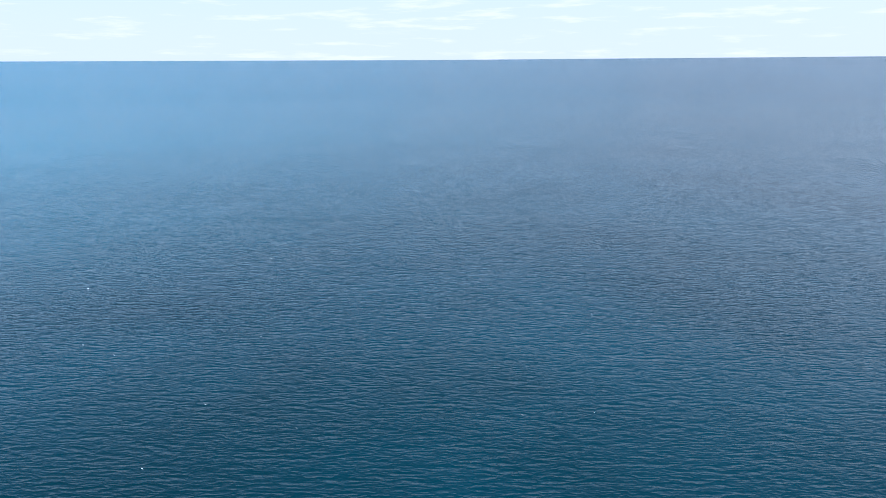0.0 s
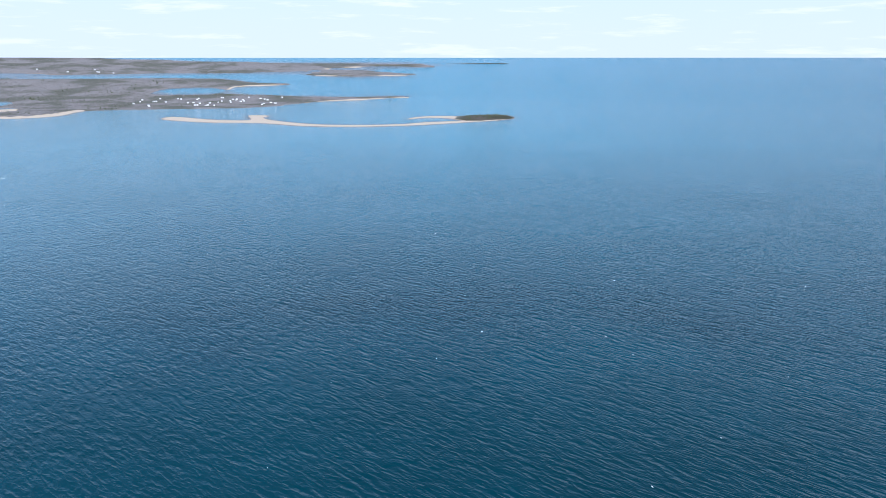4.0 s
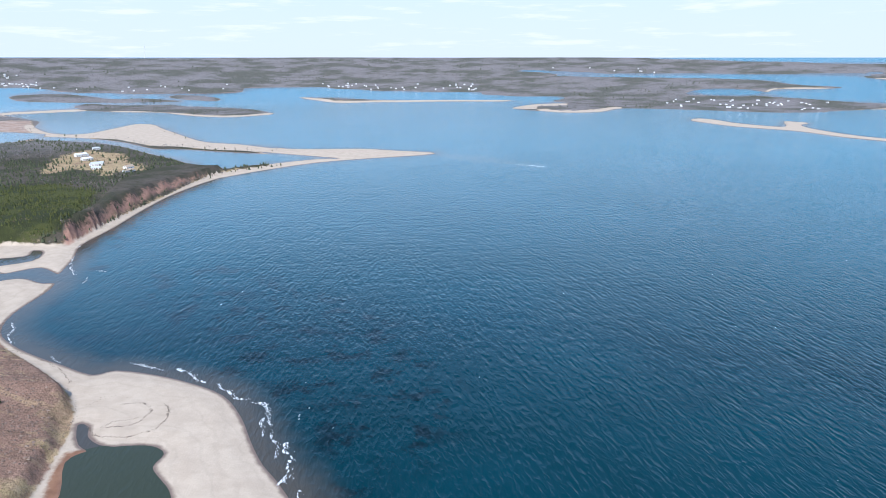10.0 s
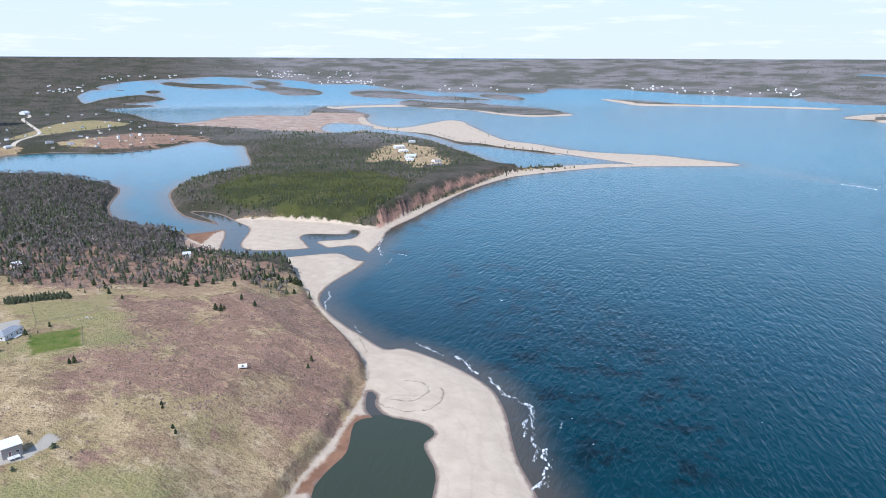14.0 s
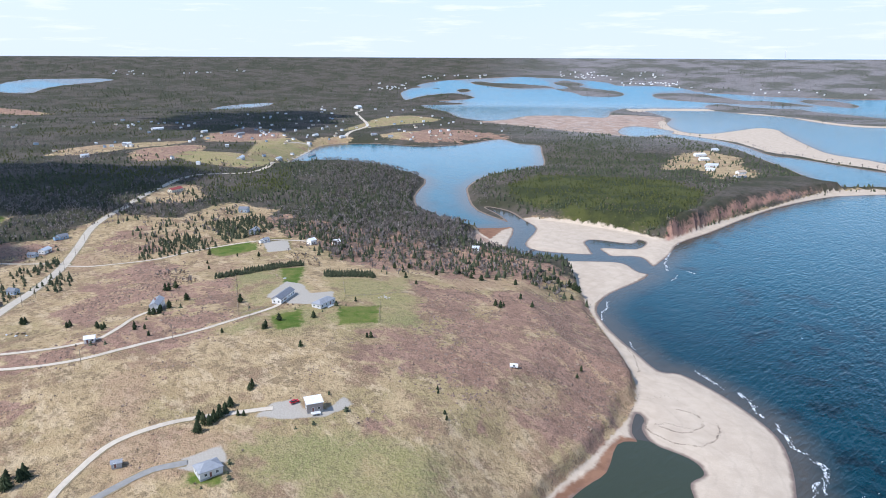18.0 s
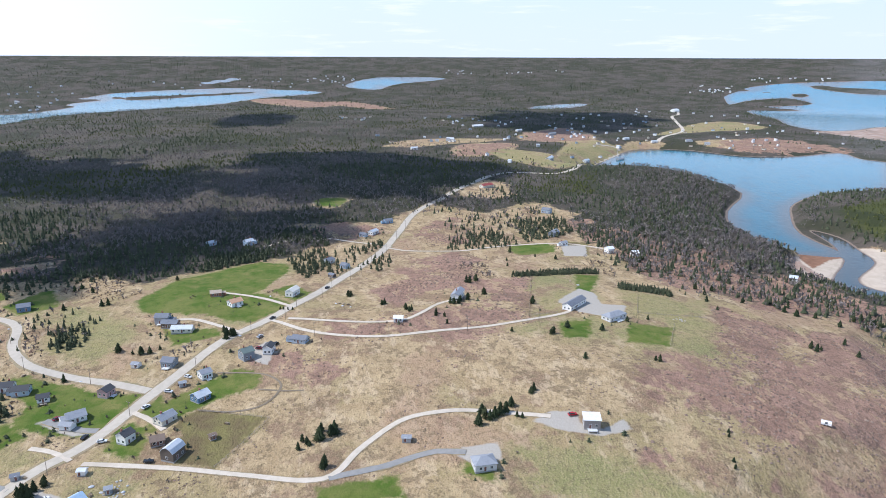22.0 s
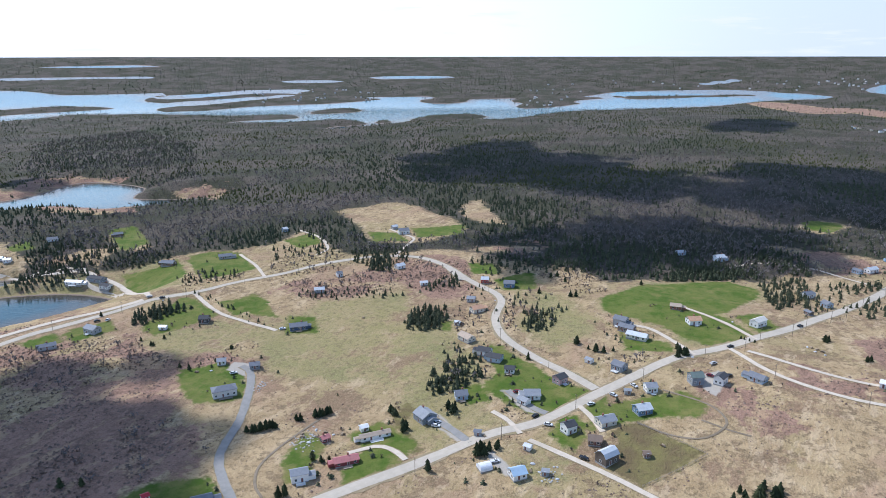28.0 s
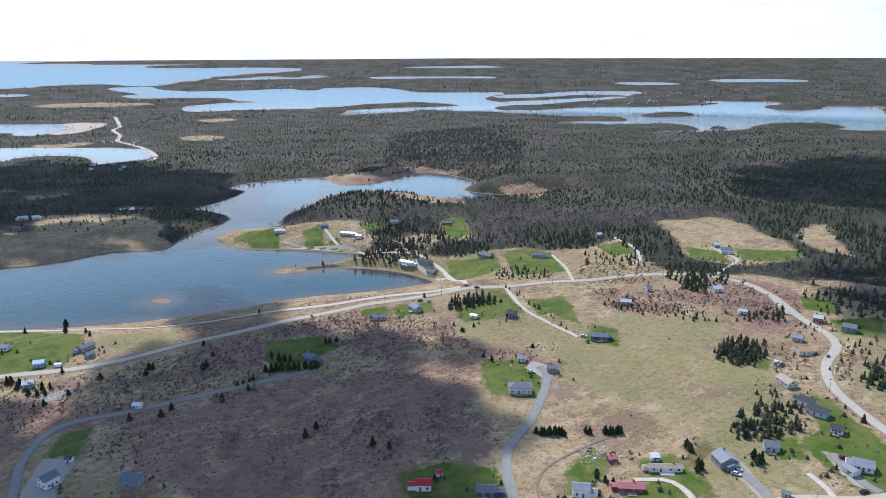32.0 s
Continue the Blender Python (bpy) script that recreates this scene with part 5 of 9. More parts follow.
STANDS.append(([(-581, 11), (-578, 34), (-554, 46), (-533, 32), (-549, 15)], 8.5, 5.6))
STANDS.append(([(-617, 46), (-650, 81), (-628, 83), (-596, 54)], 5.7, 6.4))
GROVES = []
GROVES.append(([(-996, 537), (-969, 602), (-855, 600), (-711, 523), (-538, 452), (-440, 426), (-368, 412), (-342, 395), (-349, 381), (-400, 373), (-408, 341), (-430, 318), (-478, 306), (-498, 279), (-511, 262)], 7.0, 7.2, 0.42))
GROVES.append(([(-733, 176), (-788, 215), (-732, 213), (-747, 284), (-676, 274), (-646, 254), (-636, 228), (-690, 227), (-648, 202), (-613, 159), (-634, 151)], 8.0, 5.5, 0.35))
GROVES.append(([(-836, 152), (-861, 179), (-829, 212), (-896, 301), (-822, 305), (-778, 259), (-800, 215), (-761, 175), (-748, 133)], 7.5, 5.5, 0.5))
GROVES.append(([(-653, 276), (-671, 308), (-608, 334), (-522, 364), (-425, 288), (-447, 276), (-511, 293), (-525, 265), (-611, 295)], 9.0, 5.5, 0.45))
GROVES.append(([(-390, -182), (-394, -172), (-375, -148), (-342, -140), (-335, -150), (-348, -165)], 7.0, 5.5, 0.45))
GROVES.append(([(-486, -177), (-497, -153), (-466, -131), (-430, -126), (-428, -143), (-436, -157)], 6.5, 4.5, 0.35))
GROVES.append(([(-1092, -1592), (-1396, -1621), (-1188, -1204), (-818, -825), (-813, -940), (-689, -908), (-763, -1149)], 8.0, 5.0, 0.55))
GROVES.append(([(-393, -602), (-462, -683), (-510, -693), (-501, -636), (-484, -565), (-460, -527), (-431, -546), (-399, -580)], 6.5, 5.6, 0.35))
LONE_TREES = []
LONE_TREES += [(-295, 0, 6.8), (-292, 2, 6.8), (-294, 8, 12.2), (-297, 15, 10.8), (-274, 9, 10.8), (-306, 115, 8.1), (-323, 194, 6.8), (-383, 219, 5.4), (-376, 126, 5.4), (-367, 149, 8.1), (-375, 161, 8.1), (-369, 181, 8.1), (-380, 203, 6.8), (-366, 147, 6.8), (-286, 81, 10.8), (-290, 85, 10.8), (-288, 87, 9.5), (-290, 90, 10.8), (-291, 93, 10.8), (-292, 96, 9.5), (-296, 100, 9.5), (-287, 100, 5.4), (-285, 102, 5.4), (-295, 85, 9.5), (-237, 182, 4.1), (-256, 192, 4.1), (-292, -108, 8.1), (-286, -114, 12.2), (-284, -115, 12.2), (-286, -112, 10.8)]
LONE_TREES += [(-418, -104, 9.5), (-413, -90, 8.1), (-414, -95, 5.4), (-390, -126, 8.1), (-475, 37, 8.1), (-446, 57, 6.8), (-425, 72, 6.8), (-433, 71, 6.8), (-416, 88, 6.8), (-397, 91, 5.4), (-433, 107, 8.1), (-434, 104, 8.1), (-449, 129, 9.5), (-424, 156, 9.5), (-583, 191, 8.1), (-530, 172, 5.4), (-558, 206, 5.4), (-548, 221, 6.8), (-422, -42, 9.5), (-421, -38, 8.1), (-427, -44, 8.1), (-319, -144, 10.8), (-322, -148, 9.5), (-322, -144, 9.5), (-335, -160, 8.1), (-332, 154, 6.8), (-266, -132, 10.8), (-294, -108, 8.1), (-288, -114, 9.5), (-290, -111, 9.5)]
LONE_TREES += [(-289, -212, 8.1), (-291, -209, 8.1), (-294, -208, 8.1), (-281, -219, 6.8), (-282, -217, 6.8), (-261, -236, 6.8), (-262, -233, 8.1), (-263, -232, 8.1), (-265, -230, 9.5), (-267, -228, 9.5), (-270, -226, 8.1), (-420, -104, 9.5), (-412, -90, 9.5), (-412, -85, 8.1), (-416, -80, 5.4), (-473, 38, 5.4), (-448, 59, 6.8), (-419, -39, 9.5), (-416, -42, 9.5), (-419, -37, 8.1), (-224, -182, 10.8), (-222, -184, 9.5), (-253, -188, 9.5), (-335, -313, 5.4), (-502, -156, 8.1), (-534, -145, 8.1), (-501, -127, 8.1), (-500, -131, 8.1), (-541, -159, 8.1), (-545, -155, 8.1)]
LONE_TREES += [(-329, -367, 5.4), (-317, -366, 6.8), (-338, -440, 6.8), (-301, 9, 8.1), (-301, 15, 8.1), (-298, 8, 6.8), (-549, -88, 6.8), (-457, -10, 4.1), (-456, -8, 4.1), (-454, -5, 4.1), (-453, -2, 4.1), (-313, -214, 2.7), (-296, -160, 9.5), (-293, -160, 8.1), (-308, -176, 9.5), (-94, -561, 10.8), (-101, -604, 10.8), (-71, -588, 8.1), (-105, -546, 6.8), (-105, -532, 6.8), (-94, -453, 8.1), (-122, -447, 9.5), (-118, -440, 8.1), (-124, -445, 8.1), (-152, -426, 9.5), (-149, -424, 9.5), (-162, -459, 6.8), (-161, -439, 6.8), (-160, -378, 8.1), (-142, -373, 10.8)]
LONE_TREES += [(-116, -383, 8.1), (-109, -379, 8.1), (-94, -386, 8.1), (-77, -478, 6.8), (-74, -442, 6.8), (-60, -438, 6.8), (-55, -440, 4.1), (-189, -408, 9.5), (-191, -401, 10.8), (-194, -399, 10.8), (-197, -397, 9.5), (-168, -389, 5.4), (-165, -388, 5.4), (-161, -388, 5.4), (-157, -388, 5.4), (-178, -393, 9.5), (-181, -391, 10.8), (-184, -390, 10.8), (-187, -388, 10.8), (-191, -387, 10.8), (-194, -385, 10.8), (-196, -383, 10.8), (-200, -382, 9.5), (-202, -378, 10.8), (-206, -378, 9.5), (-230, -410, 8.1), (-233, -409, 8.1), (-237, -407, 8.1), (-300, -323, 5.4), (-300, -315, 6.8)]
LONE_TREES += [(-336, -313, 5.4), (-218, -493, 5.4), (-320, -379, 5.4), (-317, -364, 5.4), (-267, -228, 8.1), (-264, -230, 8.1), (-269, -227, 8.1), (-270, -224, 6.8), (-282, -217, 8.1), (-288, -212, 8.1), (-290, -210, 9.5), (-293, -208, 8.1), (-295, -207, 8.1), (-254, -179, 8.1), (-253, -183, 6.8), (-49, -481, 9.5), (-53, -476, 8.1), (-55, -459, 8.1), (-59, -454, 8.1), (-63, -452, 6.8), (-63, -461, 9.5), (-67, -460, 8.1), (-51, -471, 9.5), (-47, -482, 10.8), (-171, -313, 8.1), (-162, -308, 9.5), (-186, -280, 9.5), (-191, -272, 8.1), (-192, -235, 5.4), (-306, -172, 8.1)]
LONE_TREES += [(-307, -174, 8.1), (-298, -163, 8.1), (-419, 284, 8.1), (-401, 281, 5.4), (-342, 307, 6.8), (-339, 309, 6.8), (-337, 310, 5.4), (-343, 332, 8.1), (-326, 327, 6.8), (-244, 283, 5.4), (-248, 291, 6.8), (-253, 190, 2.7), (-233, 180, 4.1), (-349, 393, 6.8), (-362, 413, 9.5), (-369, 411, 9.5), (-370, 404, 9.5), (-378, 399, 9.5), (-379, 394, 8.1), (-382, 392, 8.1), (-388, 393, 9.5), (-388, 386, 8.1), (-374, 356, 8.1), (-390, 350, 8.1), (-393, 338, 8.1), (-408, 342, 8.1), (-411, 334, 8.1), (-416, 311, 8.1), (-434, 292, 8.1), (-448, 293, 8.1)]
LONE_TREES += [(-445, 305, 8.1), (-429, 158, 8.1), (-446, 57, 6.8), (-477, 39, 6.8), (-439, 115, 9.5), (-436, 102, 8.1), (-440, 106, 8.1), (-437, 109, 8.1), (-428, 74, 6.8), (-430, 71, 6.8), (-412, 87, 5.4), (-409, 92, 5.4), (-489, 134, 9.5), (-484, 128, 9.5), (-486, 126, 9.5), (-449, 130, 6.8), (-551, 178, 5.4), (-595, 195, 6.8), (-336, 306, 6.8), (-340, 305, 5.4), (-376, 406, 9.5), (-371, 414, 9.5), (-364, 412, 10.8), (-360, 414, 9.5), (-379, 396, 8.1), (-382, 390, 8.1), (-384, 376, 8.1), (-393, 337, 8.1), (-400, 333, 8.1), (-296, 13, 9.5)]
LONE_TREES += [(-294, 7, 9.5), (-294, 9, 6.8), (-289, -2, 6.8), (-273, 8, 9.5), (-291, 3, 5.4), (-304, 113, 6.8), (-324, 192, 5.4), (-254, 191, 2.7), (-234, 181, 2.7)]


def smooth(points, closed=True, step=3):
    """A rounder line through the points."""
    p = np.array(points, float)
    if closed:
        a, b, c, d = np.roll(p, 1, 0), p, np.roll(p, -1, 0), np.roll(p, -2, 0)
    else:
        q = np.vstack([2 * p[0] - p[1], p, 2 * p[-1] - p[-2]])
        a, b, c, d = q[:-3], q[1:-2], q[2:-1], q[3:]
    out = []
    for k in range(step):
        s = k / step
        out.append(0.5 * (2 * b + (c - a) * s + (2 * a - 5 * b + 4 * c - d) * s * s + (3 * b - a - 3 * c + d) * s ** 3))
    out = np.stack(out, 1).reshape(-1, 2)
    return out if closed else np.vstack([out, p[-1:]])


def depth_inside(xy, outline, reach=60.0):
    """Metres inside (positive) or outside (negative) a closed outline, cut off at reach."""
    p = np.asarray(outline, float)
    low, high = p.min(0) - reach, p.max(0) + reach
    far = np.full(len(xy), -reach)
    pick = np.flatnonzero(((xy > low) & (xy < high)).all(1))
    if not len(pick):
        return far
    q = xy[pick]
    best, odd = np.full(len(q), 1e18), np.zeros(len(q), bool)
    for a, b in zip(p, np.roll(p, -1, 0)):
        e = b - a
        w = q - a
        t = np.clip((w @ e) / max(e @ e, 1e-9), 0, 1)
        best = np.minimum(best, ((w - t[:, None] * e) ** 2).sum(1))
        cross = (a[1] > q[:, 1]) != (b[1] > q[:, 1])
        if cross.any():
            odd ^= cross & (q[:, 0] < a[0] + (q[:, 1] - a[1]) * e[0] / (e[1] if abs(e[1]) > 1e-9 else 1e-9))
    far[pick] = np.clip(np.where(odd, 1, -1) * np.sqrt(best), -reach, reach)
    return far


R_FLAT, R_RIM = 2900.0, 4850.0


def rise(x, y):
    """The far country and the far sea lift slowly to the skyline."""
    r, a = np.hypot(x, y), np.degrees(np.arctan2(-x, y)) % 360
    a = np.where(a < 213, a + 360, a)
    top = np.interp(a, (213, 284, 360, 425, 502, 573), (188, 170, 180.3, 193.2, 206.6, 188))
    return top * np.clip((r - R_FLAT) / (R_RIM - R_FLAT), 0, None) ** 1.3


HILLS = [(-367, 171, 22, 126), (-462, -49, 9, 98), (-462, 784, 5, 238), (-1890, -84, 38, 672), (-980, 112, 10, 350), (-588, -322, 7, 168), (-1260, -910, 10, 420)]
LAND_LINES = [smooth(v) for v in LAND.values()]
WATER_LINES = [smooth(v) for v in WATER.values()]
ISLE_LINES = [smooth(v) for v in ISLES.values()]


def shore(xy):
    """Metres inland (positive) or off shore (negative)."""
    d = np.full(len(xy), -60.0)
    for line in LAND_LINES:
        d = np.maximum(d, depth_inside(xy, line))
    for line in WATER_LINES:
        d = np.minimum(d, -depth_inside(xy, line))
    for line in ISLE_LINES:
        d = np.maximum(d, depth_inside(xy, line))
    return d


def waves2(x, y):
    """Gentle unevenness of the land."""
    return (np.sin(x * 0.031 + 1.3) * np.sin(y * 0.027 + 0.4) * 1.1 + np.sin(x * 0.083 + y * 0.05) * 0.35 + np.sin(y * 0.11 - x * 0.04 + 2) * 0.3
            + np.sin(x * 0.009 - 2) * np.sin(y * 0.011 + 1) * 2.5)


def heights(x, y, d, low):
    """Height of the ground from metres inland, and metres inside low sand."""
    inland = np.full(len(x), 14.0)
    for a, b, c, s in HILLS:
        inland += c * np.exp(-((x - a) ** 2 + (y - b) ** 2) / (2 * s * s))
    r = np.hypot(x, y)
    inland -= 11.0 * np.clip((r - 900) / 600, 0, 1)
    inland += waves2(x, y) * np.clip(1.3 - r / 2500, 0.3, 1) + np.clip((r - 1800) / 1500, 0, 1) * (np.sin(x * 0.006) * np.sin(y * 0.005 + 1) + np.sin(x * 0.0021 + y * 0.0034)) * 4
    up = np.clip((d - 7) / 70, 0, 1)
    up = 0.55 * up * up * (3 - 2 * up) + 0.25 * np.clip((d - 7) / 6, 0, 1) + 0.2 * up
    steep = cover("clay", np.stack([x, y], 1)) > 0
    bank = np.clip((d - 8 - 3 * np.sin(x * 0.11 + y * 0.13)) / 17, 0, 1)
    up = np.where(steep, bank * bank * (3 - 2 * bank), up)
    flat = np.clip(low / 5, -1, 0) + 1
    top = np.clip(d * 0.09, -5, 1.1) + np.maximum(inland - 1.1, 0.5) * up * (1 - flat)
    return rise(x, y) + top


def rings():
    r, out = 90.0, [1.0, 35.0, 63.0]
    while r < R_RIM:
        out.append(r)
        r += max(1.2, 2.0 * (r * r + 193 ** 2) / (193 * 1237) * (1 if r < 1300 else 0.55))
    return np.array(out + [R_RIM])


def polar(rr, turns):
    """Corner places and quads of a ring-shaped net."""
    a = np.radians(turns)
    x, y = -np.sin(a)[:, None] * rr, np.cos(a)[:, None] * rr
    n, m = len(a), len(rr)
    i, j = np.meshgrid(np.arange(n), np.arange(m - 1), indexing="ij")
    k = (i + 1) % n
    quads = np.stack([i * m + j, i * m + j + 1, k * m + j + 1, k * m + j], -1).reshape(-1, 4)
    return x.ravel(), y.ravel(), quads


def sheet(name, verts, quads, mat):
    me = bpy.data.meshes.new(name)
    n, f = len(verts), len(quads)
    k = quads.shape[1]
    me.vertices.add(n)
    me.vertices.foreach_set("co", np.asarray(verts, np.float32).ravel())
    me.loops.add(f * k)
    me.loops.foreach_set("vertex_index", np.asarray(quads, np.int32).ravel())
    me.polygons.add(f)
    me.polygons.foreach_set("loop_start", np.arange(0, f * k, k, dtype=np.int32))
    me.polygons.foreach_set("use_smooth", np.ones(f, bool))
    me.update()
    me.validate()
    me.materials.append(mat)
    return me


turns = np.concatenate([np.arange(248, 538, 0.33), np.arange(538, 608, 2.0)])
RR = rings()
gx, gy, gq = polar(RR, turns)
gxy = np.stack([gx, gy], 1)
coast = shore(gxy)
KINDS = ("forest", "moss", "rust", "mud", "heath", "tan", "meadow", "soil", "lawn", "gravel", "clay", "sand")


def cover(kind, xy):
    d = np.full(len(xy), -60.0)
    for key, line in COVER.items():
        if key.split(":")[0] == kind:
            d = np.maximum(d, depth_inside(xy, smooth(line, True, 2) if kind in ("open", "heath", "sand") else line, 40.0))
    return d


def low_ground(xy):
    return np.maximum(cover("sand", xy), cover("mud", xy))


def forest_depth(xy):
    return np.minimum(-cover("open", xy), -low_ground(xy))


low = low_ground(gxy)
gz = heights(gx, gy, coast, low)
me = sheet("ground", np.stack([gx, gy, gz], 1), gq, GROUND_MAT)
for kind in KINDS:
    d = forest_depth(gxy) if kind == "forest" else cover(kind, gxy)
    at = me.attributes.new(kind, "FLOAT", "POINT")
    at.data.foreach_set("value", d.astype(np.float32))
ga = np.degrees(np.arctan2(-gx, gy)) % 360
# where haze is mixed into the forest floor: far off, across the bay
at = me.attributes.new("north_haze", "FLOAT", "POINT")
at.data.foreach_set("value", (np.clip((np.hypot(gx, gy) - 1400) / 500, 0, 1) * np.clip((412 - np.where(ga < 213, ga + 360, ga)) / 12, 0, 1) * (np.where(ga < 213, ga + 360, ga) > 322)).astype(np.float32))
at = me.attributes.new("coast", "FLOAT", "POINT")
at.data.foreach_set("value", coast.astype(np.float32))
tagged(new("ground", me), "spring coast land with dry grass, heath, woods and sand", "ground", kind="structure")

wx, wy, wq = polar(np.concatenate([RR[:-1:3], RR[-1:]]), np.concatenate([np.arange(248, 420, 0.8), np.arange(420, 608, 2.0)]))
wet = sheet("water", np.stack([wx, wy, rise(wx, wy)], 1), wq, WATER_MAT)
at = wet.attributes.new("coast", "FLOAT", "POINT")
at.data.foreach_set("value", shore(np.stack([wx, wy], 1)).astype(np.float32))
at = wet.attributes.new("calm", "FLOAT", "POINT")
wa = np.degrees(np.arctan2(-wx, wy)) % 360
at.data.foreach_set("value", np.clip((np.where(wa < 213, wa + 360, wa) - 372) / 30, 0, 1).astype(np.float32))
wr_, wa_ = np.hypot(wx, wy), np.where(wa < 213, wa + 360, wa)
# teal grows with distance and bearing, over the bay and the open sea
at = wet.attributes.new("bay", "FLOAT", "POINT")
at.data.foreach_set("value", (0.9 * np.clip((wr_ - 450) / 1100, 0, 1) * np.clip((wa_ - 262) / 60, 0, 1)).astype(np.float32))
for kind in ("weed", "shoal"):
    at = wet.attributes.new(kind, "FLOAT", "POINT")
    at.data.foreach_set("value", cover(kind, np.stack([wx, wy], 1)).astype(np.float32))
tagged(new("water", wet), "dark blue rippled sea and inlets under open sky", "water", kind="structure")
# the brackish pond behind the beach
px, py = np.array(WATER["pond"], float).mean(0)
pv = [(px, py, 0.02)] + [(px + (a - px) * 1.06, py + (b - py) * 1.06, 0.02) for a, b in smooth(WATER["pond"], True, 4)]
pf = np.array([(0, k, k + 1 if k + 1 < len(pv) else 1) for k in range(1, len(pv))])
tagged(new("pond_water", sheet("pond_water", pv, pf, POND_MAT)), "murky green-brown pond behind the beach", "pond", kind="structure")


def ground_z(x, y):
    """Height of the ground at places."""
    xy = np.stack([np.atleast_1d(np.asarray(x, float)), np.atleast_1d(np.asarray(y, float))], 1)
    return heights(xy[:, 0], xy[:, 1], shore(xy), low_ground(xy))


# ---- building helpers ----
def mesh_of(name, verts, faces, mat=None, flat=True):
    me = bpy.data.meshes.new(name)
    me.from_pydata([tuple(v) for v in verts], [], faces)
    me.update()
    if mat:
        me.materials.append(mat)
    if not flat:
        me.polygons.foreach_set("use_smooth", np.ones(len(me.polygons), bool))
    return me


def part(name, me, parent, m=None, label=""):
    ob = new(name, me)
    ob.parent = parent
    if m is not None:
        ob.matrix_basis = m
    return tagged(ob, label)


BOX_FACES = [(0, 3, 2, 1), (4, 5, 6, 7), (0, 1, 5, 4), (1, 2, 6, 5), (2, 3, 7, 6), (3, 0, 4, 7)]


def box(verts, faces, x0, x1, y0, y1, z0, z1):
    k = len(verts)
    verts += [(x0, y0, z0), (x1, y0, z0), (x1, y1, z0), (x0, y1, z0), (x0, y0, z1), (x1, y0, z1), (x1, y1, z1), (x0, y1, z1)]
    faces += [tuple(k + i for i in f) for f in BOX_FACES]


def boxes(name, mat, *rows):
    v, f = [], []
    for row in rows:
        box(v, f, *row)
    return mesh_of(name, v, f, mat)


def slab(verts, faces, a, b, c, d, thick):
    """A sloping board from four upper corners."""
    n = (Vector(b) - Vector(a)).cross(Vector(d) - Vector(a)).normalized() * thick
    k = len(verts)
    verts += [tuple(Vector(p) - n) for p in (a, b, c, d)] + [tuple(p) for p in (a, b, c, d)]
    faces += [tuple(k + i for i in f) for f in BOX_FACES]


# ---- materials of roads and houses ----
def road_material(name, light, dark, track):
    n = Nodes(name)
    c = n.mix(n.ramp(n.noise(0.35, 4, 0.6), 0.3, 0.7), light, dark)
    c = n.mix(n.math("MULTIPLY", n.ramp(n.noise(0.05, 3, 0.6), 0.5, 0.7), 0.6), c, track)
    return n.finish(c, 0.9, 0.0, n.bump(n.noise(6.0, 3), 0.02), Specular_IOR_Level=0.25)


ROAD_MATS = {"paved": road_material("chip_seal", (0.52, 0.455, 0.365), (0.46, 0.40, 0.32), (0.41, 0.355, 0.285)),
             "asphalt": road_material("asphalt", (0.30, 0.285, 0.265), (0.25, 0.24, 0.222), (0.33, 0.305, 0.275)),
             "gravel": road_material("gravel_lane", (0.62, 0.535, 0.43), (0.54, 0.46, 0.36), (0.46, 0.385, 0.295)),
             "path": road_material("trodden_path", (0.27, 0.215, 0.15), (0.22, 0.175, 0.12), (0.19, 0.15, 0.10)),
             "verge": road_material("dusty_verge", (0.35, 0.27, 0.165), (0.27, 0.215, 0.125), (0.21, 0.19, 0.085))}


def siding(name, color):
    n = Nodes(name)
    dirt = n.ramp(n.noise(0.8, 4, 0.6), 0.45, 0.8)
    dark = tuple(v * 0.78 for v in color)
    c = n.mix(n.math("MULTIPLY", dirt, 0.6), color, dark)
    wave = n.add("TexWave", Vector=n.where(), Scale=1.3, Distortion=0.0)
    wave.bands_direction = "Z"
    wave.wave_profile = "SAW"
    return n.finish(c, 0.6, 0.0, n.bump(wave.outputs[0], 0.012))


def roofing(name, color, metal):
    n = Nodes(name)
    wear = n.ramp(n.noise(0.6, 4, 0.65), 0.4, 0.75)
    c = n.mix(n.math("MULTIPLY", wear, 0.6), color, tuple(v * 0.72 for v in color))
    c = n.mix(n.math("MULTIPLY", n.ramp(n.noise(5.0, 2), 0.45, 0.7), 0.25), c, tuple(v * 1.25 for v in color))
    return n.finish(c, 0.42 if metal else 0.88, 0.0, n.bump(n.noise(7.0, 2), 0.01))


WALLS = {"white": (0.86, 0.835, 0.79), "cream": (0.72, 0.66, 0.54), "slate": (0.24, 0.27, 0.30), "timber": (0.13, 0.105, 0.085), "brown": (0.22, 0.15, 0.11),
         "blue": (0.12, 0.20, 0.32), "grey": (0.40, 0.40, 0.40), "paleblue": (0.42, 0.50, 0.58), "brick": (0.36, 0.15, 0.10), "rose": (0.52, 0.33, 0.33),
         "barnred": (0.32, 0.05, 0.04), "maroon": (0.26, 0.06, 0.06), "modern": (0.33, 0.29, 0.27), "lightgrey": (0.66, 0.65, 0.63), "black": (0.05, 0.05, 0.055),
         "navy": (0.06, 0.09, 0.16), "skyblue": (0.28, 0.42, 0.56)}
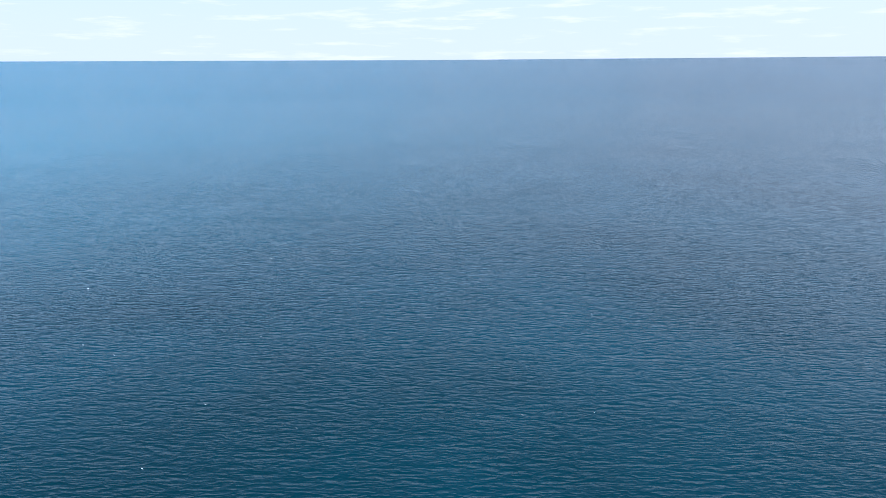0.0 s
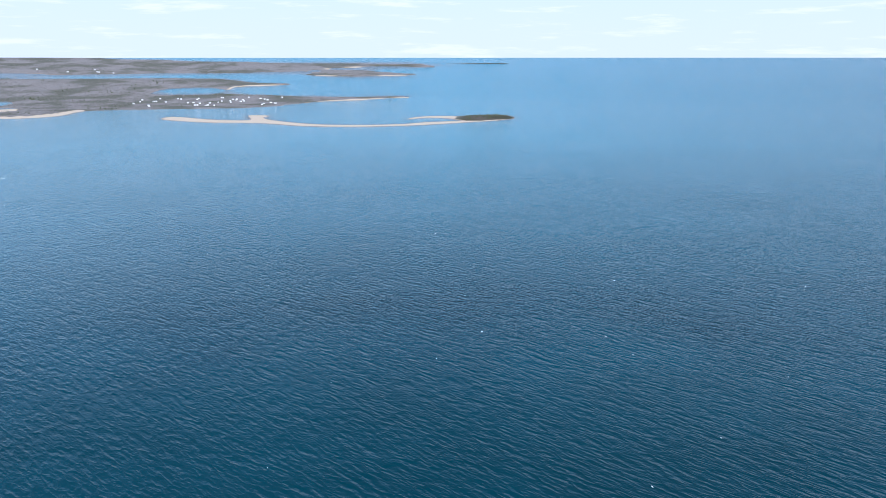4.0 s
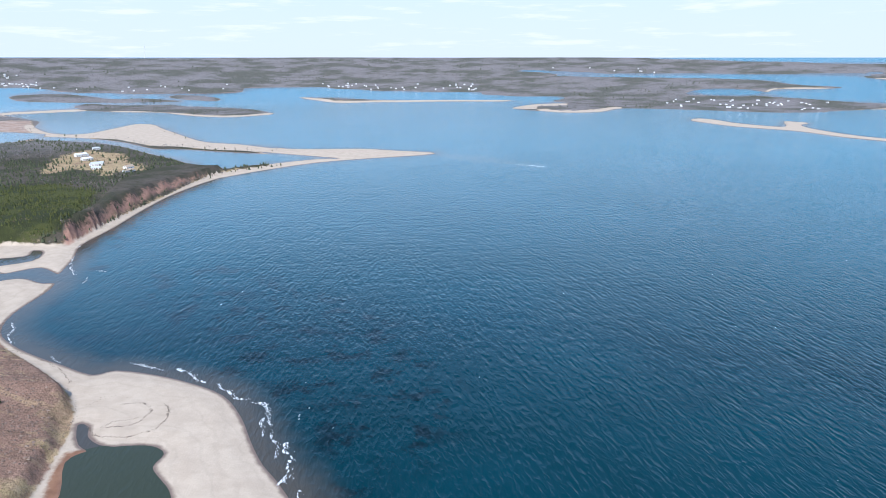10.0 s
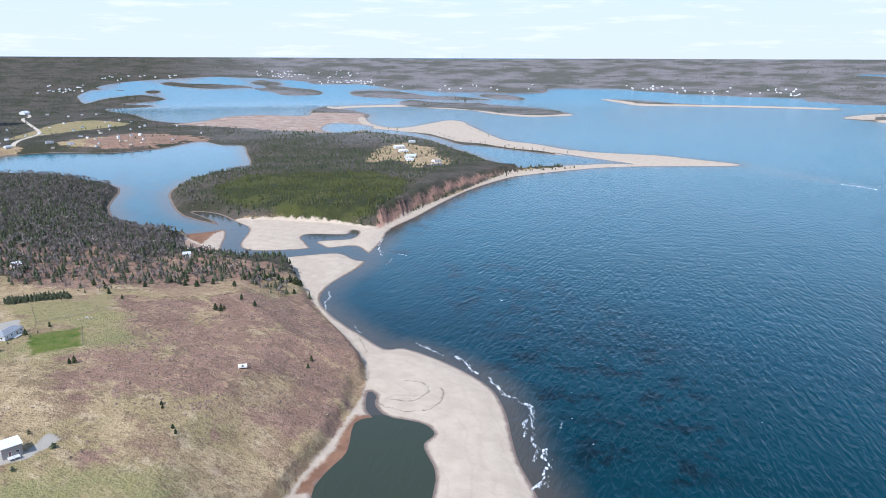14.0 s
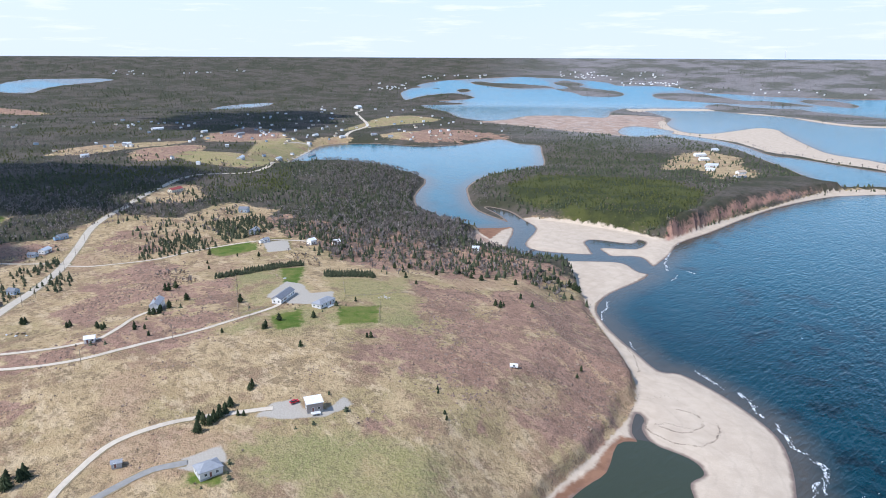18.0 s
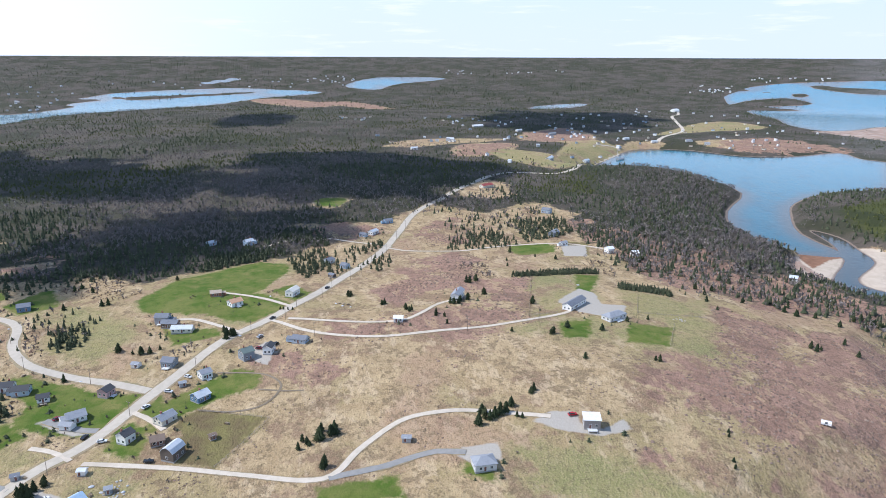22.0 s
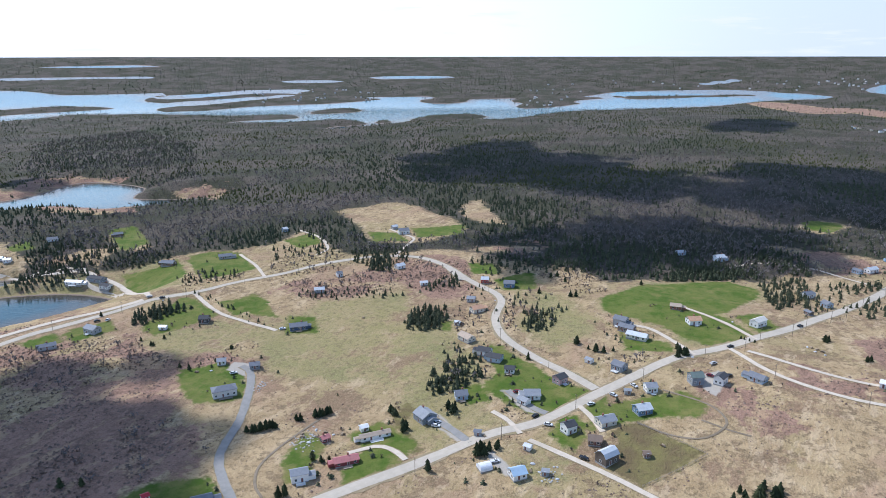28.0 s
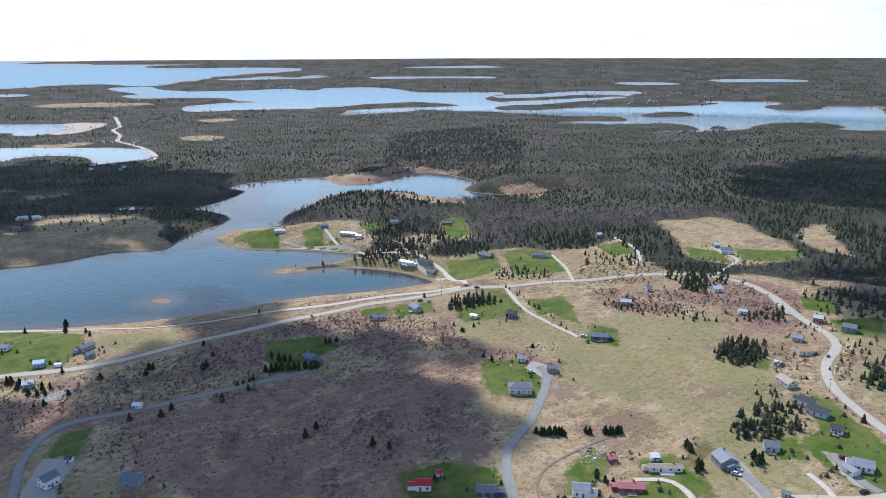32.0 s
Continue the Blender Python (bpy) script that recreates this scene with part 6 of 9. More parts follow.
ROOFS = {"tan": (0.47, 0.37, 0.28), "rose": (0.50, 0.20, 0.19), "grey": (0.30, 0.31, 0.33), "slate": (0.19, 0.20, 0.225), "pale": (0.58, 0.60, 0.62), "brown": (0.22, 0.16, 0.12),
         "black": (0.07, 0.07, 0.075), "green": (0.16, 0.20, 0.18), "orange": (0.58, 0.34, 0.21), "cream": (0.68, 0.64, 0.56), "barnred": (0.36, 0.08, 0.06),
         "white": (0.80, 0.80, 0.80), "skyblue": (0.40, 0.53, 0.66), "red": (0.50, 0.03, 0.04)}
METAL_ROOFS = {"pale", "white", "skyblue", "red", "barnred"}
WALL_MATS = {k: siding("siding_" + k, v) for k, v in WALLS.items()}
ROOF_MATS = {k: roofing("roof_" + k, v, k in METAL_ROOFS) for k, v in ROOFS.items()}
WORDS = {"paleblue": "pale blue", "lightgrey": "light grey", "barnred": "barn red", "skyblue": "light blue", "modern": "taupe", "timber": "weathered timber", "pale": "pale metal",
         "slate": "slate grey"}


def plain(name, color, rough=0.6, metal=0.0, amount=0.25, scale=2.0):
    n = Nodes(name)
    c = n.mix(n.math("MULTIPLY", n.ramp(n.noise(scale, 4, 0.6), 0.4, 0.75), amount), color, tuple(v * 0.55 for v in color))
    return n.finish(c, rough, metal)


TRIM = plain("white_trim", (0.74, 0.74, 0.72), 0.5)
GLASS = plain("window_glass", (0.03, 0.035, 0.04), 0.06)
CONCRETE = plain("concrete", (0.36, 0.35, 0.33), 0.9)
BRICK = plain("chimney_brick", (0.30, 0.13, 0.09), 0.9)
DOOR = plain("door_paint", (0.20, 0.09, 0.07), 0.5)
DECK = plain("weathered_deck", (0.34, 0.28, 0.22), 0.85)
POLE = plain("pole_wood", (0.20, 0.16, 0.12), 0.9)
RUBBER = plain("tyre_rubber", (0.02, 0.02, 0.02), 0.8)
STEEL = plain("steel", (0.45, 0.46, 0.47), 0.35, 0.9)
WINDOW_FRAME = boxes("window_frame", TRIM, (-0.62, -0.50, -0.06, 0.06, 0, 1.3), (0.50, 0.62, -0.06, 0.06, 0, 1.3), (-0.5, 0.5, -0.06, 0.06, 1.2, 1.3), (-0.5, 0.5, -0.08, 0.06, 0, 0.1),
                     (-0.03, 0.03, -0.045, 0.05, 0.1, 1.2))
WINDOW_PANE = boxes("pane", GLASS, (-0.5, 0.5, -0.02, 0.02, 0.1, 1.2))
DOOR_LEAF = boxes("door_leaf", DOOR, (-0.46, 0.46, -0.05, 0.03, 0, 2.05), (-0.34, 0.34, -0.07, -0.04, 1.2, 1.85), (-0.34, 0.34, -0.07, -0.04, 0.2, 1.0))
DOOR_FRAME = boxes("door_frame", TRIM, (-0.58, -0.46, -0.07, 0.03, 0, 2.17), (0.46, 0.58, -0.07, 0.03, 0, 2.17), (-0.46, 0.46, -0.07, 0.03, 2.05, 2.17))
CHIMNEY = boxes("chimney", BRICK, (-0.35, 0.35, -0.35, 0.35, -0.8, 1.0), (-0.42, 0.42, -0.42, 0.42, 1.0, 1.12))


def window(parent, m):
    w = part("window", WINDOW_FRAME, parent, m)
    part("pane", WINDOW_PANE, w)
    return w


def profile_body(name, outline, length, mat):
    """A hall: an outline across, drawn out along x."""
    n = len(outline)
    v = [(-length / 2, y, z) for y, z in outline] + [(length / 2, y, z) for y, z in outline]
    f = [tuple(range(n)), tuple(range(2 * n - 1, n - 1, -1))] + [(i, i + n, (i + 1) % n + n, (i + 1) % n) for i in range(n)]
    return mesh_of(name, v, f, mat)


HOUSE_COUNT = [0]
HOUSE_PLACES = []


def house_at(x, y, turn, length, width, eave, wall, roof, style="gable"):
    """A house or shed with its ridge along its length."""
    HOUSE_COUNT[0] += 1
    HOUSE_PLACES.append((x, y, max(length, width)))
    rng = random.Random(HOUSE_COUNT[0] * 7)
    length, width, eave = length * 0.94, width * 0.94, eave * 0.87
    ca, sa = math.cos(radians(turn)), math.sin(radians(turn))
    cx = [x + ca * a - sa * b for a in (-length / 2, length / 2) for b in (-width / 2, width / 2)]
    cy = [y + sa * a + ca * b for a in (-length / 2, length / 2) for b in (-width / 2, width / 2)]
    zz = ground_z(cx, cy)
    base = float(zz.mean()) + 0.25
    deep = base - float(zz.min()) + 0.6
    kind = {"shed": "garden_shed", "barn": "barn", "dome": "storage_dome", "camper": "camper_trailer"}.get(style, "house")
    wall_word, roof_word = WORDS.get(wall, wall), WORDS.get(roof, roof)
    thing = tagged(new(kind), f"{wall_word} {kind.replace('_', ' ')} with a {roof_word} roof on its plot", kind.replace("_", " ").split()[-1])
    thing.matrix_basis = pose(x, y, base, 0, 0, turn)
    hl, hw = length / 2, width / 2
    rise_ = {"shed": 0.22, "hip": 0.24, "modern": 0.10, "barn": 0.38}.get(style, 0.27) * width
    wm, rm = WALL_MATS[wall], ROOF_MATS[roof]
    if style == "camper":
        part("body", profile_body("camper_body", [(-hw, 0.4), (hw, 0.4), (hw, eave - 0.4), (hw - 0.3, eave), (-hw + 0.3, eave), (-hw, eave - 0.4)], length + 2, wm), thing)
        for sx in (-0.7, 0.7):
            part("wheel", WHEEL, thing, pose(sx, -hw, 0.3))
            part("wheel", WHEEL, thing, pose(sx, hw, 0.3))
        window(thing, pose(0, -hw - 0.02, 0.9))
        return thing
    part("foundation", boxes("foundation", CONCRETE, (-hl + 0.02, hl - 0.02, -hw + 0.02, hw - 0.02, -deep, 0.2)), thing)
    over, thick = 0.4, 0.16
    rv, rf = [], []
    if style == "dome":
        arc = [(math.cos(radians(a)) * hw, 0.2 + math.sin(radians(a)) * hw * 0.85) for a in range(0, 181, 15)]
        part("cover", profile_body("dome_cover", arc, length, rm), thing)
        part("door", boxes("dome_door", TRIM, (-0.05, 0.05, -1.3, 1.3, 0.0, 2.3)), thing, pose(hl, 0, 0.2))
        return thing
    if style == "barn":
        kx, kz = hw * 0.62, eave + rise_ * 0.62
        outline = [(-hw, 0.2), (hw, 0.2), (hw, eave), (kx, kz), (0, eave + rise_), (-kx, kz), (-hw, eave)]
        for s in (-1, 1):
            for a, b in (((hw + 0.25, eave - 0.2), (kx, kz)), ((kx, kz), (0, eave + rise_))):
                pts = [(-hl - over, s * a[0], a[1]), (hl + over, s * a[0], a[1]), (hl + over, s * b[0], b[1]), (-hl - over, s * b[0], b[1])]
                slab(rv, rf, *[(p[0], p[1], p[2] + thick) for p in (pts if s < 0 else pts[::-1])], thick)
    elif style == "hip":
        outline = [(-hw, 0.2), (hw, 0.2), (hw, eave), (-hw, eave)]
        k = max(hl - hw * 0.9, 0.5)
        h, e, o = eave + rise_, eave - 0.1, over
        a, b, c, d, p, q = (-hl - o, -hw - o, e), (hl + o, -hw - o, e), (hl + o, hw + o, e), (-hl - o, hw + o, e), (-k, 0, h), (k, 0, h)
        rv = [a, b, c, d, p, q] + [(v[0], v[1], v[2] + thick) for v in (a, b, c, d, p, q)]
        rf = [(6, 7, 11, 10), (7, 8, 11), (8, 9, 10, 11), (9, 6, 10), (0, 1, 7, 6), (1, 2, 8, 7), (2, 3, 9, 8), (3, 0, 6, 9), (3, 2, 1, 0)]
    elif style == "modern":
        outline = [(-hw, 0.2), (hw, 0.2), (hw, eave + rise_), (-hw, eave)]
        slab(rv, rf, (-hl - over, -hw - over, eave + 0.1), (hl + over, -hw - over, eave + 0.1), (hl + over, hw + over, eave + rise_ + 0.3), (-hl - over, hw + over, eave + rise_ + 0.3), 0.22)
    else:
        outline = [(-hw, 0.2), (hw, 0.2), (hw, eave), (0, eave + rise_), (-hw, eave)]
        drop = rise_ / hw * over
        slab(rv, rf, (-hl - over, -hw - over, eave - drop + thick), (hl + over, -hw - over, eave - drop + thick), (hl + over, 0, eave + rise_ + thick), (-hl - over, 0, eave + rise_ + thick), thick)
        slab(rv, rf, (hl + over, hw + over, eave - drop + thick), (-hl - over, hw + over, eave - drop + thick), (-hl - over, 0, eave + rise_ + thick), (hl + over, 0, eave + rise_ + thick), thick)
    part("wall", profile_body("wall", outline, length, wm), thing)
    part("roof", mesh_of("roof", rv, rf, rm), thing, label=f"{roof_word} roof")
    if style == "gable" and length > 7 and rng.random() < 0.55:
        end, wl, ww, we = rng.choice((-1, 1)), rng.uniform(2.4, 4.0), width * rng.uniform(0.55, 0.75), min(eave * 0.8, 2.4)
        wing = part("extension", profile_body("extension", [(-ww / 2, 0.0), (ww / 2, 0.0), (ww / 2, we), (0, we + ww * 0.2), (-ww / 2, we)], wl, wm), thing, pose(end * (hl + wl / 2 - 0.01), rng.uniform(-0.12, 0.12) * width, 0.0))
        xv, xf = [], []
        e0, e1, top_ = -wl / 2, wl / 2, we + ww * 0.2
        slab(xv, xf, (e0, -ww / 2 - 0.3, we + 0.02), (e1 + 0.2, -ww / 2 - 0.3, we + 0.02), (e1 + 0.2, 0, top_ + 0.14), (e0, 0, top_ + 0.14), 0.13)
        slab(xv, xf, (e1 + 0.2, ww / 2 + 0.3, we + 0.02), (e0, ww / 2 + 0.3, we + 0.02), (e0, 0, top_ + 0.14), (e1 + 0.2, 0, top_ + 0.14), 0.13)
        part("extension_roof", mesh_of("extension_roof", xv, xf, rm), wing)
    d = part("door", DOOR_LEAF, thing, pose(rng.uniform(-0.2, 0.2) * length, -hw - 0.03, 0.2))
    part("door_frame", DOOR_FRAME, d)
    if style == "shed":
        if length > 4:
            window(thing, pose(hl * 0.55, -hw - 0.02, 0.9, 0, 0, 0))
        return thing
    floors = [0.95] if eave < 4.2 else [0.95, 3.35]
    for z in floors:
        count = max(2, int(length / 3.2))
        for side, ry in ((-1, 0), (1, 180)):
            for k in range(count):
                px = -hl + length * (k + 0.5) / count
                if side < 0 and z < 2 and abs(px - d.matrix_basis.translation.x) < 1.2:
                    continue
                if z + 1.3 < eave:
                    window(thing, pose(px, side * (hw + 0.02), z, 0, 0, ry))
        for side, rz in ((-1, -90), (1, 90)):
            for py in ((-hw * 0.45, hw * 0.45) if style != "barn" else (0,)):
                window(thing, pose(side * (hl + 0.02), py, z, 0, 0, rz))
    if style == "gable" and rise_ > 1.8:
        for side, rz in ((-1, -90), (1, 90)):
            window(thing, pose(side * (hl + 0.02), 0, eave - 0.25, 0, 0, rz))
    if style in ("gable", "hip") and rng.random() < 0.6:
        part("chimney", CHIMNEY, thing, pose(rng.uniform(-0.3, 0.3) * length, 0.6, eave + rise_))
    if style in ("gable", "hip", "modern") and rng.random() < 0.6 or style == "hip":
        s = rng.choice((-1, 1))
        dl = length * rng.uniform(0.3, 0.6)
        y0, y1 = (hw, hw + 2.6) if s > 0 else (-hw - 2.6, -hw)
        rows = [(-dl / 2, dl / 2, y0, y1, 0.0, 0.18)]
        for px in (-dl / 2 + 0.1, 0, dl / 2 - 0.1):
            py = y1 - 0.15 if s > 0 else y0 + 0.15
            rows += [(px - 0.06, px + 0.06, py - 0.06, py + 0.06, -deep, 1.1)]
        py = y1 - 0.15 if s > 0 else y0 + 0.15
        rows += [(-dl / 2, dl / 2, py - 0.05, py + 0.05, 1.05, 1.14)]
        part("deck", boxes("deck", TRIM if rng.random() < 0.5 else DECK, *rows), thing)
    return thing


def ribbon(line, width, lift, wander=0.0, seed=0):
    """Places and faces of a strip laid along a line on the ground."""
    p = np.asarray(line, float)
    seg = np.hypot(*np.diff(p, axis=0).T)
    s = np.concatenate([[0], np.cumsum(seg)])
    k = max(2, int(s[-1] / 4.0))
    t = np.linspace(0, s[-1], k)
    c = np.stack([np.interp(t, s, p[:, 0]), np.interp(t, s, p[:, 1])], 1)
    d = np.gradient(c, axis=0)
    d /= np.maximum(np.hypot(d[:, 0], d[:, 1]), 1e-6)[:, None]
    nrm = np.stack([-d[:, 1], d[:, 0]], 1)
    rs = np.random.RandomState(seed)
    cols = []
    for f in (-0.5, -0.25, 0, 0.25, 0.5):
        w = width * (1 + (rs.uniform(-wander, wander, k) if abs(f) > 0.4 else 0))
        q = c + nrm * (f * w)[:, None] if isinstance(w, np.ndarray) else c + nrm * f * w
        z = ground_z(q[:, 0], q[:, 1]) + lift + (0.05 if abs(f) < 0.3 else 0)
        cols.append(np.column_stack([q, z]))
    v = np.stack(cols, 1).reshape(-1, 3)
    i, j = np.meshgrid(np.arange(k - 1), np.arange(4), indexing="ij")
    a = (i * 5 + j).ravel()
    return v, np.stack([a, a + 1, a + 6, a + 5], 1)


ROAD_LABELS = {"paved": "pale chip-sealed country road with dusty edges", "asphalt": "grey asphalt drive winding to a house", "gravel": "light gravel lane through the dry grass", "path": "narrow trodden path across the dry grass"}
for k, (key, (kind, width, line)) in enumerate(ROADS.items()):
    line = smooth(line, False, 6)
    v, q = ribbon(line, width, 0.22, 0.03 if kind == "paved" else 0.10, k)
    ob = tagged(new("road", sheet("road", v, q, ROAD_MATS[kind])), ROAD_LABELS[kind], "road", kind="structure")
    if kind == "path":
        continue
    v, q = ribbon(line, width + (2.6 if kind == "paved" else 0.8), 0.12, 0.22, k + 50)
    tagged(new("road_verge", sheet("road_verge", v, q, ROAD_MATS["verge"])), "dusty grass verge beside the lane", "verge", kind="structure")


def wheel_mesh():
    v, f = [], []
    for r, y in ((0.16, -0.11), (0.33, -0.11), (0.33, 0.11), (0.16, 0.11)):
        v += [(math.cos(a * math.pi / 6) * r, y, math.sin(a * math.pi / 6) * r) for a in range(12)]
    for ring in range(3):
        f += [(ring * 12 + a, ring * 12 + (a + 1) % 12, (ring + 1) * 12 + (a + 1) % 12, (ring + 1) * 12 + a) for a in range(12)]
    return mesh_of("wheel", v, f, RUBBER)


def rim_mesh():
    v = [(0, -0.09, 0), (0, 0.09, 0)]
    v += [(math.cos(a * math.pi / 6) * 0.17, y, math.sin(a * math.pi / 6) * 0.17) for y in (-0.08, 0.08) for a in range(12)]
    f = [(0, 2 + (a + 1) % 12, 2 + a) for a in range(12)] + [(1, 14 + a, 14 + (a + 1) % 12) for a in range(12)]
    return mesh_of("rim", v, f, STEEL)


WHEEL, RIM = wheel_mesh(), rim_mesh()


# ---- houses and sheds ----
house_at(-282.8, -170.9, 139, 16.8, 4, 2.7, "white", "tan", "gable")
house_at(-257.1, -171.6, 137, 12.5, 5.6, 2.6, "maroon", "rose", "gable")
house_at(-236.8, -183.7, 135, 8.3, 6.4, 4.6, "white", "grey", "gable")
house_at(-299.1, -56.6, 150, 8.9, 7.2, 4.6, "timber", "pale", "barn")
house_at(-311.6, -65.2, 102, 6.5, 6.4, 2.8, "brown", "brown", "gable")
house_at(-330.1, -64.5, 137, 9.5, 7.2, 3.2, "cream", "grey", "gable")
house_at(-317.9, -80, 144, 6.3, 6.4, 4.8, "white", "black", "gable")
house_at(-347.7, -49.8, 132, 8.2, 7.2, 3.4, "blue", "pale", "gable")
house_at(-372.4, -50.1, 122, 6.3, 6.4, 3.8, "white", "grey", "gable")
house_at(-366.1, -61.1, 109, 3.7, 3.2, 2.4, "grey", "grey", "shed")
house_at(-386.8, -28.7, 122, 7.1, 7.2, 5.2, "slate", "green", "gable")
house_at(-389.8, -16.1, 162, 7.1, 5.6, 4.8, "white", "black", "gable")
house_at(-397.9, 1.9, 63, 9.3, 6.4, 3, "paleblue", "slate", "gable")
house_at(-392.2, -71.2, 69, 7.4, 7.2, 3.8, "slate", "slate", "gable")
house_at(-395.9, -89.7, 68, 4.6, 4, 2.4, "white", "grey", "shed")
house_at(-455.5, -84, 78, 9, 7.2, 5, "grey", "slate", "gable")
house_at(-447.4, -78.3, 75, 10.9, 6.4, 3.4, "brown", "slate", "gable")
house_at(-437.9, -69.8, 80, 13.8, 6.4, 3, "cream", "pale", "gable")
house_at(-498.3, -54.9, 94, 7.9, 5.6, 3, "brick", "tan", "gable")
house_at(-473.6, -40.2, 124, 9, 7.2, 3.4, "white", "orange", "gable")
house_at(-488.1, -1.5, 150, 11.1, 6.4, 4.6, "white", "cream", "gable")
house_at(-367.7, -99.4, 153, 6.8, 6.4, 3.8, "rose", "black", "gable")
house_at(-346.9, -109, 116, 9.1, 8, 3.2, "white", "grey", "gable")
house_at(-339.6, -111, 68, 6.6, 4.8, 2.6, "white", "grey", "shed")
house_at(-388, -154, 92, 8.5, 7.2, 3.4, "white", "black", "gable")
house_at(-381.9, -144.6, 91, 9, 7.2, 3.4, "paleblue", "black", "gable")
house_at(-370.4, -130.6, 103, 6.1, 5.6, 3, "white", "black", "gable")
house_at(-402.9, -173.1, 63, 11.4, 7.2, 3.2, "cream", "tan", "gable")
house_at(-425.4, -189.9, 92, 4, 4, 2.4, "white", "pale", "shed")
house_at(-452.1, -187, 141, 8.9, 7.2, 3.4, "cream", "orange", "gable")
house_at(-470.1, -199.1, 103, 6.4, 5.6, 3, "grey", "grey", "gable")
house_at(-512.5, -205.6, 110, 6.3, 6.4, 3.8, "barnred", "pale", "gable")
house_at(-510.2, -183.6, 104, 8.7, 7.2, 3.8, "blue", "slate", "gable")
house_at(-334.6, -146.2, 126, 7.1, 7.2, 3.2, "paleblue", "slate", "gable")
house_at(-308.4, -155.3, 61, 9.5, 9.6, 3.8, "slate", "grey", "gable")
house_at(-301.7, -122, 102, 3.6, 3.2, 2.5, "grey", "slate", "shed")
house_at(-296.9, -93.8, 81, 3.6, 3.2, 2.4, "white", "pale", "shed")
house_at(-276.1, -107.7, 137, 6.3, 6.4, 2, "white", "white", "dome")
house_at(-275.7, -91.5, 136, 7.1, 7.2, 3.2, "white", "skyblue", "gable")
house_at(-281.4, -80, 104, 3.2, 3.2, 2.4, "slate", "grey", "shed")
house_at(-309.2, -40.6, 117, 3.2, 3.2, 2.2, "brown", "brown", "shed")
house_at(-270.9, 130.6, 74, 7.9, 6.4, 5.0, "modern", "white", "modern")
house_at(-255.1, 74.8, 90, 10.0, 8.0, 3.6, "lightgrey", "grey", "hip")
house_at(-283.4, 46.4, 74, 4.2, 3.2, 2.4, "grey", "grey", "shed")
house_at(-412.5, 181.1, 130, 22.0, 7.0, 3.8, "white", "slate", "gable")
house_at(-385.7, 196.8, 114, 16.2, 7.8, 3.3, "lightgrey", "grey", "hip")
house_at(-445.8, 109.4, 152, 16, 6.4, 4.8, "white", "grey", "gable")
house_at(-408.9, 62.5, 74, 5.9, 5.6, 3, "white", "white", "shed")
house_at(-591.5, 245.5, 114, 7.9, 4.8, 3, "white", "grey", "gable")
house_at(-562.5, 278, 102, 6.9, 6.4, 4.6, "white", "white", "gable")
house_at(-548.7, 295.9, 82, 6.3, 6.4, 3.2, "white", "white", "gable")
house_at(-731.9, 282.1, 46, 10.4, 8, 4.4, "paleblue", "slate", "gable")
house_at(-633.5, 252.4, 137, 12.8, 6.4, 4.4, "slate", "grey", "gable")
house_at(-885.4, 254.8, 117, 19.2, 8, 4, "cream", "barnred", "gable")
house_at(-683.5, 79.8, 138, 10.9, 6.4, 3.6, "white", "pale", "gable")
house_at(-677.2, 69.4, 50, 7.5, 5.6, 3, "paleblue", "slate", "gable")
house_at(-722.1, 100.2, 110, 9.4, 6.4, 3.4, "skyblue", "slate", "gable")
house_at(-658.2, -39.8, 129, 9, 7.2, 4.6, "paleblue", "pale", "gable")
house_at(-660.2, -73.4, 128, 8.7, 5.6, 3.2, "paleblue", "pale", "gable")
house_at(-579.7, 29.2, 133, 8.3, 6.4, 3.4, "white", "slate", "gable")
house_at(-560.6, 41.6, 44, 6.3, 6.4, 3.4, "paleblue", "slate", "gable")
house_at(-531.8, 29.2, 46, 5.4, 4, 2.6, "timber", "slate", "shed")
house_at(-405.2, -559.7, 110, 16.8, 5.6, 3, "white", "pale", "gable")
house_at(-416.4, -543.6, 94, 16.9, 7.2, 3.6, "slate", "black", "gable")
house_at(-411.4, -527.2, 94, 10.7, 6.4, 3.6, "white", "black", "gable")
house_at(-315.7, -421.4, 89, 10.8, 7.2, 3.8, "grey", "grey", "gable")
house_at(-361.8, -361.8, 117, 7.1, 7.2, 3.4, "black", "black", "gable")
house_at(-340.2, -379.7, 113, 5.6, 4, 2.4, "white", "white", "shed")
house_at(-382.2, -294, 132, 12.8, 7.2, 3.2, "navy", "slate", "gable")
house_at(-284, -425.8, 151, 11.7, 5.6, 2.8, "grey", "slate", "gable")
house_at(-454.4, -495, 106, 13.2, 7.2, 3, "brown", "slate", "gable")
house_at(-490.2, -459.7, 135, 12.7, 6.4, 3, "grey", "slate", "gable")
house_at(-480.1, -325.1, 145, 4.8, 4.8, 3.6, "white", "slate", "gable")
house_at(-516.8, -287.1, 152, 8, 6.4, 3.2, "white", "pale", "gable")
house_at(-445.5, -320.9, 129, 8.2, 5.6, 2.8, "grey", "pale", "gable")
house_at(-488.5, -249.1, 131, 6, 4.8, 2.6, "white", "pale", "shed")
house_at(-285.1, -273.1, 141, 14.2, 7.9, 4.6, "lightgrey", "slate", "hip")
house_at(-314.9, -302.4, 129, 5.5, 5.6, 2.8, "white", "grey", "gable")
house_at(-319.9, -280.4, 133, 6.3, 5.6, 2.8, "slate", "slate", "gable")
house_at(-619.6, -340.2, 134, 11.1, 8, 4.2, "white", "slate", "gable")
house_at(-634.8, -359.6, 149, 6.3, 5.6, 3.4, "grey", "pale", "gable")
house_at(-514.2, -631.5, 144, 9.3, 6.4, 3, "brown", "slate", "gable")
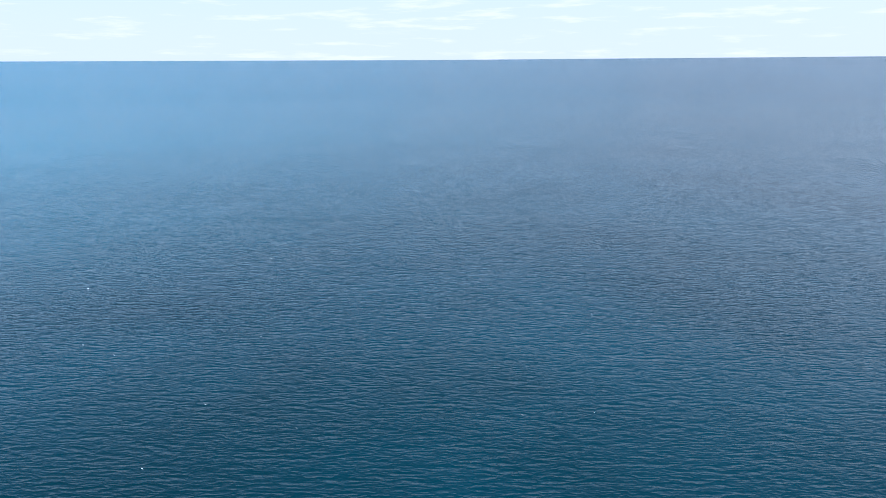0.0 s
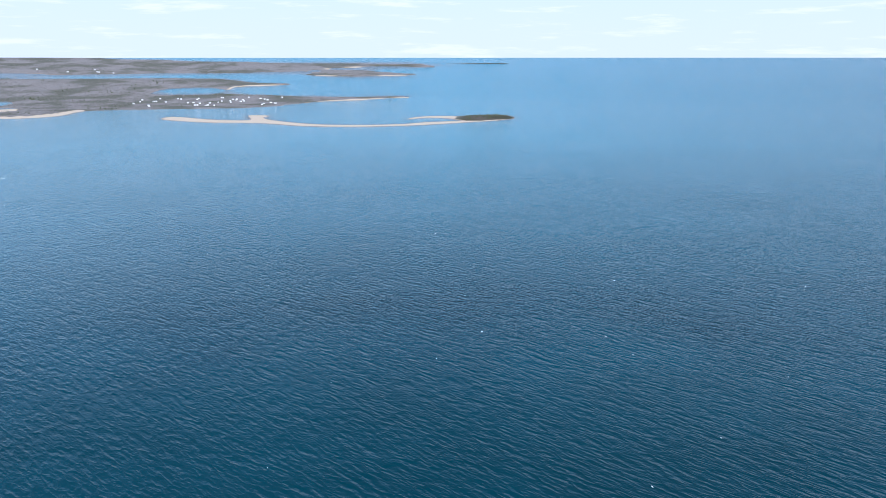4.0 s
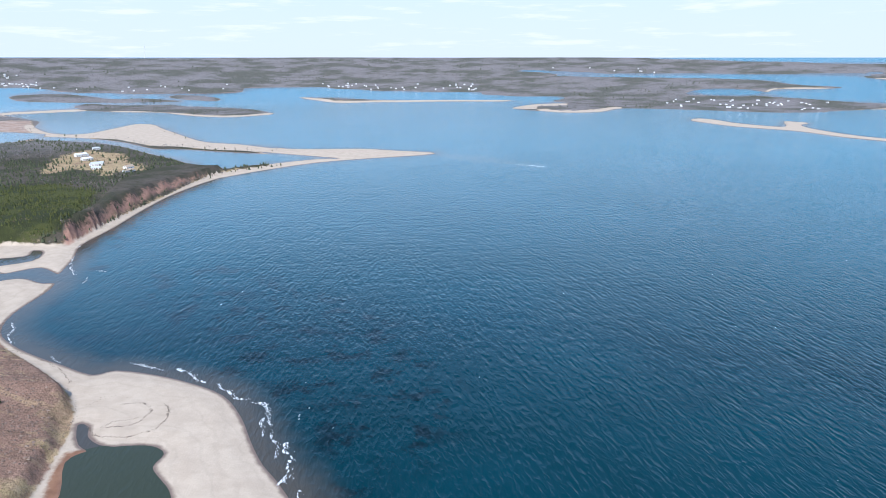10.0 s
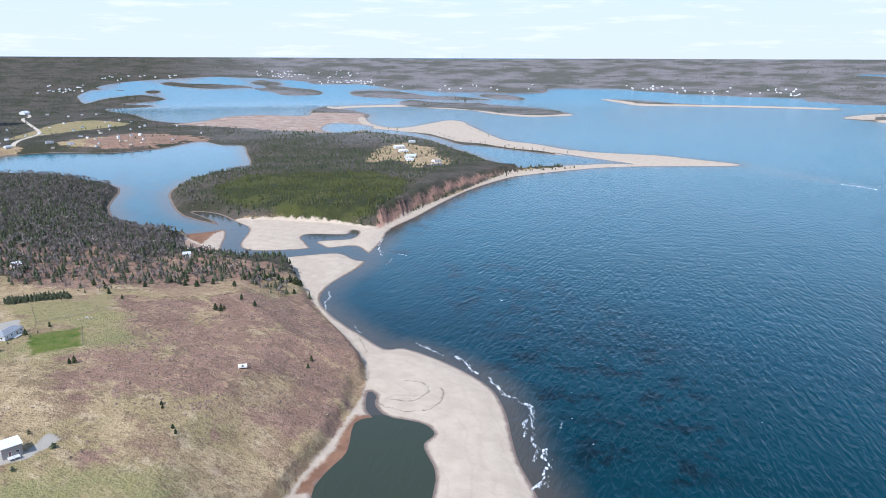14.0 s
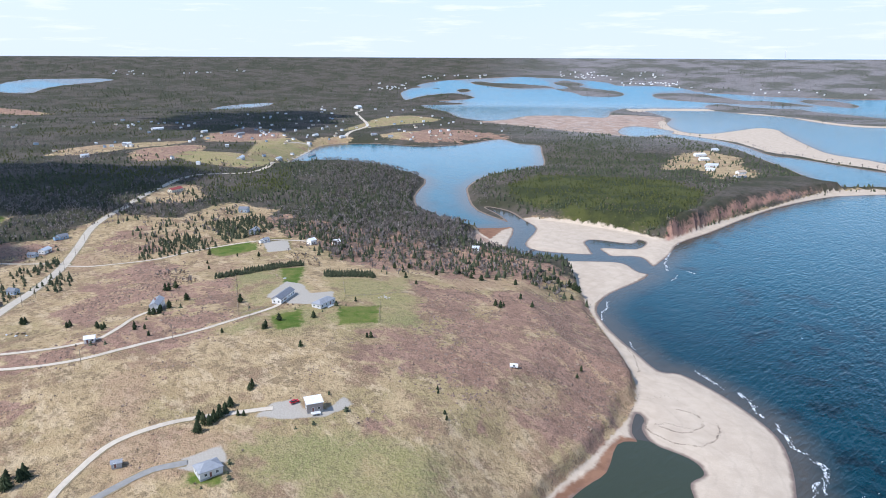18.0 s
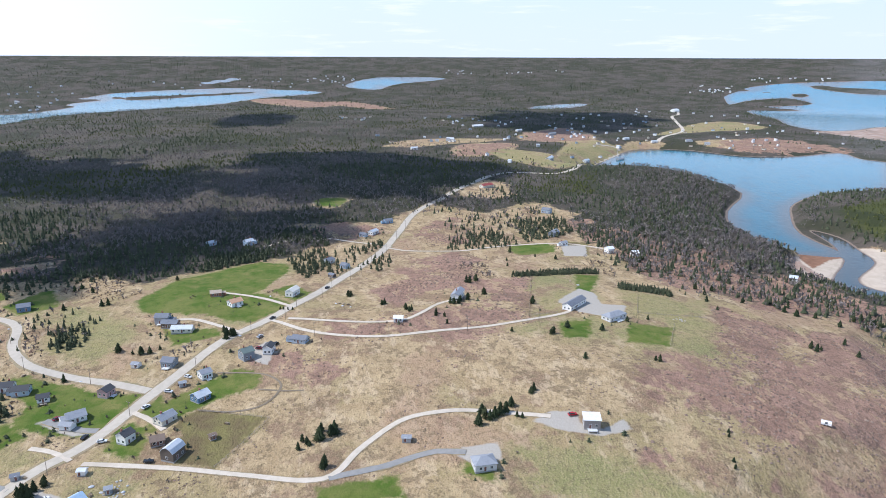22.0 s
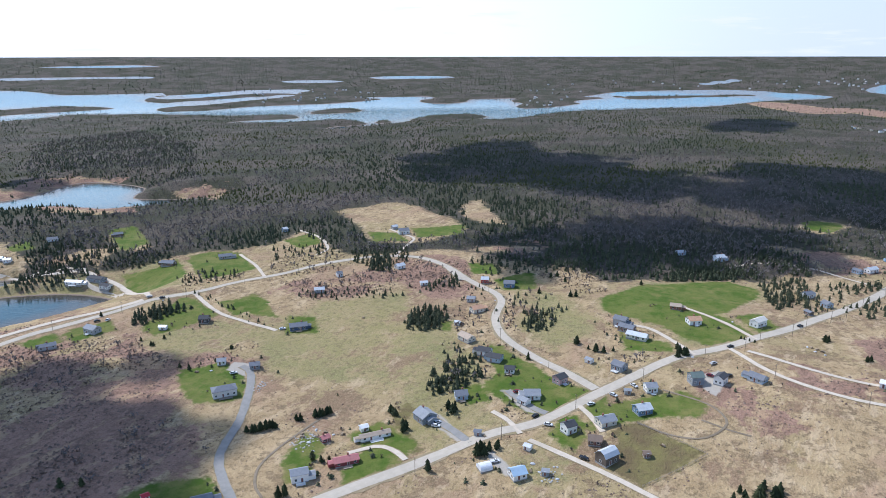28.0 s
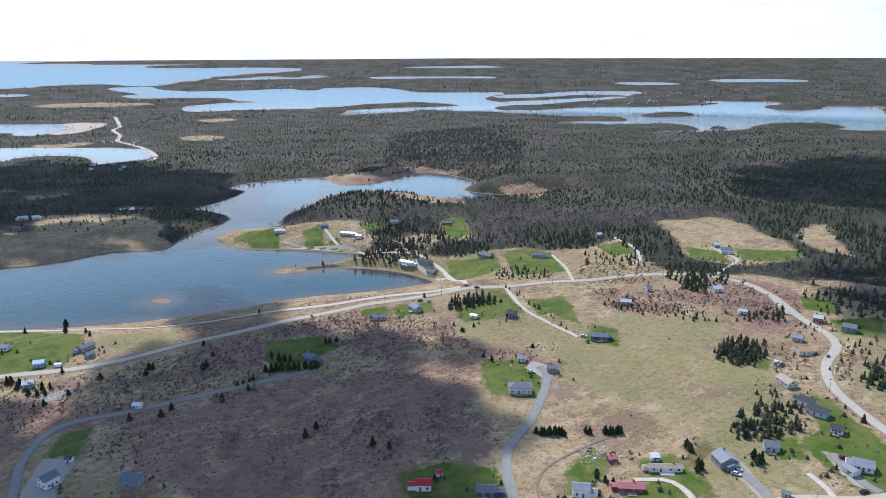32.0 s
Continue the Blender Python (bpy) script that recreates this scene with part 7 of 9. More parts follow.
house_at(-415.4, -669.1, 128, 7.4, 5.6, 3, "white", "pale", "gable")
house_at(-591.7, -469.8, 157, 5.5, 5.6, 4, "paleblue", "pale", "gable")
house_at(-47.2, -343.9, -158, 7.5, 7.2, 5.2, "white", "slate", "gable")
house_at(-58.9, -359.2, 141, 3.2, 3.2, 2.4, "white", "black", "shed")
house_at(-78, -318.2, 132, 9.4, 7.2, 4, "slate", "slate", "gable")
house_at(-101.8, -398.8, 128, 4.9, 4, 2.6, "white", "white", "shed")
house_at(-183.6, -232.6, 142, 7.8, 5.6, 3.8, "white", "red", "gable")
house_at(-195.4, -236.3, 157, 3.2, 3.2, 2.6, "white", "red", "shed")
house_at(-203.4, -210.8, 139, 9.1, 6.4, 3.4, "navy", "slate", "gable")
house_at(-208.8, -390.2, 105, 9.5, 7.2, 3.4, "blue", "slate", "gable")
house_at(-97.5, -507.8, -156, 11.2, 5.6, 3, "grey", "slate", "gable")
house_at(-96.7, -492.9, -169, 5.5, 5.6, 2.8, "slate", "slate", "gable")
house_at(-67.4, -497.7, 159, 6.7, 6.4, 3.6, "skyblue", "skyblue", "shed")
house_at(-56.9, -470.5, 166, 6.5, 6.4, 3, "grey", "pale", "gable")
house_at(-76.9, -489.8, 157, 4.8, 4.8, 2.8, "white", "white", "dome")
house_at(-270.8, -193.3, 154, 4.7, 4, 2.6, "maroon", "rose", "gable")
house_at(-287.6, -180.6, 142, 4.3, 4, 2.6, "white", "white", "shed")
house_at(-53.5, -544.2, 146, 6.3, 6.4, 3, "white", "grey", "gable")
house_at(-354.6, -749.8, 159, 9, 6.4, 3.4, "white", "pale", "gable")
house_at(-401.3, -724.3, 142, 8, 6.4, 3, "blue", "slate", "gable")
house_at(-410.8, -684.1, 122, 20.1, 5.6, 2.8, "white", "pale", "gable")
house_at(-472, -679.3, 144, 11.2, 6.4, 3, "white", "slate", "gable")
house_at(-128.9, -1006.6, 161, 11.6, 8, 3, "white", "pale", "gable")
house_at(-142.2, -1002, 171, 8.6, 8, 3, "white", "pale", "gable")
house_at(-113.3, -947, 149, 8.7, 6.4, 3, "grey", "slate", "gable")
house_at(-743.4, 1181.4, 58, 17.7, 9.6, 4, "white", "white", "gable")
house_at(-648.1, 1052.8, 21, 15.2, 8, 3.4, "white", "pale", "gable")
house_at(-572.9, 1013.5, 70, 17.6, 7.2, 3.2, "white", "tan", "gable")
house_at(-782, 1227, 60, 22, 10, 5, "white", "white", "gable")
house_at(-676, 1103, 40, 20, 11, 4, "white", "pale", "gable")
house_at(-603, 1069, 75, 17, 9, 4, "white", "tan", "gable")
house_at(-819, 1339, 50, 13, 8, 4, "white", "pale", "gable")
house_at(-466.4, 393.1, 47, 6.3, 6.4, 3, "white", "pale", "gable")
house_at(-257.8, 246.2, 46, 2.8, 2.6, 2.2, "white", "white", "camper")
house_at(-1417.7, 329.2, 67, 14.9, 9.6, 4, "white", "pale", "gable")
house_at(-1260.8, 225.2, 98, 13.2, 8, 4, "white", "pale", "gable")
house_at(-1722.6, 470, 103, 29.9, 9.6, 4, "white", "white", "gable")
house_at(-1151.2, 445, 146, 29.9, 8, 4, "white", "pale", "gable")
house_at(-1212.9, 540.8, 129, 17.3, 7.2, 4, "white", "pale", "gable")
house_at(-1211.3, 575.6, 126, 18.9, 7.2, 4, "white", "grey", "gable")
house_at(-1275.6, 641.4, 125, 22.3, 7.2, 4, "grey", "grey", "gable")
house_at(-2359.9, 1389.8, 114, 29.9, 20.8, 8, "white", "white", "gable")
house_at(-1427.2, 880.8, 78, 13.1, 7.2, 4, "white", "grey", "gable")
house_at(-1384.8, 901.4, 58, 12.2, 7.2, 4, "white", "grey", "gable")
house_at(-1446.3, 806.8, 91, 14.3, 7.2, 4, "white", "pale", "gable")
house_at(-1473.4, 752.2, 106, 13.4, 7.2, 4, "white", "pale", "gable")
house_at(-1547.5, 602.3, 115, 20.8, 7.2, 4, "grey", "grey", "gable")
house_at(-1611.5, 541.8, 116, 17, 7.2, 4, "white", "pale", "gable")

# ---- trees ----
def leaf_material(name, a, b, c, by_island=True):
    n = Nodes(name)
    r = n.island() if by_island else n.chance()
    col = n.mix(n.ramp(r, 0.0, 0.65), a, b)
    col = n.mix(n.ramp(r, 0.75, 1.0), col, c)
    col = n.mix(n.math("MULTIPLY", n.ramp(n.noise(0.9, 3), 0.4, 0.7), 0.45), col, tuple(v * 0.5 for v in a))
    return n.finish(col, 0.85, Specular_IOR_Level=0.2)


SPRUCE = leaf_material("spruce_needles", (0.060, 0.074, 0.040), (0.092, 0.102, 0.056), (0.125, 0.125, 0.072))
SPRUCE_ONE = leaf_material("lone_spruce_needles", (0.028, 0.040, 0.018), (0.046, 0.060, 0.026), (0.066, 0.074, 0.032), False)
GREEN_WOOD = leaf_material("young_pine_needles", (0.072, 0.084, 0.025), (0.100, 0.104, 0.034), (0.050, 0.062, 0.024))
TWIGS = leaf_material("bare_twigs", (0.25, 0.215, 0.195), (0.18, 0.152, 0.138), (0.31, 0.26, 0.23))
# the bare twigs again, lightened and greyed to imitate haze
HAZE_TWIGS = leaf_material("haze_pale_twigs", (0.29, 0.265, 0.255), (0.22, 0.20, 0.195), (0.33, 0.29, 0.27))
SHRUB = leaf_material("heath_shrub", (0.27, 0.19, 0.145), (0.19, 0.13, 0.098), (0.34, 0.25, 0.185))
BARK = plain("bark", (0.12, 0.095, 0.075), 0.95)


def spruce_crown(seed, tiers=8, points=9):
    """Drooping whorls of boughs round a stem one metre high, as ragged skirts."""
    rng = random.Random(seed)
    v, f = [], []
    for k in range(tiers):
        s = k / (tiers - 1)
        z0 = 0.08 + 0.80 * s
        reach = (0.27 * (1 - s) ** 0.6 + 0.03) * rng.uniform(0.72, 1.2)
        top = min(z0 + 0.26 - 0.10 * s, 1.0 if k == tiers - 1 else 0.97)
        a0 = rng.uniform(0, 6.28)
        n = len(v)
        v.append((rng.uniform(-0.01, 0.01), rng.uniform(-0.01, 0.01), top))
        for j in range(points * 2):
            a = a0 + math.pi * j / points + rng.uniform(-0.12, 0.12)
            r = reach * (rng.uniform(0.7, 1.35) if j % 2 == 0 else rng.uniform(0.42, 0.7))
            v.append((math.cos(a) * r, math.sin(a) * r, z0 - (0.035 if j % 2 == 0 else -0.015) + rng.uniform(-0.03, 0.03)))
        m = points * 2
        f += [(n, n + 1 + j, n + 1 + (j + 1) % m) for j in range(m)]
        n2 = len(v)
        v.append((0, 0, z0 + 0.04))
        f += [(n2, n + 1 + (j + 1) % m, n + 1 + j) for j in range(m)]
    return v, f


def stem(r0, r1, h, sides=6):
    v = [(math.cos(6.2832 * a / sides) * r, math.sin(6.2832 * a / sides) * r, z) for r, z in ((r0, -0.04), (r0 * 0.8, h * 0.3), (r1, h)) for a in range(sides)]
    f = [(k * sides + a, k * sides + (a + 1) % sides, (k + 1) * sides + (a + 1) % sides, (k + 1) * sides + a) for k in range(2) for a in range(sides)]
    return v, f


KINDS_OF_SPRUCE = []
for k in range(6):
    KINDS_OF_SPRUCE.append((mesh_of("crown", *spruce_crown(k + 3), SPRUCE_ONE), mesh_of("trunk", *stem(0.03, 0.008, 0.9), BARK)))
LONE = np.array(LONE_TREES, float).reshape(-1, 3) * (1, 1, 0.64)
lone_z = ground_z(LONE[:, 0], LONE[:, 1])
rng = random.Random(5)
for (x, y, h), z in zip(LONE, lone_z):
    crown, trunk = rng.choice(KINDS_OF_SPRUCE)
    t = tagged(new("spruce_tree"), "dark green spruce standing alone in dry grass" if h < 7 else "tall dark green spruce on open ground", "tree", "open ground spruces")
    w = rng.uniform(0.95, 1.35)
    t.matrix_basis = Matrix.LocRotScale((x, y, z), Euler((0, 0, rng.uniform(0, 6.28))), (h * w, h * w, h * rng.uniform(0.95, 1.1)))
    part("trunk", trunk, t)
    part("crown", crown, t)


def plant(name, places, sizes, templates, mat, label, category, seed, lean=0.05, fat=(0.85, 1.25)):
    """Many plants of a few forms, joined into one mesh."""
    rs = np.random.RandomState(seed)
    pick = rs.randint(0, len(templates), len(places))
    all_v, all_f, base = [], [], 0
    for k, (tv, tf) in enumerate(templates):
        idx = np.flatnonzero(pick == k)
        if not len(idx):
            continue
        tv, tf = np.array(tv, float), np.array(tf, int)
        n, m = len(idx), len(tv)
        a = rs.uniform(0, 2 * np.pi, n)
        w = rs.uniform(*fat, n)
        ca, sa = np.cos(a)[:, None], np.sin(a)[:, None]
        v = np.repeat(tv[None], n, 0) * (1 + rs.uniform(-0.12, 0.12, (n, m, 3)))
        h = sizes[idx][:, None]
        x = (v[..., 0] * ca - v[..., 1] * sa) * h * w[:, None]
        y = (v[..., 0] * sa + v[..., 1] * ca) * h * w[:, None]
        z = v[..., 2] * h
        x += z * rs.uniform(-lean, lean, (n, 1))
        y += z * rs.uniform(-lean, lean, (n, 1))
        p = places[idx]
        all_v.append(np.stack([x + p[:, :1], y + p[:, 1:2], z + p[:, 2:3]], -1).reshape(-1, 3))
        all_f.append((tf[None] + (np.arange(n) * m)[:, None, None] + base).reshape(-1, 3))
        base += n * m
    me = sheet(name, np.concatenate(all_v), np.concatenate(all_f), mat)
    me.polygons.foreach_set("use_smooth", np.zeros(len(me.polygons), bool))
    return tagged(new(name, me), label, category, kind="stuff")


def light_spruce(seed, tiers=3, sides=5):
    rng = random.Random(seed)
    v, f = [], []
    for k in range(tiers):
        s = k / tiers
        n = len(v)
        v.append((0, 0, min(1.0, 0.52 + 0.5 * s)))
        for j in range(sides):
            a = 6.2832 * j / sides + rng.uniform(-0.2, 0.2) + k
            r = (0.24 - 0.19 * s) * rng.uniform(0.65, 1.2)
            v.append((math.cos(a) * r, math.sin(a) * r, 0.06 + 0.62 * s + rng.uniform(-0.05, 0.05)))
        f += [(n, n + 1 + j, n + 1 + (j + 1) % sides) for j in range(sides)]
    return v, f


def bare_tree(seed, limbs=6):
    """A leafless tree: a thin stem, forking limbs and flat sprays of twigs."""
    rng = random.Random(seed)
    v, f = [], []

    def sliver(a, b, w):
        k = len(v)
        d = Vector(b) - Vector(a)
        s = d.cross(Vector((rng.uniform(-1, 1), rng.uniform(-1, 1), rng.uniform(-0.3, 0.3))))
        s = s.normalized() * w
        v.extend([tuple(Vector(a) - s), tuple(Vector(a) + s), tuple(b)])
        f.append((k, k + 1, k + 2))

    sliver((0, 0, 0), (0, 0, 0.8), 0.022)
    sliver((0, 0, 0), (0.02, 0, 0.75), 0.022)
    for k in range(limbs):
        a, z = rng.uniform(0, 6.28), rng.uniform(0.28, 0.7)
        r = rng.uniform(0.10, 0.24)
        tip = (math.cos(a) * r, math.sin(a) * r, z + rng.uniform(0.15, 0.32))
        sliver((0, 0, z), tip, 0.042)
        c = Vector(tip)
        sliver(c + Vector((rng.uniform(-0.08, 0.08), rng.uniform(-0.08, 0.08), -0.10)), c + Vector((rng.uniform(-0.1, 0.1), rng.uniform(-0.1, 0.1), 0.08)), 0.065)
    return v, f


def shrub_form(seed):
    rng = random.Random(seed)
    v, f = [(0, 0, rng.uniform(0.8, 1.0))], []
    n = 6
    for j in range(n):
        a = 6.2832 * j / n + rng.uniform(-0.3, 0.3)
        r = rng.uniform(0.5, 0.95)
        v.append((math.cos(a) * r, math.sin(a) * r, rng.uniform(0.0, 0.35)))
    f = [(0, 1 + j, 1 + (j + 1) % n) for j in range(n)]
    return v, f


rs = np.random.RandomState(11)
# candidate places: rings whose spacing grows with distance
spots, r = [], 250.0
while r < 4700:
    across, deep = max(3.6, r / 200), max(4.2, r / 105)
    n = int(np.radians(289) * r / across)
    a = np.radians(rs.uniform(249, 538, n))
    rad = r + rs.uniform(-0.5, 0.5, n) * deep
    spots.append(np.stack([-np.sin(a) * rad, np.cos(a) * rad], 1))
    r += deep
spots = np.concatenate(spots)
inland = shore(spots)
patch = (np.sin(spots[:, 0] * 0.021 + 1) * np.sin(spots[:, 1] * 0.017) + 0.7 * np.sin(spots[:, 0] * 0.006 - spots[:, 1] * 0.009)
         + 0.6 * np.sin(spots[:, 0] * 0.013 + spots[:, 1] * 0.019 + 2) + rs.normal(0, 0.45, len(spots)))
woods = forest_depth(spots) + np.where(np.hypot(*spots.T) > 1000, rs.uniform(-22, 34, len(spots)), rs.uniform(-12, 5, len(spots)))
in_village = cover("village", spots) > 0
stray = (np.hypot(*spots.T) > 900) & (rs.uniform(0, 1, len(spots)) < 0.16) & (low_ground(spots) < -4) & (inland > 40)
keep = ((woods > 0) | stray) & (~in_village | (rs.uniform(0, 1, len(spots)) < 0.28)) & (inland > np.clip(np.hypot(*spots.T) / 250, 8, 16)) & (cover("clay", spots) < 1)
spots, patch, dist = spots[keep], patch[keep], np.hypot(*spots[keep].T)
spot_z = ground_z(spots[:, 0], spots[:, 1])
places = np.column_stack([spots, spot_z - 0.2])
size = rs.uniform(2.8, 7.2, len(spots)) * np.clip(dist / 2200, 1, 1.5)
side = np.degrees(np.arctan2(-spots[:, 0], spots[:, 1])) % 360
side = np.where(side < 213, side + 360, side)
head = depth_inside(spots, smooth(COVER["zone:headland"]), 20) > 0
grove = np.sin(spots[:, 0] * 0.0085 + 0.6) * np.sin(spots[:, 1] * 0.0105 + 1.1) + 0.6 * np.sin(spots[:, 0] * 0.019 + spots[:, 1] * 0.014) + rs.normal(0, 0.25, len(spots))
pines = ~head & (side > 425) & (dist > 900) & (dist < 3200) & (grove > 0.38)
young = head & (depth_inside(spots, smooth(COVER["zone:young"]), 20) > 0) & (patch > -1.0) | pines
# far off and across the bay more leafless trees, greying the woods like haze
bare = (patch > np.where(head, 0.9, np.where((side > 428) & (side < 510), np.where(dist < 1700, 0.0, 0.15), np.where(dist < 1000, -0.35, -0.05)) - dist / 6000 - np.where((side < 405) & (dist > 1600), np.where(side > 322, 0.7, -1.6), 0))) & ~young
near, mid_ = dist < 1000, dist < 1500
SPRUCE_FORMS = [light_spruce(k) for k in range(7)]
FAR_FORMS_SPRUCE = [light_spruce(k + 50, 2, 4) for k in range(6)]
FAR_FORMS_BARE = [bare_tree(k + 50, 2) for k in range(6)]
FULL_FORMS = [light_spruce(k + 20, 5, 7) for k in range(6)]
BARE_FORMS = [bare_tree(k) for k in range(7)]
dark_ = ~bare & ~young
mid_dark, far_dark = dark_ & ~near & mid_, dark_ & ~mid_
plant("spruce_woodland", places[mid_dark], size[mid_dark], SPRUCE_FORMS, SPRUCE, "dense dark spruce woods covering the low hills", "woodland", 1, fat=(1.0, 1.5))
plant("distant_spruce_woodland", places[far_dark], size[far_dark], FAR_FORMS_SPRUCE, SPRUCE, "dark spruce woods towards the skyline", "woodland", 21, fat=(1.2, 2.0))
plant("spruce_woodland_edge", places[dark_ & near], size[dark_ & near], FULL_FORMS, SPRUCE, "dark spruce woods along the fields", "woodland", 2)
plant("young_pine_woodland", places[young], size[young] * 0.75, SPRUCE_FORMS, GREEN_WOOD, "yellow-green young conifers on the headland and hills", "woodland", 3, fat=(1.0, 1.7))
# far hardwoods that take the haze-coloured twigs
north_haze = bare & (side < 408) & (dist > 1500)
bare &= ~north_haze
mid_bare, far_bare = bare & mid_, bare & ~mid_
plant("bare_woodland", places[mid_bare], size[mid_bare], BARE_FORMS, TWIGS, "grey leafless spring hardwoods among the spruces", "woodland", 4, fat=(1.1, 1.7))
plant("distant_bare_woodland", places[far_bare], size[far_bare], FAR_FORMS_BARE, TWIGS, "grey leafless hardwoods on the far hills", "woodland", 24, fat=(1.6, 2.6))
plant("northern_hardwoods", places[north_haze], size[north_haze], FAR_FORMS_BARE, HAZE_TWIGS, "leafless hardwoods across the bay, paled and greyed for haze", "woodland", 14, fat=(1.6, 2.6))

# belts and clumps of spruce in the open ground
belt = []
for line, gap, h in STANDS:
    p = np.array(line, float)
    lo, hi = p.min(0), p.max(0)
    gxx, gyy = np.meshgrid(np.arange(lo[0], hi[0], gap), np.arange(lo[1], hi[1], gap))
    q = np.stack([gxx.ravel(), gyy.ravel()], 1) + rs.uniform(-0.35, 0.35, (gxx.size, 2)) * gap
    q = q[depth_inside(q, p, 10) > -1.0]
    belt.append(np.column_stack([q, rs.uniform(0.45, 1.05, len(q)) * h]))
belt = np.concatenate(belt)
bz = ground_z(belt[:, 0], belt[:, 1])
plant("spruce_belt", np.column_stack([belt[:, :2], bz - 0.1]), belt[:, 2], [spruce_crown(k + 40, 5, 6) for k in range(5)], SPRUCE, "close dark spruce belts and clumps between the fields", "trees", 6)

# mixed groves of spruce and leafless trees
grove_rows = []
for line, gap, h, share in GROVES:
    p = np.array(line, float)
    lo, hi = p.min(0), p.max(0)
    n = int((hi[0] - lo[0]) * (hi[1] - lo[1]) / (gap * gap) * 1.3)
    q = rs.uniform(lo, hi, (n, 2))
    q = q[depth_inside(q, p, 20) > rs.uniform(-12, 6, n)]
    dim = np.full(len(q), share)
    grove_rows.append(np.column_stack([q, rs.uniform(0.4, 1.25, len(q)) * h, rs.uniform(0, 1, len(q)) < dim]))
grove_rows = np.concatenate(grove_rows)
clear_ = np.maximum.reduce([cover(k, grove_rows[:, :2]) for k in ("lawn", "gravel", "sand")])
grove_rows = grove_rows[(clear_ < 0) & (shore(grove_rows[:, :2]) > 6)]
gplace = np.column_stack([grove_rows[:, :2], ground_z(grove_rows[:, 0], grove_rows[:, 1]) - 0.1])
gbare = grove_rows[:, 3] > 0.5
plant("mixed_grove_spruces", gplace[~gbare], grove_rows[~gbare, 2], FULL_FORMS, SPRUCE, "grey-green spruces scattered through a spring grove", "trees", 61, 0.06, (0.8, 1.3))
plant("mixed_grove_hardwoods", gplace[gbare], grove_rows[gbare, 2], [bare_tree(k + 70, 9) for k in range(6)], TWIGS, "pale leafless hardwoods between the spruces", "trees", 62, 0.1, (1.2, 1.8))

# scrub of the heath and rough grass
n = 170000
a, rad = np.radians(rs.uniform(330, 537, n)), np.sqrt(rs.uniform(200.0 ** 2, 900.0 ** 2, n))
q = np.stack([-np.sin(a) * rad, np.cos(a) * rad], 1)
hd = cover("heath", q) + rs.uniform(-14, 4, n)
busy = np.maximum.reduce([cover(k, q) for k in ("lawn", "meadow", "gravel", "soil", "sand")])
clump = np.sin(q[:, 0] * 0.13) * np.sin(q[:, 1] * 0.11 + 1) + 0.8 * np.sin(q[:, 0] * 0.05 + q[:, 1] * 0.07) + rs.normal(0, 0.5, n)
on_road = np.zeros(n, bool)
for kind, width, line in ROADS.values():
    p = smooth(line, False, 3)
    for s, e in zip(p[:-1], p[1:]):
        d = e - s
        t = np.clip(((q - s) @ d) / max(d @ d, 1e-6), 0, 1)
        on_road |= ((q - s - t[:, None] * d) ** 2).sum(1) < (width / 2 + 1.2) ** 2
keep = (shore(q) > 10) & (busy < -1) & ~on_road & (((hd > 0) & (clump > -0.3)) | (clump > 1.25))
q, hd = q[keep], hd[keep]
sz = rs.uniform(0.3, 0.95, len(q)) * np.where(hd > 0, 1.1, 0.8)
plant("heath_scrub", np.column_stack([q, ground_z(q[:, 0], q[:, 1]) - 0.1]), sz, [shrub_form(k) for k in range(6)], SHRUB, "low leafless purple-brown scrub over the heath", "scrub", 8, 0.1, (0.9, 1.5))



# leafless bushes: thickets, roadsides and the heath
THICKET_MAT = leaf_material("thicket_twigs", (0.19, 0.14, 0.11), (0.25, 0.19, 0.15), (0.135, 0.10, 0.08))


def bush_form(seed):
    """A low bush of leafless twigs fanning out from one root."""
    rng = random.Random(seed)
    v, f = [], []
    for k in range(10):
        a, r = rng.uniform(0, 6.28), rng.uniform(0.12, 0.75)
        tip = Vector((math.cos(a) * r, math.sin(a) * r, rng.uniform(0.45, 1.0) * (1.15 - 0.5 * r)))
        foot = Vector((math.cos(a) * r * 0.3, math.sin(a) * r * 0.3, 0))
        side_ = Vector((-math.sin(a + 0.5), math.cos(a + 0.5), rng.uniform(-0.3, 0.3))) * rng.uniform(0.10, 0.2)
        b = len(v)
        v += [tuple(foot), tuple(tip - side_), tuple(tip + side_)]
        f.append((b, b + 1, b + 2))
    return v, f


n = 130000
a, rad = np.radians(rs.uniform(345, 537, n)), np.sqrt(rs.uniform(180.0 ** 2, 900.0 ** 2, n))
q = np.stack([-np.sin(a) * rad, np.cos(a) * rad], 1)
busy = np.maximum.reduce([cover(k, q) for k in ("lawn", "meadow", "gravel", "soil", "sand")])
clump = np.sin(q[:, 0] * 0.071 + 2) * np.sin(q[:, 1] * 0.063) + 0.8 * np.sin(q[:, 0] * 0.031 - q[:, 1] * 0.043 + 1) + rs.normal(0, 0.35, n)
thick = cover("thicket", q) > rs.uniform(-3, 1, n)
beside = np.full(n, 99.0)
for kind, width, line in ROADS.values():
    p = smooth(line, False, 3)
    for s, e in zip(p[:-1], p[1:]):
        d = e - s
        t = np.clip(((q - s) @ d) / max(d @ d, 1e-6), 0, 1)
        beside = np.minimum(beside, np.sqrt(((q - s - t[:, None] * d) ** 2).sum(1)) - width / 2)
keep = (shore(q) > 12) & (busy < -1.0) & (beside > 2.0) & (thick | ((cover("heath", q) > 0) & (clump > 1.05)) | ((beside < 10) & (clump > 0.85)) | (clump > 1.7))
q, thick = q[keep], thick[keep]
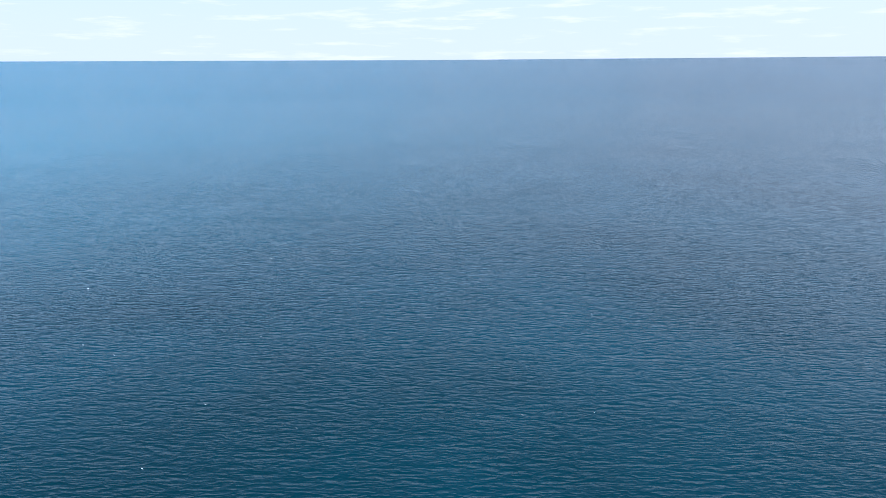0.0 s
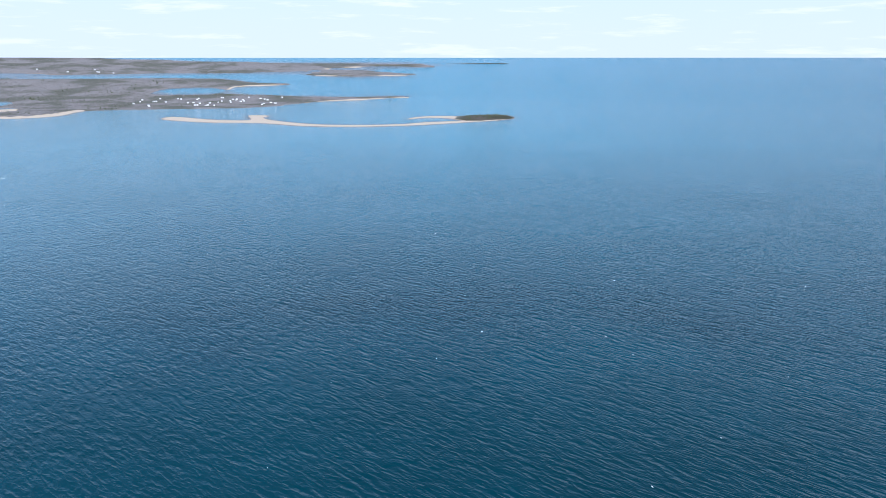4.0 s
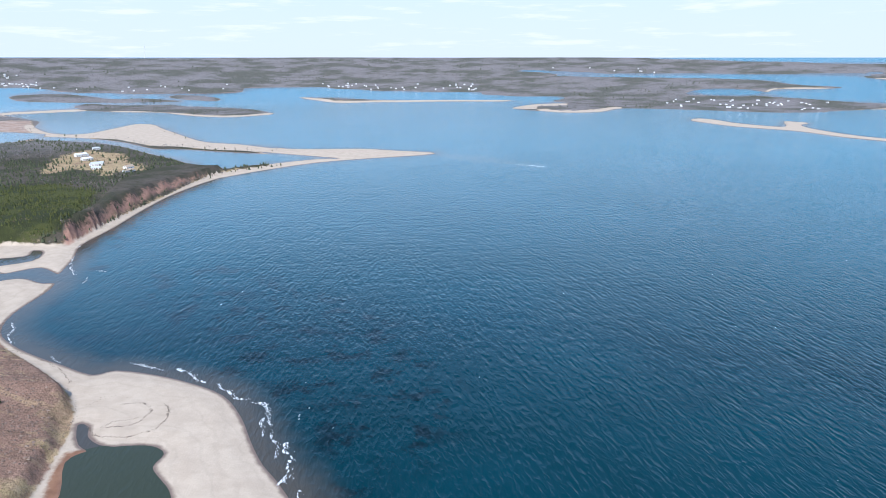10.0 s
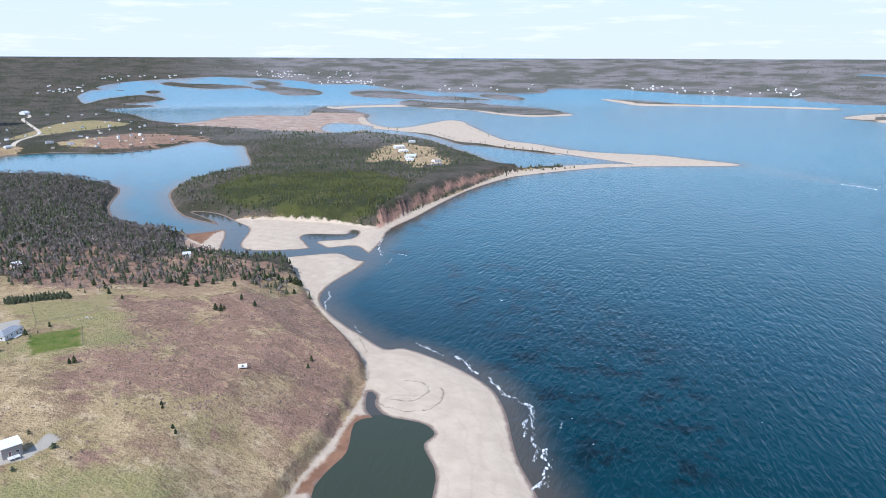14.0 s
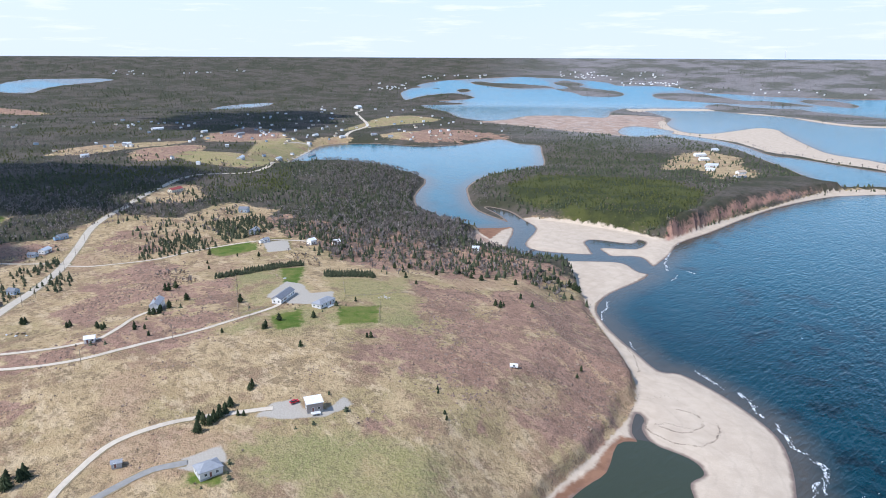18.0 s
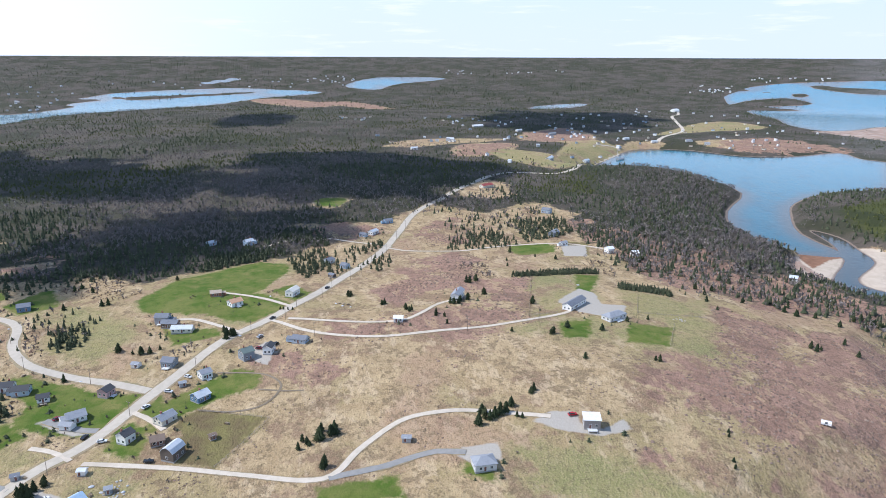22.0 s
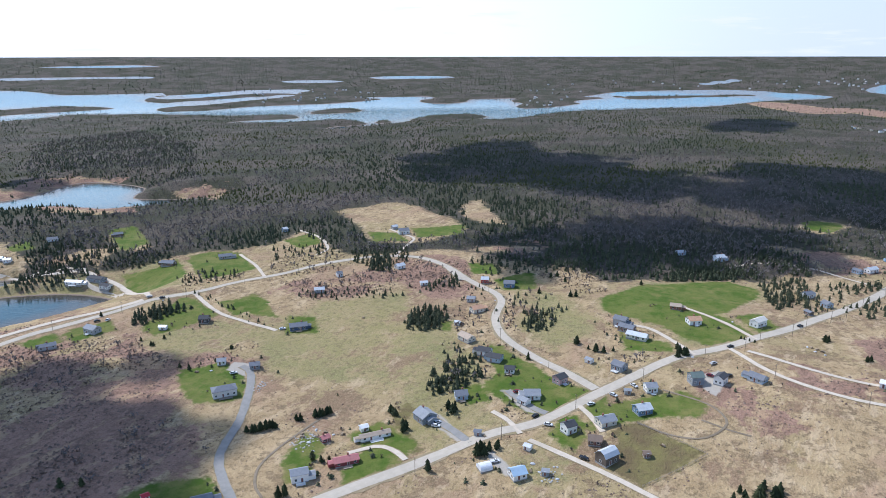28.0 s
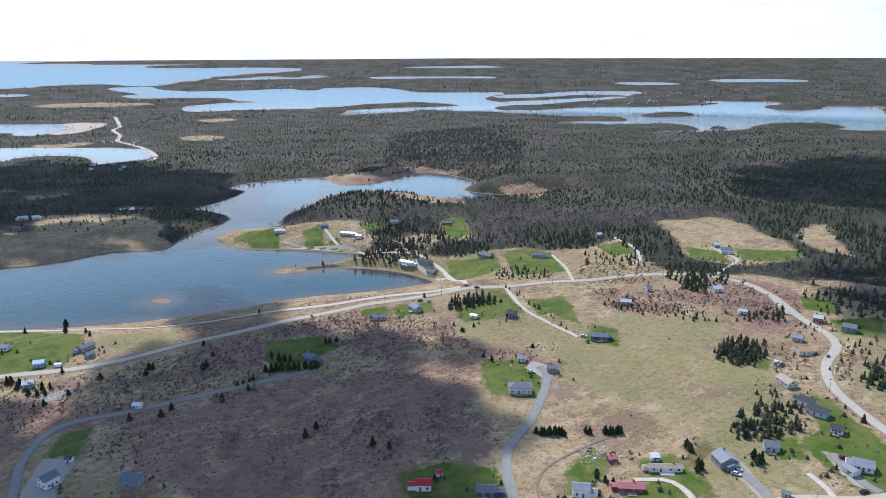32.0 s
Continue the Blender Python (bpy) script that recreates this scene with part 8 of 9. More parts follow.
sz = rs.uniform(0.4, 1.15, len(q)) * np.where(thick, 1.1, 0.7)
plant("bare_bushes", np.column_stack([q, ground_z(q[:, 0], q[:, 1]) - 0.1]), sz, [bush_form(k) for k in range(7)], THICKET_MAT, "dark leafless bushes in thickets and along the lanes", "bushes", 18, 0.1, (1.0, 1.7))

# leafless trees standing among the houses and thickets
tall = thick & (rs.uniform(0, 1, len(q)) < 0.07)
plant("leafless_trees", np.column_stack([q[tall], ground_z(q[tall, 0], q[tall, 1]) - 0.1]), rs.uniform(3.0, 5.2, tall.sum()), [bare_tree(k + 30, 11) for k in range(5)], TWIGS, "grey-brown leafless trees between the houses", "trees", 28, 0.1, (1.2, 1.8))


# garden shrubs and hedges round the houses
homes = np.array([p for p in HOUSE_PLACES if math.hypot(p[0], p[1]) < 900 and p[2] > 5])
homes = np.repeat(homes, 9, 0)
turn_ = rs.uniform(0, 2 * np.pi, len(homes))
reach_ = homes[:, 2] * 0.6 + rs.uniform(1.5, 13, len(homes))
q = homes[:, :2] + np.stack([np.cos(turn_), np.sin(turn_)], 1) * reach_[:, None]
gap_ = np.full(len(q), 99.0)
for kind, width, line in ROADS.values():
    p = smooth(line, False, 3)
    for s, e in zip(p[:-1], p[1:]):
        d = e - s
        t = np.clip(((q - s) @ d) / max(d @ d, 1e-6), 0, 1)
        gap_ = np.minimum(gap_, np.sqrt(((q - s - t[:, None] * d) ** 2).sum(1)) - width / 2)
for hx, hy, hl_ in HOUSE_PLACES:
    gap_ = np.minimum(gap_, np.hypot(q[:, 0] - hx, q[:, 1] - hy) - hl_ * 0.55)
q = q[(gap_ > 1.4) & (shore(q) > 10) & (cover("gravel", q) < 0)]
green_ = rs.uniform(0, 1, len(q)) < 0.55
qz = np.column_stack([q, ground_z(q[:, 0], q[:, 1]) - 0.1])
plant("garden_evergreens", qz[green_], rs.uniform(0.7, 3.4, green_.sum()), [spruce_crown(k + 90, 4, 5) for k in range(4)], SPRUCE, "small dark evergreens and hedges in the gardens", "shrubs", 71, 0.08, (1.1, 2.0))
plant("garden_shrubs", qz[~green_], rs.uniform(0.5, 1.9, (~green_).sum()), [bush_form(k + 30) for k in range(5)], THICKET_MAT, "leafless brown shrubs in the gardens", "shrubs", 72, 0.1, (0.9, 1.5))


# ---- vehicles, poles, fences, far houses, surf ----
FOAM = []
WRACK_LINES = []
FOAM.append(([(-217, 370), (-211, 367), (-205, 364)], 2.0))
FOAM.append(([(-191, 365), (-182, 360), (-174, 352), (-166, 348)], 3.0))
FOAM.append(([(-159, 348), (-150, 339), (-142, 332), (-133, 330)], 2.6))
FOAM.append(([(-128, 328), (-122, 325), (-119, 313), (-118, 304), (-113, 294)], 2.6))
FOAM.append(([(-100, 289), (-98, 280), (-94, 275), (-92, 264), (-93, 251), (-92, 245)], 3.4))
FOAM.append(([(-344, 429), (-336, 421), (-327, 403), (-316, 393)], 2.0))
FOAM.append(([(-402, 596), (-386, 566), (-366, 541)], 2.2))
FOAM.append(([(-355, 554), (-345, 554)], 1.6))
FOAM.append(([(-345, 519), (-351, 537)], 1.5))
FOAM.append(([(-444, 720), (-429, 670), (-416, 625)], 1.2))
FOAM.append(([(-280, 376), (-267, 368)], 1.2))
FOAM.append(([(-131, 327), (-122, 324), (-116, 311), (-110, 296), (-103, 284), (-100, 274)], 2.0))
FOAM.append(([(23, 1220), (48, 1213), (72, 1194)], 2.2))
FOAM.append(([(-102, 317), (-100, 311)], 1.4))
FOAM.append(([(-83, 251), (-81, 246)], 2.0))
FOAM.append(([(-225, 371), (-210, 367), (-198, 363)], 1.4))
FAR_HOUSES = []
FAR_HOUSES += [(-1383, 1497), (-1484, 1653), (-1310, 1523), (-1403, 1704), (-1759, 1338), (-1554, 1323), (-1644, 1474), (-1910, 541), (-1900, 569), (-1834, 564), (-1773, 559), (-1852, 600), (-1846, 435), (-1880, 415), (-1926, 208), (-1949, 159), (-1747, 671), (-1676, 704), (-1748, 767), (-1607, 736), (-1577, 752), (-1726, 875), (-1841, 952), (-1931, 1037), (-1666, 912), (-1550, 865), (-1499, 629), (-1407, 603), (-1495, 684), (-1510, 1009), (-1464, 995), (-1539, 1082), (-1778, 1107), (-1854, 1196), (-1812, 1295), (-1835, 1356), (-1617, 1270), (-1431, 1639), (-1918, 897), (-1991, 970), (-1376, 200), (-1504, 189), (-1390, 283), (-1743, 437), (-1888, 519)]
FAR_HOUSES += [(-366, -1816), (-374, -1743), (-358, -1896), (-322, -1837), (-2036, 708), (-1829, 718), (-1456, 721), (-1442, 770), (-1373, 629), (-1785, 1000), (-1608, 981), (-1538, 510), (-1329, 488), (-1654, 433), (-1402, 320), (-1947, 379), (-1216, 514), (-1277, 599), (-1507, 1010), (-1593, 1147), (-1439, 1114), (-1307, 1097), (-1366, 1234), (-1738, 529), (-1183, 341), (-1103, 357), (-1612, 843), (-1792, 858), (-1460, 593), (-2003, 876), (-1326, 918), (-1294, 976), (-1392, 866), (-2123, 3071), (-2110, 3056), (-2207, 3061), (-2157, 3126), (-2293, 2971), (-2188, 3074), (-2117, 3012), (-2300, 2940), (-2351, 2936), (-2299, 2886), (-2213, 2947), (-2143, 3013)]
FAR_HOUSES += [(-2340, 2996), (-2233, 3052), (-2187, 3050), (-2195, 2965), (-2258, 3048), (-2307, 2946), (-2217, 2994), (-2244, 2974), (-2248, 2976), (-2193, 3076), (-2262, 2985), (-2207, 3056), (-2213, 3002), (-2153, 3080), (-2223, 3054), (-2259, 3038), (-2143, 3077), (-2165, 3066), (-2146, 3075), (-2267, 2972), (-2130, 3023), (-2241, 3060), (-2736, 3109), (-2588, 2994), (-2684, 3016), (-2787, 2948), (-2761, 2946), (-2685, 2956), (-2875, 3036), (-2665, 3065), (-2631, 2978), (-2653, 2969), (-2627, 2949), (-2737, 3140), (-2669, 2938), (-2797, 3075), (-2732, 3053), (-2694, 3071), (-2773, 3011), (-2651, 2939), (-2583, 3093), (-2748, 2914), (-2612, 3000), (-2822, 3102), (-1610, 3226)]
FAR_HOUSES += [(-1425, 3115), (-1666, 2984), (-1828, 2897), (-1646, 3041), (-1413, 3077), (-1341, 3351), (-1990, 2915), (-1962, 2900), (-1605, 3081), (-1724, 3144), (-1292, 3181), (-2054, 2997), (-1575, 3194), (-1686, 3019), (-1705, 2966), (-1476, 3153), (-1894, 3012), (-1404, 3076), (-2004, 3021), (-334, 3400), (-864, 3334), (-300, 3443), (-683, 3474), (-640, 3368), (-698, 3503), (-173, 3392), (-147, 3425), (-916, 3531), (-484, 3386), (-220, 3469), (-167, 3608), (-788, 3488), (-759, 3498), (-870, 3460), (-932, 3403), (-171, 3524), (-438, 3457), (-177, 3444), (-276, 3550), (-208, 3598), (-611, 3401), (-664, 3351), (-249, 3600), (-797, 3568), (-247, 3552)]
FAR_HOUSES += [(-647, 3529), (-861, 3438), (-763, 3428), (-793, 3438), (-170, 3544), (-169, 3636), (-501, 3452), (-151, 3393), (-526, 3404), (-142, 3445), (-158, 3389), (-554, 3432), (-816, 3453), (-236, 3484), (-751, 3553), (-791, 3545), (-774, 3475), (-900, 3324), (-623, 3448), (-444, 3593), (702, 3014), (1223, 2827), (825, 2700), (1008, 2957), (1141, 2783), (738, 2944), (1011, 2947), (981, 2771), (766, 2908), (775, 3025), (966, 2835), (1136, 2846), (864, 2793), (680, 2958), (1044, 2872), (830, 2836), (817, 2702), (1063, 2633), (900, 2941), (999, 2828), (901, 2785), (1111, 2631), (662, 2744), (1031, 2851), (1044, 2795)]
FAR_HOUSES += [(939, 2798), (728, 2942), (916, 2973), (1056, 2838), (843, 2657), (1142, 2817), (850, 2830), (673, 2799), (846, 2981), (1028, 2788), (642, 2900), (1109, 2908), (1027, 2874), (915, 2970), (872, 2647), (839, 3000), (1036, 2584), (855, 2670), (1108, 2671), (751, 4200), (745, 4111), (352, 4067), (752, 4102), (222, 4200), (346, 4015), (812, 4050), (325, 4017), (276, 4305), (610, 4142), (487, 4275), (480, 4050), (-3046, 2083), (-3008, 1945), (-2922, 1915), (-2993, 1931), (-2945, 1902), (-2998, 2032), (-2952, 1957), (-2959, 1881), (-2988, 1975), (-2908, 1893), (-2964, 1946), (-2961, 1884), (-3005, 2028), (-2991, 1890)]
FAR_HOUSES += [(-3113, 1959), (-2988, 1880), (-2989, 1930), (-2986, 1957), (-2893, 1973), (-2916, 1989), (-2924, 1956), (-2991, 2035), (-3122, 1974), (-2956, 1810), (-3116, 2479), (-3165, 2274), (-2940, 2455), (-3050, 2491), (-3031, 2564), (-3162, 2420), (-2976, 2505), (-3109, 2449), (-2948, 2592), (-2948, 2640), (-2957, 2459), (-3205, 2343), (-3027, 2605), (-3121, 2486), (-2838, 2577), (-3076, 2289), (-3030, 2596), (-3094, 2324), (-3001, 2543), (-3162, 2286), (-2951, 2540), (-3174, 2337), (-2457, 3219), (-2513, 3297), (-2423, 3115), (-2430, 3295), (-2367, 3232), (-2740, 3170), (-2403, 3074), (-2571, 3207), (-2625, 3068), (-2366, 3292), (-2602, 3088), (-2711, 3078), (-2355, 3131)]
FAR_HOUSES += [(-2611, 3085), (-2347, 3197), (-2480, 3002), (-2400, 3253), (-2605, 2937), (-2356, 3205), (-2525, 3348), (-1409, 654), (-2018, 861), (-1398, 696), (-1561, 677), (-1798, 754), (-1427, 674), (-1481, 736), (-1932, 943), (-1286, 612), (-1397, 698), (-1645, 821), (-1516, 650), (-2173, 1005), (-1564, 662), (-2173, 874), (-2054, 899), (-1492, 656), (-2220, 997), (-1848, 932), (-1688, 665), (-1347, 993), (-2361, 1289), (-1408, 1032), (-1440, 1090), (-1427, 1046), (-2203, 1152), (-2503, 1313), (-1297, 1006), (-2097, 1371), (-1459, 795), (-1570, 1189), (-1597, 1118), (-1340, 934), (-2257, 1403), (-1662, 883), (-2312, 1220), (-1341, 1002), (-2123, 1148)]
FAR_HOUSES += [(-1339, 1044), (-1710, 1152), (-1670, 1202), (-1443, 1119), (-2129, 1440), (-2089, 1462), (-1489, 815), (-1655, 1090), (-1419, 983), (-2097, 1607), (-2369, 1240), (-1598, 1239), (-1647, 997), (-1901, 1030), (-1607, 940), (-1418, 779), (-2008, 458), (-1802, 425), (-1862, 449), (-1959, 521), (-1849, 450), (-2038, 470), (-1963, 490), (-2011, 463), (-1877, 195), (-1978, 230), (-1903, 180), (-1977, 152), (-1933, 148), (-1888, 201), (-1994, 148), (-1435, 326), (-1381, 319), (-1388, 329), (-1466, 469), (-1389, 295), (-1468, 285), (-1473, 320), (-1481, 405), (-3803, 185), (-3939, 313), (-3754, 259), (-3833, 120), (-3957, 223), (-3953, 287)]
FAR_HOUSES += [(-3811, 306), (-3818, 360), (-3858, 361), (-3787, 244), (-3874, 314), (-3761, 118), (-3693, 318), (-3725, 277), (-3868, 162), (-3868, 226), (-3778, 199), (-3803, 350), (-3862, 1363), (-3864, 1346), (-3937, 955), (-4029, 999), (-3871, 1223), (-3911, 1529), (-3998, 904), (-3859, 1247), (-3941, 988), (-4078, 934), (-4059, 1013), (-3991, 899), (-3861, 1547), (-4028, 987), (-3934, 1031), (-3871, 1287), (-3885, 1562), (-3904, 1301), (-1588, 669), (-1613, 703), (-1633, 675), (-1553, 660), (-1495, 509), (-1496, 481), (-1549, 659), (-1491, 579), (-1660, 652), (-1434, 451), (-1513, 577), (-1583, 571), (-2816, -1923), (-2624, -2202), (-2387, -1993)]
FAR_HOUSES += [(-2732, -1754), (-2576, -2184), (-2755, -1739), (-2697, -2046), (-2763, -2259), (-2621, -1888), (-2560, -2072), (-2802, -2114), (-2551, -1841), (-2753, -1937), (-2622, -2259), (-2632, -1851), (-2741, -2127), (-2928, -1936), (-2606, -1961), (-2857, -2080), (-2713, -2195), (-2800, -2036), (-2921, -1947), (-2490, -1889), (-2899, -1789), (-2768, -2241), (-2910, -1976), (-2916, -1768), (-2725, -1675), (-2727, -2054), (-2548, -1749), (-2552, -2024), (-2837, -2120), (-2703, -2306), (-2613, -2233), (-2579, -1688), (-2537, -1913), (-2899, -1834), (-2525, -1761), (-2607, -1852), (-2602, -2171), (-2520, -1936), (-2470, -2049), (-2634, -1890), (-2699, -1679), (-3339, -1022), (-3356, -1072), (-3030, -1002), (-2819, -899)]
FAR_HOUSES += [(-2985, -996), (-2875, -947), (-2898, -890), (-2866, -783), (-3112, -887), (-2903, -899), (-2850, -881), (-3153, -903), (-3265, -1080), (-2930, -997), (-3016, -885), (-2841, -884), (-3263, -1111), (-3499, -1098), (-3346, -969), (-3043, -1014), (-3533, -983), (-3212, -986), (-3312, -882), (-2790, -962), (-1549, -3388), (-1579, -3400), (-1592, -3333), (-1586, -3353), (-1530, -3379), (-1442, -3465), (-1417, -3449), (-1663, -3258), (-1620, -3342), (-1654, -3361), (-1507, -3433), (-1526, -3350), (-1645, -3329), (-1582, -3413), (-651, -3335), (-870, -3281), (-775, -3218), (-751, -3203), (-753, -3183), (-822, -3120), (-901, -3637), (-798, -3615), (-881, -3361), (-539, -3569), (-812, -3189)]
FAR_HOUSES += [(-884, -3261), (-488, -1950), (-403, -2026), (-451, -1922), (-363, -1956), (-507, -1917), (-508, -1892), (-487, -1856), (-435, -1938), (-363, -1460), (-348, -1426), (-321, -1525), (-355, -1505), (-304, -1460), (-3604, 291), (-3656, -513), (-3869, -224), (-3710, -820), (-3813, -338), (-3627, -787), (-3877, 153), (-3775, -57), (-3639, 392), (-3636, 288), (-3864, -18), (-3851, -307), (-3686, 362), (-3724, -622), (-3638, -396), (-3522, -457), (-3545, -467), (-3845, -143), (-3758, -401), (-3744, 427), (-3772, -28), (-3732, 240), (-3596, -166), (-3680, -569), (-3692, 37), (-3580, 28)]
WRACK_LINES.append(([(-195, 294), (-185, 296), (-180, 305), (-182, 315), (-192, 320), (-201, 317)], 0.35, 5))
WRACK_LINES.append(([(-207, 295), (-193, 286), (-179, 287), (-169, 295), (-170, 311), (-177, 320)], 0.35, 5))
WRACK_LINES.append(([(-198, 294), (-193, 300), (-184, 304)], 0.5, 3))
WRACK_LINES.append(([(-243, 333), (-223, 312), (-214, 290), (-204, 255), (-196, 235), (-193, 215), (-186, 194)], 0.7, 4))
WRACK_LINES.append(([(-349, 414), (-323, 387), (-294, 377), (-264, 360), (-243, 340)], 0.4, 3))
WRACK_LINES.append(([(-217, 315), (-212, 327), (-201, 327)], 0.9, 1.2))
ROCK_HEAPS = [(-66, -448, 7, 120), (-381, 240, 3, 12), (-282, -77, 4, 25), (-269, -205, 5, 25), (-303, -263, 4, 40), (-266, -202, 5, 40)]
YARD_HEAPS = [(-271, -208), (-260, -193), (-278, -198), (-278, -193), (-280, -189), (-278, -204), (-300, -309), (-305, -302), (-414, -260), (-379, -421), (-269, -206), (-266, -200), (-273, -200), (-282, -83), (-281, -79), (-280, -74), (-281, -87), (-459, 27), (-456, 32), (-418, -34), (-398, -89), (-283, -80), (-281, -77), (-287, -88), (-301, -118), (-476, -182), (-402, -150), (-388, -117), (-320, -35), (-487, -17), (-458, 29), (-452, 31), (-453, 35), (-448, 36), (-472, 203), (-462, 205)]
TURBINE = (-2224, 4288)
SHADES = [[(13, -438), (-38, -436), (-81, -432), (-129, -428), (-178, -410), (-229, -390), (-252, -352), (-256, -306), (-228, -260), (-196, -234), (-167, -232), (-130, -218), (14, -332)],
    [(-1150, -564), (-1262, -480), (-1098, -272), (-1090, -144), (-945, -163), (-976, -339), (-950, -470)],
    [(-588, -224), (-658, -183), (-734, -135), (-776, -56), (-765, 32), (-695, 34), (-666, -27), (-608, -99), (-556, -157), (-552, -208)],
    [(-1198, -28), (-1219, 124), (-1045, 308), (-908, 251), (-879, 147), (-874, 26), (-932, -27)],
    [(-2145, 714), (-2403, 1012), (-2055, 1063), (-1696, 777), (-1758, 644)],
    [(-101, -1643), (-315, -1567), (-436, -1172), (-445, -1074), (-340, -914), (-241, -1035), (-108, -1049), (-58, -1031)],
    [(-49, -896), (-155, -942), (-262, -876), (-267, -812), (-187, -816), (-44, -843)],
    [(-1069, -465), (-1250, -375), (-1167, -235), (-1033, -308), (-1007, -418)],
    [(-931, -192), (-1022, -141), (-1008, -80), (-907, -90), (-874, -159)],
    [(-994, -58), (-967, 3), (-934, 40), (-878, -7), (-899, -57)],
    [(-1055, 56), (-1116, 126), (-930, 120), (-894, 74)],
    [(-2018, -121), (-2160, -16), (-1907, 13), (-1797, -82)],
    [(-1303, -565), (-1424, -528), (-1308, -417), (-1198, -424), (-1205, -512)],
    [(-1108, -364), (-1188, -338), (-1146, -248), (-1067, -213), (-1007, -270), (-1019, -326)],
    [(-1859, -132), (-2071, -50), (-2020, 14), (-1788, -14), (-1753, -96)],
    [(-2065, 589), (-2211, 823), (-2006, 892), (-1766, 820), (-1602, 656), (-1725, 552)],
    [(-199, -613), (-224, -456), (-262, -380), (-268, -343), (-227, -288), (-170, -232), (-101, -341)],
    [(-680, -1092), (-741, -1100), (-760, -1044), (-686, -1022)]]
POLE_LINES = [[(-253, -142), (-293, -114), (-354, -74), (-402, -40), (-460, 2), (-541, 54)],
    [(-429, -12), (-494, 28), (-581, 72), (-701, 116)],
    [(-378, -102), (-393, -128), (-414, -157), (-457, -175), (-492, -193), (-512, -225)],
    [(-523, -330), (-465, -373), (-400, -406), (-343, -434), (-291, -450)],
    [(-408, 2), (-383, 42), (-383, 82), (-386, 131), (-393, 162)]]
FENCES = [[(-492, 179), (-435, 158), (-400, 145)],
    [(-400, 145), (-403, 166)],
    [(-498, 182), (-500, 240)],
    [(-336, -50), (-319, -15), (-286, -38)],
    [(-50, -370), (-61, -395), (-77, -391), (-63, -362)],
    [(-373, 232), (-340, 210)],
    [(-426, 234), (-395, 218), (-382, 260)]]
CAR_PAINT = {k: plain("car_" + k, c, 0.25, 0.0, 0.15) for k, c in (("red", (0.50, 0.02, 0.03)), ("black", (0.02, 0.02, 0.022)), ("silver", (0.45, 0.46, 0.48)),
             ("maroon", (0.22, 0.02, 0.03)), ("white", (0.75, 0.75, 0.75)))}
LAMP_GLASS = plain("headlight_glass", (0.7, 0.7, 0.72), 0.1)


def car_body(pickup):
    """A car's lower body and its cabin, from side outlines."""
    low = [(-2.2, 0.35), (2.2, 0.35), (2.25, 0.7), (2.1, 0.88), (1.0, 0.98), (-2.15, 0.98), (-2.25, 0.7)]
    top = [(-0.2, 0.98), (1.15, 0.98), (0.6, 1.5), (-0.1, 1.52)] if pickup else [(-1.9, 0.98), (1.15, 0.98), (0.5, 1.46), (-1.3, 1.46)]

    def hull(line, w0, w1):
        n = len(line)
        v = [(x, -(w0 if z < 1.1 else w1), z) for x, z in line] + [(x, (w0 if z < 1.1 else w1), z) for x, z in line]
        f = [tuple(range(n)), tuple(range(2 * n - 1, n - 1, -1))] + [((i + 1) % n, i, i + n, (i + 1) % n + n) for i in range(n)]
        return v, f

    roof = [(top[2][0] - 0.02, 1.47 if not pickup else 1.5), (top[3][0] + 0.02, 1.47 if not pickup else 1.53)]
    return hull(low, 0.9, 0.86), hull(top, 0.84, 0.68), (roof[1][0], roof[0][0], -0.66, 0.66, 1.46, 1.53)


CAR_MESH = {}


def car_at(x, y, turn, paint, kind):
    thing = tagged(new("pickup_truck" if kind == "pickup" else "car"), f"{paint} {'pickup truck' if kind == 'pickup' else 'car'} standing on the gravel or road", "car")
    thing.matrix_basis = pose(x, y, float(ground_z(x, y)[0]) + 0.27, 0, 0, turn)
    key = (paint, kind)
    if key not in CAR_MESH:
        low, top, roof = car_body(kind == "pickup")
        CAR_MESH[key] = (mesh_of("car_body", *low, CAR_PAINT[paint]), mesh_of("cabin_glass", *top, GLASS), boxes("car_roof", CAR_PAINT[paint], roof))
    body, glass, roof = CAR_MESH[key]
    part("body", body, thing)
    part("cabin_glass", glass, thing)
    part("roof", roof, thing)
    for sx in (-1.35, 1.35):
        for sy in (-0.82, 0.82):
            w = part("wheel", WHEEL, thing, pose(sx, sy, 0.33))
            part("rim", RIM, w)
    for sy in (-0.6, 0.6):
        part("headlight", HEADLIGHT, thing, pose(2.2, sy, 0.66))


HEADLIGHT = boxes("headlight", LAMP_GLASS, (-0.02, 0.06, -0.17, 0.17, -0.07, 0.09))
car_at(-280, 125.1, 90, "red", "car")
car_at(-440.3, -14.9, 140, "black", "pickup")
car_at(-412.2, -21.9, 144, "silver", "car")
car_at(-399.3, -12.6, 143, "black", "car")
car_at(-396.1, -21.8, 78, "maroon", "car")
car_at(-360.8, -67.4, 67, "white", "car")
car_at(-374.7, -59.2, 53, "white", "car")
car_at(-321, -91.3, 94, "white", "car")
car_at(-348.9, -118.3, 138, "maroon", "car")
car_at(-303.6, -146.5, 105, "white", "car")
car_at(-282, -104.8, 131, "white", "pickup")
car_at(-297.6, -66.8, 79, "black", "pickup")
car_at(-367.3, -61.9, 161, "black", "car")
car_at(-327.9, -100.5, 160, "black", "car")
car_at(-307.8, -286.6, 141, "white", "car")
car_at(-306.9, -147.4, 151, "white", "car")
car_at(-379.5, -436.1, 163, "silver", "car")
car_at(-333.9, -428, -162, "white", "car")
